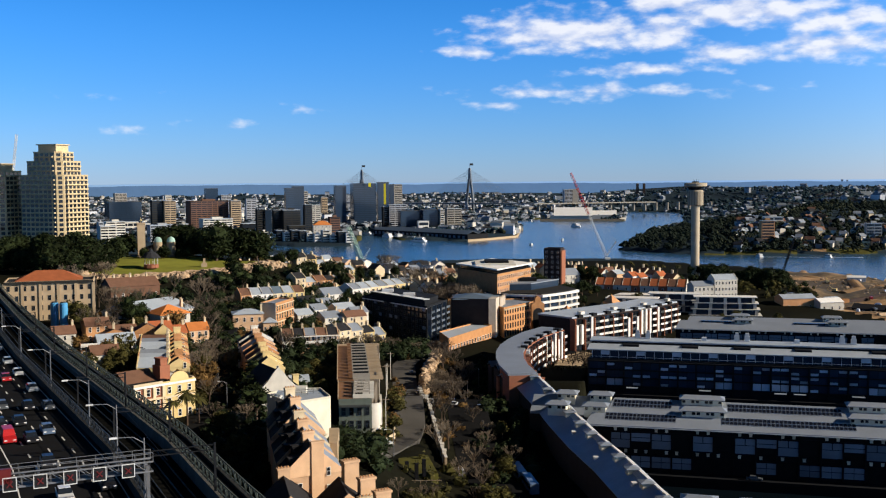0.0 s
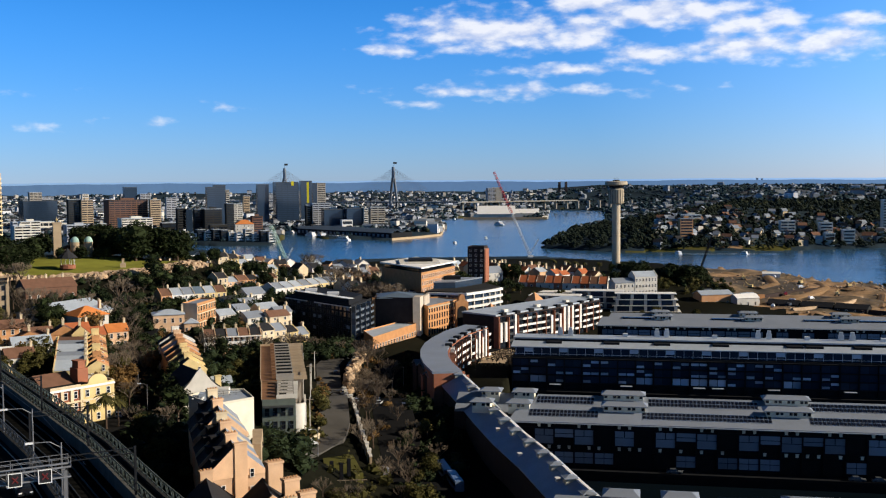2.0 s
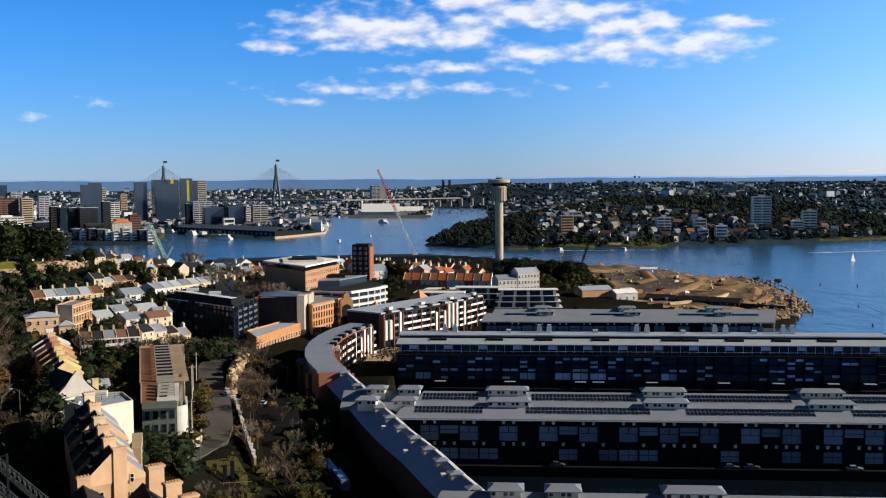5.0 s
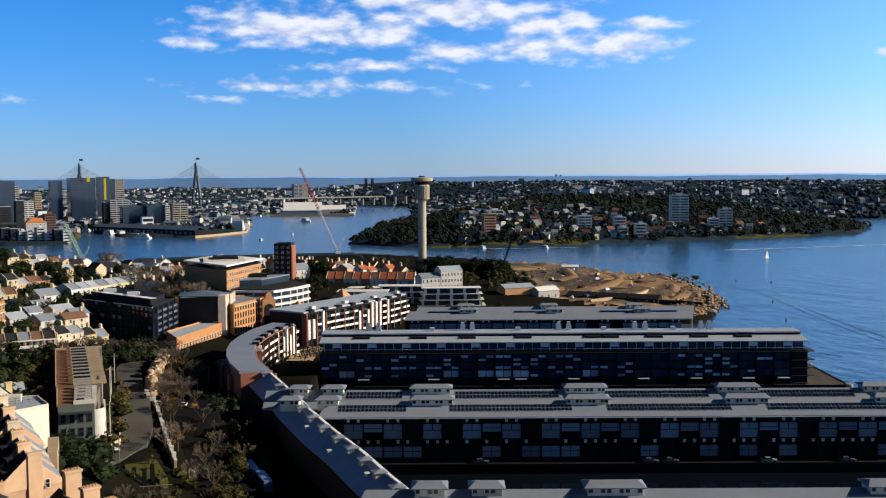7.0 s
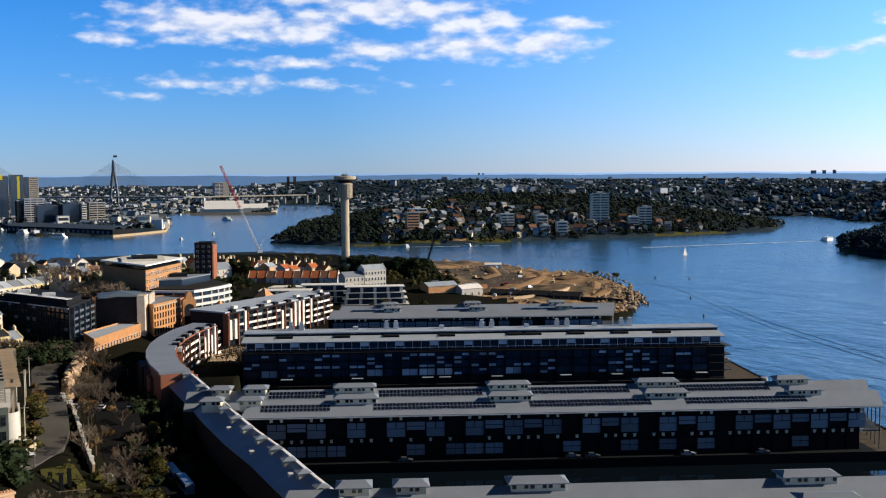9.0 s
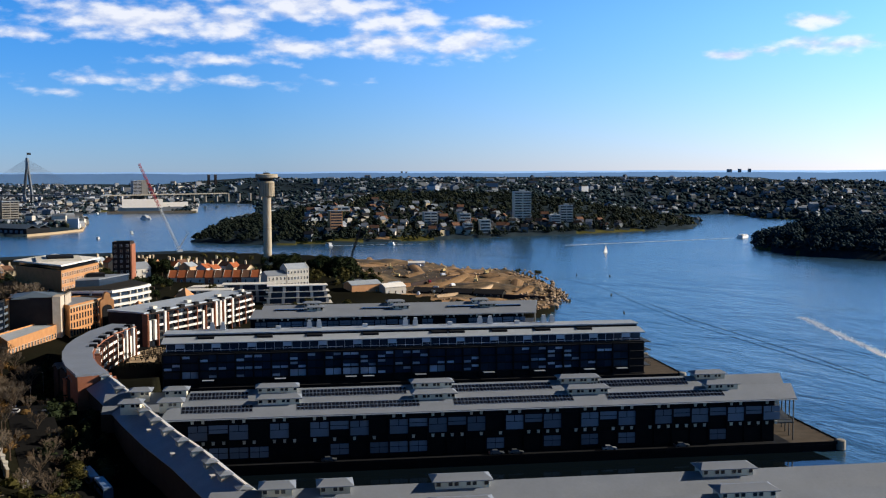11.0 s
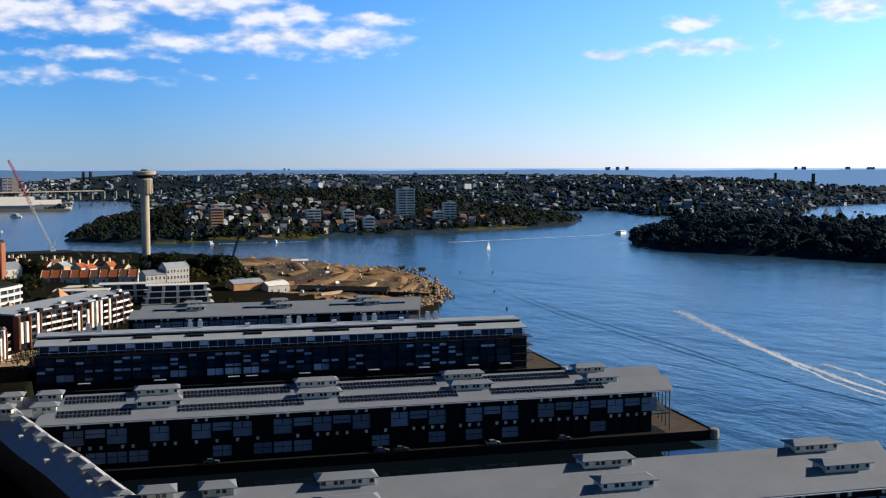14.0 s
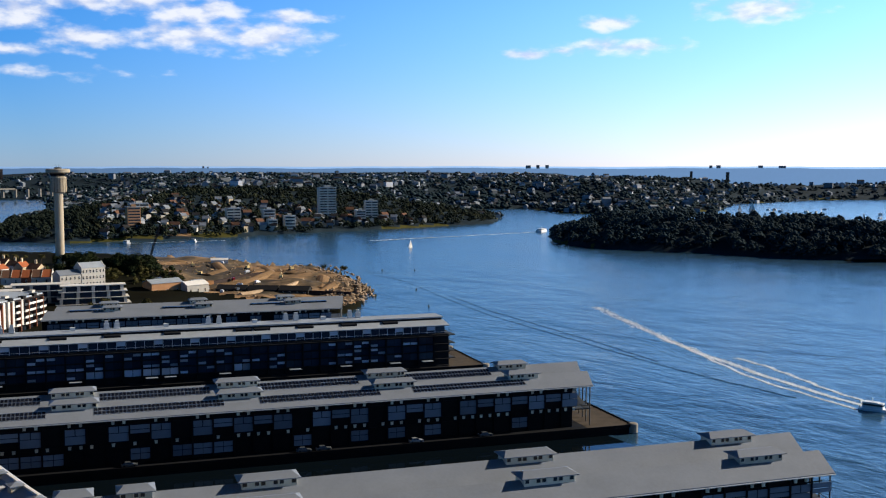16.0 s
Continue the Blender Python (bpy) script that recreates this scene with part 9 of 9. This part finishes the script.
# planting on the flat park at the end of the wharf
rng = random.Random(8)
pk = Geo()
for k in range(60):
    x, y, q = rng.uniform(12, 100), rng.uniform(1690, 1830), rng.uniform(2.0, 4.6)
    pk.clump((x, y, max(2.0, ground_z(x, y)) + q * 0.7), q, rng, 0.8)
tagged(part("point_shrubs", pk, FARLEAFPALE), "low olive trees on the flat point across the harbour", "shrubs", kind="stuff")
# white tent roof on the far point
tt = thing("white_tent", 305, 2330, 2, -8, "large white tent-like roof on the point", "tent")
part("wall", Geo().box(-70, 70, 0, 40, -2, 10), OFFWHITE, tt)
part("canopy", Geo().gable(-60, 20, 0, 40, 10, 26, over=2).gable(20, 72, 4, 36, 10, 19, over=2), WHITE, tt)
part("sea_wall", Geo().box(-90, 90, -40, -36, -3, 2.5), SANDSTONE, tt)
silo = thing("silo", 330, 2690, 20, 0, "grey concrete silo tower", "silo")
part("shaft", Geo().box(-12, 12, -8, 8, -10, 46).box(-20, -12, -8, 8, -10, 20), CONCRETE, silo)


def cable_bridge():
    th = thing("cable_stayed_bridge", 70, 2720, 0, 0, "distant concrete cable-stayed bridge with two tall pylons", "bridge")
    axis = Vector((-287, 173, 0)).normalized()
    side = Vector((-axis.y, axis.x, 0))
    P = (Vector((0, 0, 0)), Vector((-287, 173, 0)))
    deck = Geo()
    a, b = P[0] - axis * 190, P[1] + axis * 170
    for p, q in ((a, P[0]), (P[0], P[1]), (P[1], b)):
        deck.solid([p + side * 15 + Vector((0, 0, 29)), p - side * 15 + Vector((0, 0, 29)), q - side * 15 + Vector((0, 0, 29)), q + side * 15 + Vector((0, 0, 29)),
                    p + side * 15 + Vector((0, 0, 32)), p - side * 15 + Vector((0, 0, 32)), q - side * 15 + Vector((0, 0, 32)), q + side * 15 + Vector((0, 0, 32))],
                   [(0, 1, 2, 3), (7, 6, 5, 4), (0, 4, 5, 1), (1, 5, 6, 2), (2, 6, 7, 3), (3, 7, 4, 0)])
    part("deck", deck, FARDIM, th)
    for p in P:
        g = Geo()
        for s in (-1, 1):
            g.tube(p + side * 15 * s + Vector((0, 0, -4)), p + side * 17 * s + Vector((0, 0, 34)), 4.2, 3.8, n=6)
            g.tube(p + side * 17 * s + Vector((0, 0, 34)), p + side * 4 * s + Vector((0, 0, 92)), 3.8, 3.2, n=6)
        g.tube(p + Vector((0, 0, 88)), p + Vector((0, 0, 120)), 4.6, 3.6, n=6)
        py = part("pylon", g, FARDIM, th)
        part("flagpole", Geo().tube(p + Vector((0, 0, 120)), p + Vector((0, 0, 132)), 0.5, n=4), STEEL, py)
        part("flag", Geo().box(p.x, p.x + 9, p.y - 0.15, p.y + 0.15, 127, 132), DARKSTEEL, py)
        for k in range(13):
            for s in (-1, 1):
                part("stay_cable", Geo().tube(p + Vector((0, 0, 117 - k * 2.1)), p + axis * s * (155 - k * 11) + Vector((0, 0, 32)), 0.28, n=3), STEEL, th)
    return th


cable_bridge()
vp = Geo()
for i in range(16):
    vp.box(-4 + i * 34, -1 + i * 34, -5, 5, -20, 0)
vd = thing("far_viaduct", 240, 2640, 29, 22, "pale road viaduct leading from the bridge", "viaduct")
part("deck", Geo().box(-10, 330, -12, 12, 0, 2.4), CONCRETE, vd)
part("bridge_pier", vp, CONCRETE, vd)["kind"] = "stuff"

# ---- houses and trees of the far shores ----
def far_house_mesh(seed, wall, roof):
    r = random.Random(seed)
    w, d, h = r.uniform(7, 11), r.uniform(7, 9), r.uniform(5, 7.5)
    return w, d, h, Geo().box(0, w, 0, d, -4, h).mesh("wall", wall), Geo().gable(0, w, 0, d, h, h + 3.2, th=0.3, over=0.6).mesh("roof", roof)


KIT = []
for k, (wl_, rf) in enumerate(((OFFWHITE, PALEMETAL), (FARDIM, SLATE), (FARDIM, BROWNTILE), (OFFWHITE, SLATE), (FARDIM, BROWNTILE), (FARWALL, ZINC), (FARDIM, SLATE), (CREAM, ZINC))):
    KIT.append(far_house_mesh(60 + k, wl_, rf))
def scatter(n, az0, az1, d0, d1, poly, margin, seed):
    """n places on the land between two azimuths and distances, with their heights."""
    r = np.random.RandomState(seed)
    a = np.radians(r.uniform(az0, az1, n * 6))
    d = d0 * np.exp(r.uniform(0, 1, n * 6) * math.log(d1 / d0))
    x, y = d * np.sin(a), d * np.cos(a)
    ok = inside(poly, x, y) & (edge_distance(poly, x, y) > margin)
    x, y = x[ok][:n], y[ok][:n]
    return np.stack([x, y, height(x, y)], 1).tolist()


rng = random.Random(8)
for k, (x, y, z) in enumerate(scatter(190, 15.5, 36.5, 1262, 1560, LANDS[1], 14, 8)):
    if math.degrees(math.atan2(x, y)) < 15.5 and k % 5:
        continue
    w, dd, h, mw, mr = KIT[k % 8]
    th = thing("shore_house", x, y, z, 20 + rng.choice((0, 90, 45, 135)) + rng.uniform(-12, 12), "house with pitched roof among trees on the far shore", "house", "far shore houses")
    part("wall", mw, None, th)
    part("roof", mr, None, th)


def bush_patch(name, places, r0, r1, seed, label, m, lumps=20):
    r = random.Random(seed)
    g = Geo()
    for x, y, z in places:
        s = r.uniform(r0, r1)
        for k in range(lumps):
            a, q = r.uniform(0, 6.28), math.sqrt(r.random())
            g.tuft((x + s * 0.8 * q * math.cos(a), y + s * 0.8 * q * math.sin(a), z + s * (0.25 + 1.0 * (1 - q * q) * r.uniform(0.7, 1.1))), s * r.uniform(0.18, 0.42) * (13 / lumps) ** 0.4, r, 0.8)
    ob = tagged(part(name, g, m), label, "trees", kind="stuff")
    ob.data.polygons.foreach_set("use_smooth", [True] * len(ob.data.polygons))


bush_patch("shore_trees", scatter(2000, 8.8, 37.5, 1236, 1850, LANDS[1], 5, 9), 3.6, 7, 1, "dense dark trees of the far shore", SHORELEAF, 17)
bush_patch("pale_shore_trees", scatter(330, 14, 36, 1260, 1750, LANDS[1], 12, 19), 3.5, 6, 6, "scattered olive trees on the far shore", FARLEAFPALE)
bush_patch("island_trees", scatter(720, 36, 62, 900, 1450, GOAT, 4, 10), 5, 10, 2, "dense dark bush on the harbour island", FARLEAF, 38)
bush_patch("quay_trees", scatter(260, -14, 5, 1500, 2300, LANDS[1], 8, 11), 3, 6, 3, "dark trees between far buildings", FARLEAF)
house(888, 716, -62, 40, 9, 5, OFFWHITE, PALEMETAL, "gable", "x", rise=2, floors=1, front=10, side=2, stacks=0, label="long pale boatshed on the island shore", base=1.5, name="boatshed")
house(911, 668, -62, 22, 8, 5, OFFWHITE, ZINC, "gable", "x", rise=2, floors=1, front=6, side=2, stacks=0, label="pale boatshed on the island shore", base=1.5, name="boatshed")

# suburbs to the horizon: thousands of roofs and trees
def suburb(n_roof, n_tree, az0, az1, d0, d1, seed, walls):
    rr = random.Random(seed)
    roofs, woods = Geo(), Geo()
    n = n_roof + n_tree
    az = np.array([rr.uniform(az0, az1) for _ in range(n)])
    # even in the picture: spread by the reciprocal of the distance
    d = 1 / np.array([rr.uniform(1 / d1, 1 / d0) for _ in range(n)])
    X, Y = d * np.sin(np.radians(az)), d * np.cos(np.radians(az))
    ok = inside(LANDS[1], X, Y)
    Z = height(X, Y)
    for i in range(n):
        if not ok[i] or Z[i] < 1.5:
            continue
        x, y, z, q = float(X[i]), float(Y[i]), float(Z[i]), d[i] / 2500
        q = min(q, 1.2)
        if i < n_roof:
            w, dd, h = rr.uniform(7, 16), rr.uniform(7, 11), rr.uniform(3, 6.5)
            if rr.random() < 0.06:
                w, h = w * 1.6, h * 2.2
            a = rr.uniform(0, 3.1)
            ca, sa = math.cos(a), math.sin(a)
            P = lambda u, v, t: (x + u * ca - v * sa, y + u * sa + v * ca, z + t)
            s = rr.choices((0, 1, 2, 3), (4, 2, 2, 2))[0]
            roofs.solid([P(-w / 2, -dd / 2, -2), P(w / 2, -dd / 2, -2), P(w / 2, dd / 2, -2), P(-w / 2, dd / 2, -2), P(-w / 2, -dd / 2, h), P(w / 2, -dd / 2, h), P(w / 2, dd / 2, h), P(-w / 2, dd / 2, h)],
                        [(0, 1, 5, 4), (1, 2, 6, 5), (2, 3, 7, 6), (3, 0, 4, 7)], s)
            roofs.solid([P(-w / 2, -dd / 2, h), P(w / 2, -dd / 2, h), P(w / 2, dd / 2, h), P(-w / 2, dd / 2, h), P(-w / 2, 0, h + 3), P(w / 2, 0, h + 3)],
                        [(0, 1, 5, 4), (2, 3, 4, 5), (1, 2, 5), (3, 0, 4)], 4 + rr.randrange(3))
        else:
            r = rr.uniform(5, 9.5)
            for k in range(5):
                woods.tuft((x + rr.uniform(-1.3, 1.3) * r, y + rr.uniform(-1, 1) * r, z + r * rr.uniform(0.1, 0.7)), r * rr.uniform(0.4, 0.8), rr, 0.62)
    tagged(part("suburb_roofs", roofs, walls + (FARDIM, ZINC, SLATE)), "distant suburb of many small houses", "houses", kind="stuff")
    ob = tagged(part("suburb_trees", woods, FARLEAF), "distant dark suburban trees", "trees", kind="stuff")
    ob.data.polygons.foreach_set("use_smooth", [True] * len(ob.data.polygons))


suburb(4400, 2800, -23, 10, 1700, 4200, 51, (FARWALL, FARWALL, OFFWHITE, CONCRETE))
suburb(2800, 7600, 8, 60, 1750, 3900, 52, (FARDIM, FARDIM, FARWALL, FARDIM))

# ---- boats and wakes ----
def boat(x, y, turn, L, label, sail=False, decks=1, group="boats"):
    th = thing("sailing_boat" if sail else "motor_boat", x, y, 0, turn, label, "boat", group)
    W = L * 0.16
    g = Geo().prism([(-L / 2, -W), (L * 0.2, -W), (L * 0.42, -W * 0.55), (L / 2, 0), (L * 0.42, W * 0.55), (L * 0.2, W), (-L / 2, W)], -0.4, L * 0.09)
    part("hull", g, HULL, th)
    if sail:
        part("mast", Geo().tube((L * 0.05, 0, 0), (L * 0.05, 0, L * 1.35), 0.09, n=5), STEEL, th)
        g = Geo()
        g.solid([(L * 0.03, 0, L * 0.12), (-L * 0.42, 0.1, L * 0.14), (L * 0.03, 0, L * 1.3), (L * 0.03, 0.06, L * 0.12), (-L * 0.42, 0.16, L * 0.14), (L * 0.03, 0.06, L * 1.3)], [(0, 1, 2), (5, 4, 3), (0, 3, 4, 1), (1, 4, 5, 2), (2, 5, 3, 0)])
        part("mainsail", g, WHITE, th)
        g = Geo()
        g.solid([(L * 0.46, 0, L * 0.12), (L * 0.08, 0.1, L * 0.12), (L * 0.08, 0, L * 1.1), (L * 0.46, 0.06, L * 0.12), (L * 0.08, 0.16, L * 0.12), (L * 0.08, 0.06, L * 1.1)], [(0, 1, 2), (5, 4, 3), (0, 3, 4, 1), (1, 4, 5, 2), (2, 5, 3, 0)])
        part("jib_sail", g, WHITE, th)
    else:
        z = L * 0.09
        for k in range(decks):
            a, b = -L * (0.4 - 0.06 * k), L * (0.25 - 0.1 * k)
            part("cabin", Geo().box(a, b, -W * 0.8, W * 0.8, z, z + 2.0), HULL, th)
            part("window_band", Geo().box(a + 0.2, b + 0.05, -W * 0.82, W * 0.82, z + 0.9, z + 1.6), GLASS, th)
            z += 2.1
        part("canopy", Geo().box(-L * 0.38, L * 0.1, -W * 0.85, W * 0.85, z - 0.1, z + 0.12), HULL, th)
        part("radar_mast", Geo().tube((-L * 0.1, 0, z), (-L * 0.1, 0, z + L * 0.14), 0.12, n=5), HULL, th)
    return th


boat(596, 978, 20, 6.5, "small white sailing boat with raised sails", sail=True)
boat(885, 1116, 30, 26, "low white harbour ferry under way", decks=1)
boat(337, 232, -70, 11, "white motor cruiser trailing a long wake", decks=1)
boat(252, 2007, -70, 30, "white harbour ferry far off", decks=2)
for x, y, L, dk in ((-88, 1686, 26, 2), (-69, 1651, 30, 2), (-50, 1616, 22, 1), (-36, 1554, 26, 2), (-128, 1800, 18, 1), (-112, 1770, 16, 1), (142, 2215, 12, 1), (190, 2300, 12, 1), (357, 1203, 14, 1), (120, 1450, 9, 1), (175, 1560, 9, 1), (430, 1190, 10, 1)):
    boat(x, y, 100 + (x % 7) * 9, L, "white motor yacht on the harbour", decks=dk)
rng = random.Random(14)
for k in range(26):
    a, d = rng.uniform(48.5, 55.5), rng.uniform(1620, 2350)
    x, y = d * math.sin(radians(a)), d * math.cos(radians(a))
    if ground_z(x, y) < -1:
        boat(x, y, rng.uniform(0, 180), rng.uniform(9, 15), "moored white yacht in the bay", sail=k % 3 == 0, group="moored boats")
for x, y in ((445, 776), (396, 642), (466, 758), (354, 559)):
    th = thing("buoy", x, y, 0, 0, "small dark channel buoy", "buoy", "buoys")
    part("float", Geo().lathe([(0.6, -0.3), (0.6, 0.4), (0.35, 0.7), (0.12, 1.6)], 10), DARKSTEEL, th)


def wake(name, streaks, seed, label, size=(0.4, 1.3)):
    """Flecks of foam lying on the water along streaks: line, half width at both ends, number; thick at the start and thinner behind."""
    r = random.Random(seed)
    g = Geo()
    for line, w0, w1, n in streaks:
        pts = [Vector((x, y)) for x, y in line]
        seg = [(b - a).length for a, b in zip(pts, pts[1:])]
        tot = sum(seg)
        for k in range(n):
            t = r.random() ** 1.7
            s, i = t * tot, 0
            while i < len(seg) - 1 and s > seg[i]:
                s -= seg[i]
                i += 1
            p = pts[i].lerp(pts[i + 1], min(1, s / seg[i]))
            d = (pts[i + 1] - pts[i]).normalized()
            nrm = Vector((-d.y, d.x))
            c = p + nrm * (r.gauss(0, 0.5) * (w0 + (w1 - w0) * t) + 0.5 * math.sin(t * 40 + n))
            ln, wd = r.uniform(*size) * 2.4, r.uniform(*size) * 0.55
            g.face([(c.x + d.x * ln * math.cos(a) + nrm.x * wd * math.sin(a), c.y + d.y * ln * math.cos(a) + nrm.y * wd * math.sin(a), 0.05 + 0.001 * (k % 60)) for a in (0.3, 1.3, 2.5, 3.6, 4.5, 5.6)])
    tagged(part(name, g, FOAM), label, "wake", kind="stuff")


wake("boat_wake", [([(338, 236), (341, 242), (345, 260), (349, 278), (356, 301), (362, 319), (374, 354), (394, 400), (408, 431), (440, 500)], 0.9, 4.2, 6200), ([(339, 235), (348, 246), (354, 266), (363, 287), (373, 313), (377, 332)], 0.6, 1.4, 2600), ([(335, 234), (333, 238), (337, 253), (341, 274), (347, 297), (358, 322), (375, 358), (390, 396)], 0.6, 1.3, 4200)], 3, "white foaming wake of the motor cruiser in three streaks", (0.1, 0.42))
wake("ferry_wake", [([(873, 1114), (780, 1104), (695, 1098), (610, 1090)], 1.0, 2.5, 700)], 4, "thin white wake of the ferry", (0.8, 2.2))
wake("distant_wake", [([(357, 1203), (400, 1196), (470, 1184)], 0.6, 1.5, 200)], 5, "thin pale wake near the far shore", (0.6, 1.6))
for w, pts in ((1.7, [(420, 749), (417, 690), (402, 640), (384, 580), (364, 506), (353, 442), (344, 387), (336, 340), (332, 298), (331, 261)]), (1.1, [(396, 600), (375, 521), (363, 454), (352, 396), (340, 344)])):
    g = Geo()
    for (x0, y0), (x1, y1) in zip(pts, pts[1:]):
        dx, dy = x1 - x0, y1 - y0
        L = math.hypot(dx, dy)
        nx, ny = -dy / L * w, dx / L * w
        k = max(1, int(L / 9))
        for i in range(k):
            # short overlapping crests
            a, b = i / k, min(1.0, (i + 0.82) / k)
            o = 0.5 * math.sin(i * 2.1 + x0)
            ax, ay, bx, by = x0 + dx * a + o, y0 + dy * a, x0 + dx * b + o * 0.3, y0 + dy * b
            g.solid([(ax - nx, ay - ny, 0.0), (ax, ay, 0.17), (ax + nx, ay + ny, 0.0), (bx - nx, by - ny, 0.0), (bx, by, 0.19), (bx + nx, by + ny, 0.0)], [(0, 1, 4, 3), (1, 2, 5, 4)])
    tagged(part("swell_line", g, WATER), "dark low swell line left by a boat", "wave", kind="stuff")
tc_ = thing("tower_crane", -298, 742, 90, 0, "pale crane jib above the apartment tower", "crane")
g = Geo()
lattice(g, (0, 0, 0), (4, 0, 32), 0.7, 10, 0.14)
part("jib", g, PALESTEEL, tc_)
g = Geo()
lattice(g, (0, 0, -56), (0, 0, 0), 0.9, 12, 0.14)
part("mast", g, PALESTEEL, tc_)

tagged(part("sea_wall", ribbon([(36, 1545, 2.4), (75, 1592, 2.4), (115, 1655, 2.4), (130, 1800, 2.4), (141, 1953, 2.4)], [(-1.2, -4), (1.2, -4), (1.2, 0.6), (-1.2, 0.6)]), SANDSTONE), "pale sandstone sea wall round the far point", "wall", kind="structure")

# the farthest ridges on the horizon, one behind the other, distance haze painted in blue
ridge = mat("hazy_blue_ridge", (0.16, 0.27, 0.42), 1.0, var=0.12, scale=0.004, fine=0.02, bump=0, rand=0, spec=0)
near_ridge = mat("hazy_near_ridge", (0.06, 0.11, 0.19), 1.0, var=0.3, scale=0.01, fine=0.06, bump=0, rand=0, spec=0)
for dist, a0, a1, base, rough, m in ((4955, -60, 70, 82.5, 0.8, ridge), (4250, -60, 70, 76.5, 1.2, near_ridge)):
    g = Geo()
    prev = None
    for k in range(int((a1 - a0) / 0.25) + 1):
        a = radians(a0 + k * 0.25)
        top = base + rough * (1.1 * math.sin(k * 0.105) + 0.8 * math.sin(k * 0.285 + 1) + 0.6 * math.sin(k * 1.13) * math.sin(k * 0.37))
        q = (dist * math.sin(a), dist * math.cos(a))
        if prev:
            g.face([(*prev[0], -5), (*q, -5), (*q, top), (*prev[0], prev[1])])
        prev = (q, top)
    tagged(part("backdrop", g, m), "hills on the horizon, blue haze put into colour and glow", "hills", kind="structure")
# the haze also glows: emission on the hills, stronger towards the sunward right
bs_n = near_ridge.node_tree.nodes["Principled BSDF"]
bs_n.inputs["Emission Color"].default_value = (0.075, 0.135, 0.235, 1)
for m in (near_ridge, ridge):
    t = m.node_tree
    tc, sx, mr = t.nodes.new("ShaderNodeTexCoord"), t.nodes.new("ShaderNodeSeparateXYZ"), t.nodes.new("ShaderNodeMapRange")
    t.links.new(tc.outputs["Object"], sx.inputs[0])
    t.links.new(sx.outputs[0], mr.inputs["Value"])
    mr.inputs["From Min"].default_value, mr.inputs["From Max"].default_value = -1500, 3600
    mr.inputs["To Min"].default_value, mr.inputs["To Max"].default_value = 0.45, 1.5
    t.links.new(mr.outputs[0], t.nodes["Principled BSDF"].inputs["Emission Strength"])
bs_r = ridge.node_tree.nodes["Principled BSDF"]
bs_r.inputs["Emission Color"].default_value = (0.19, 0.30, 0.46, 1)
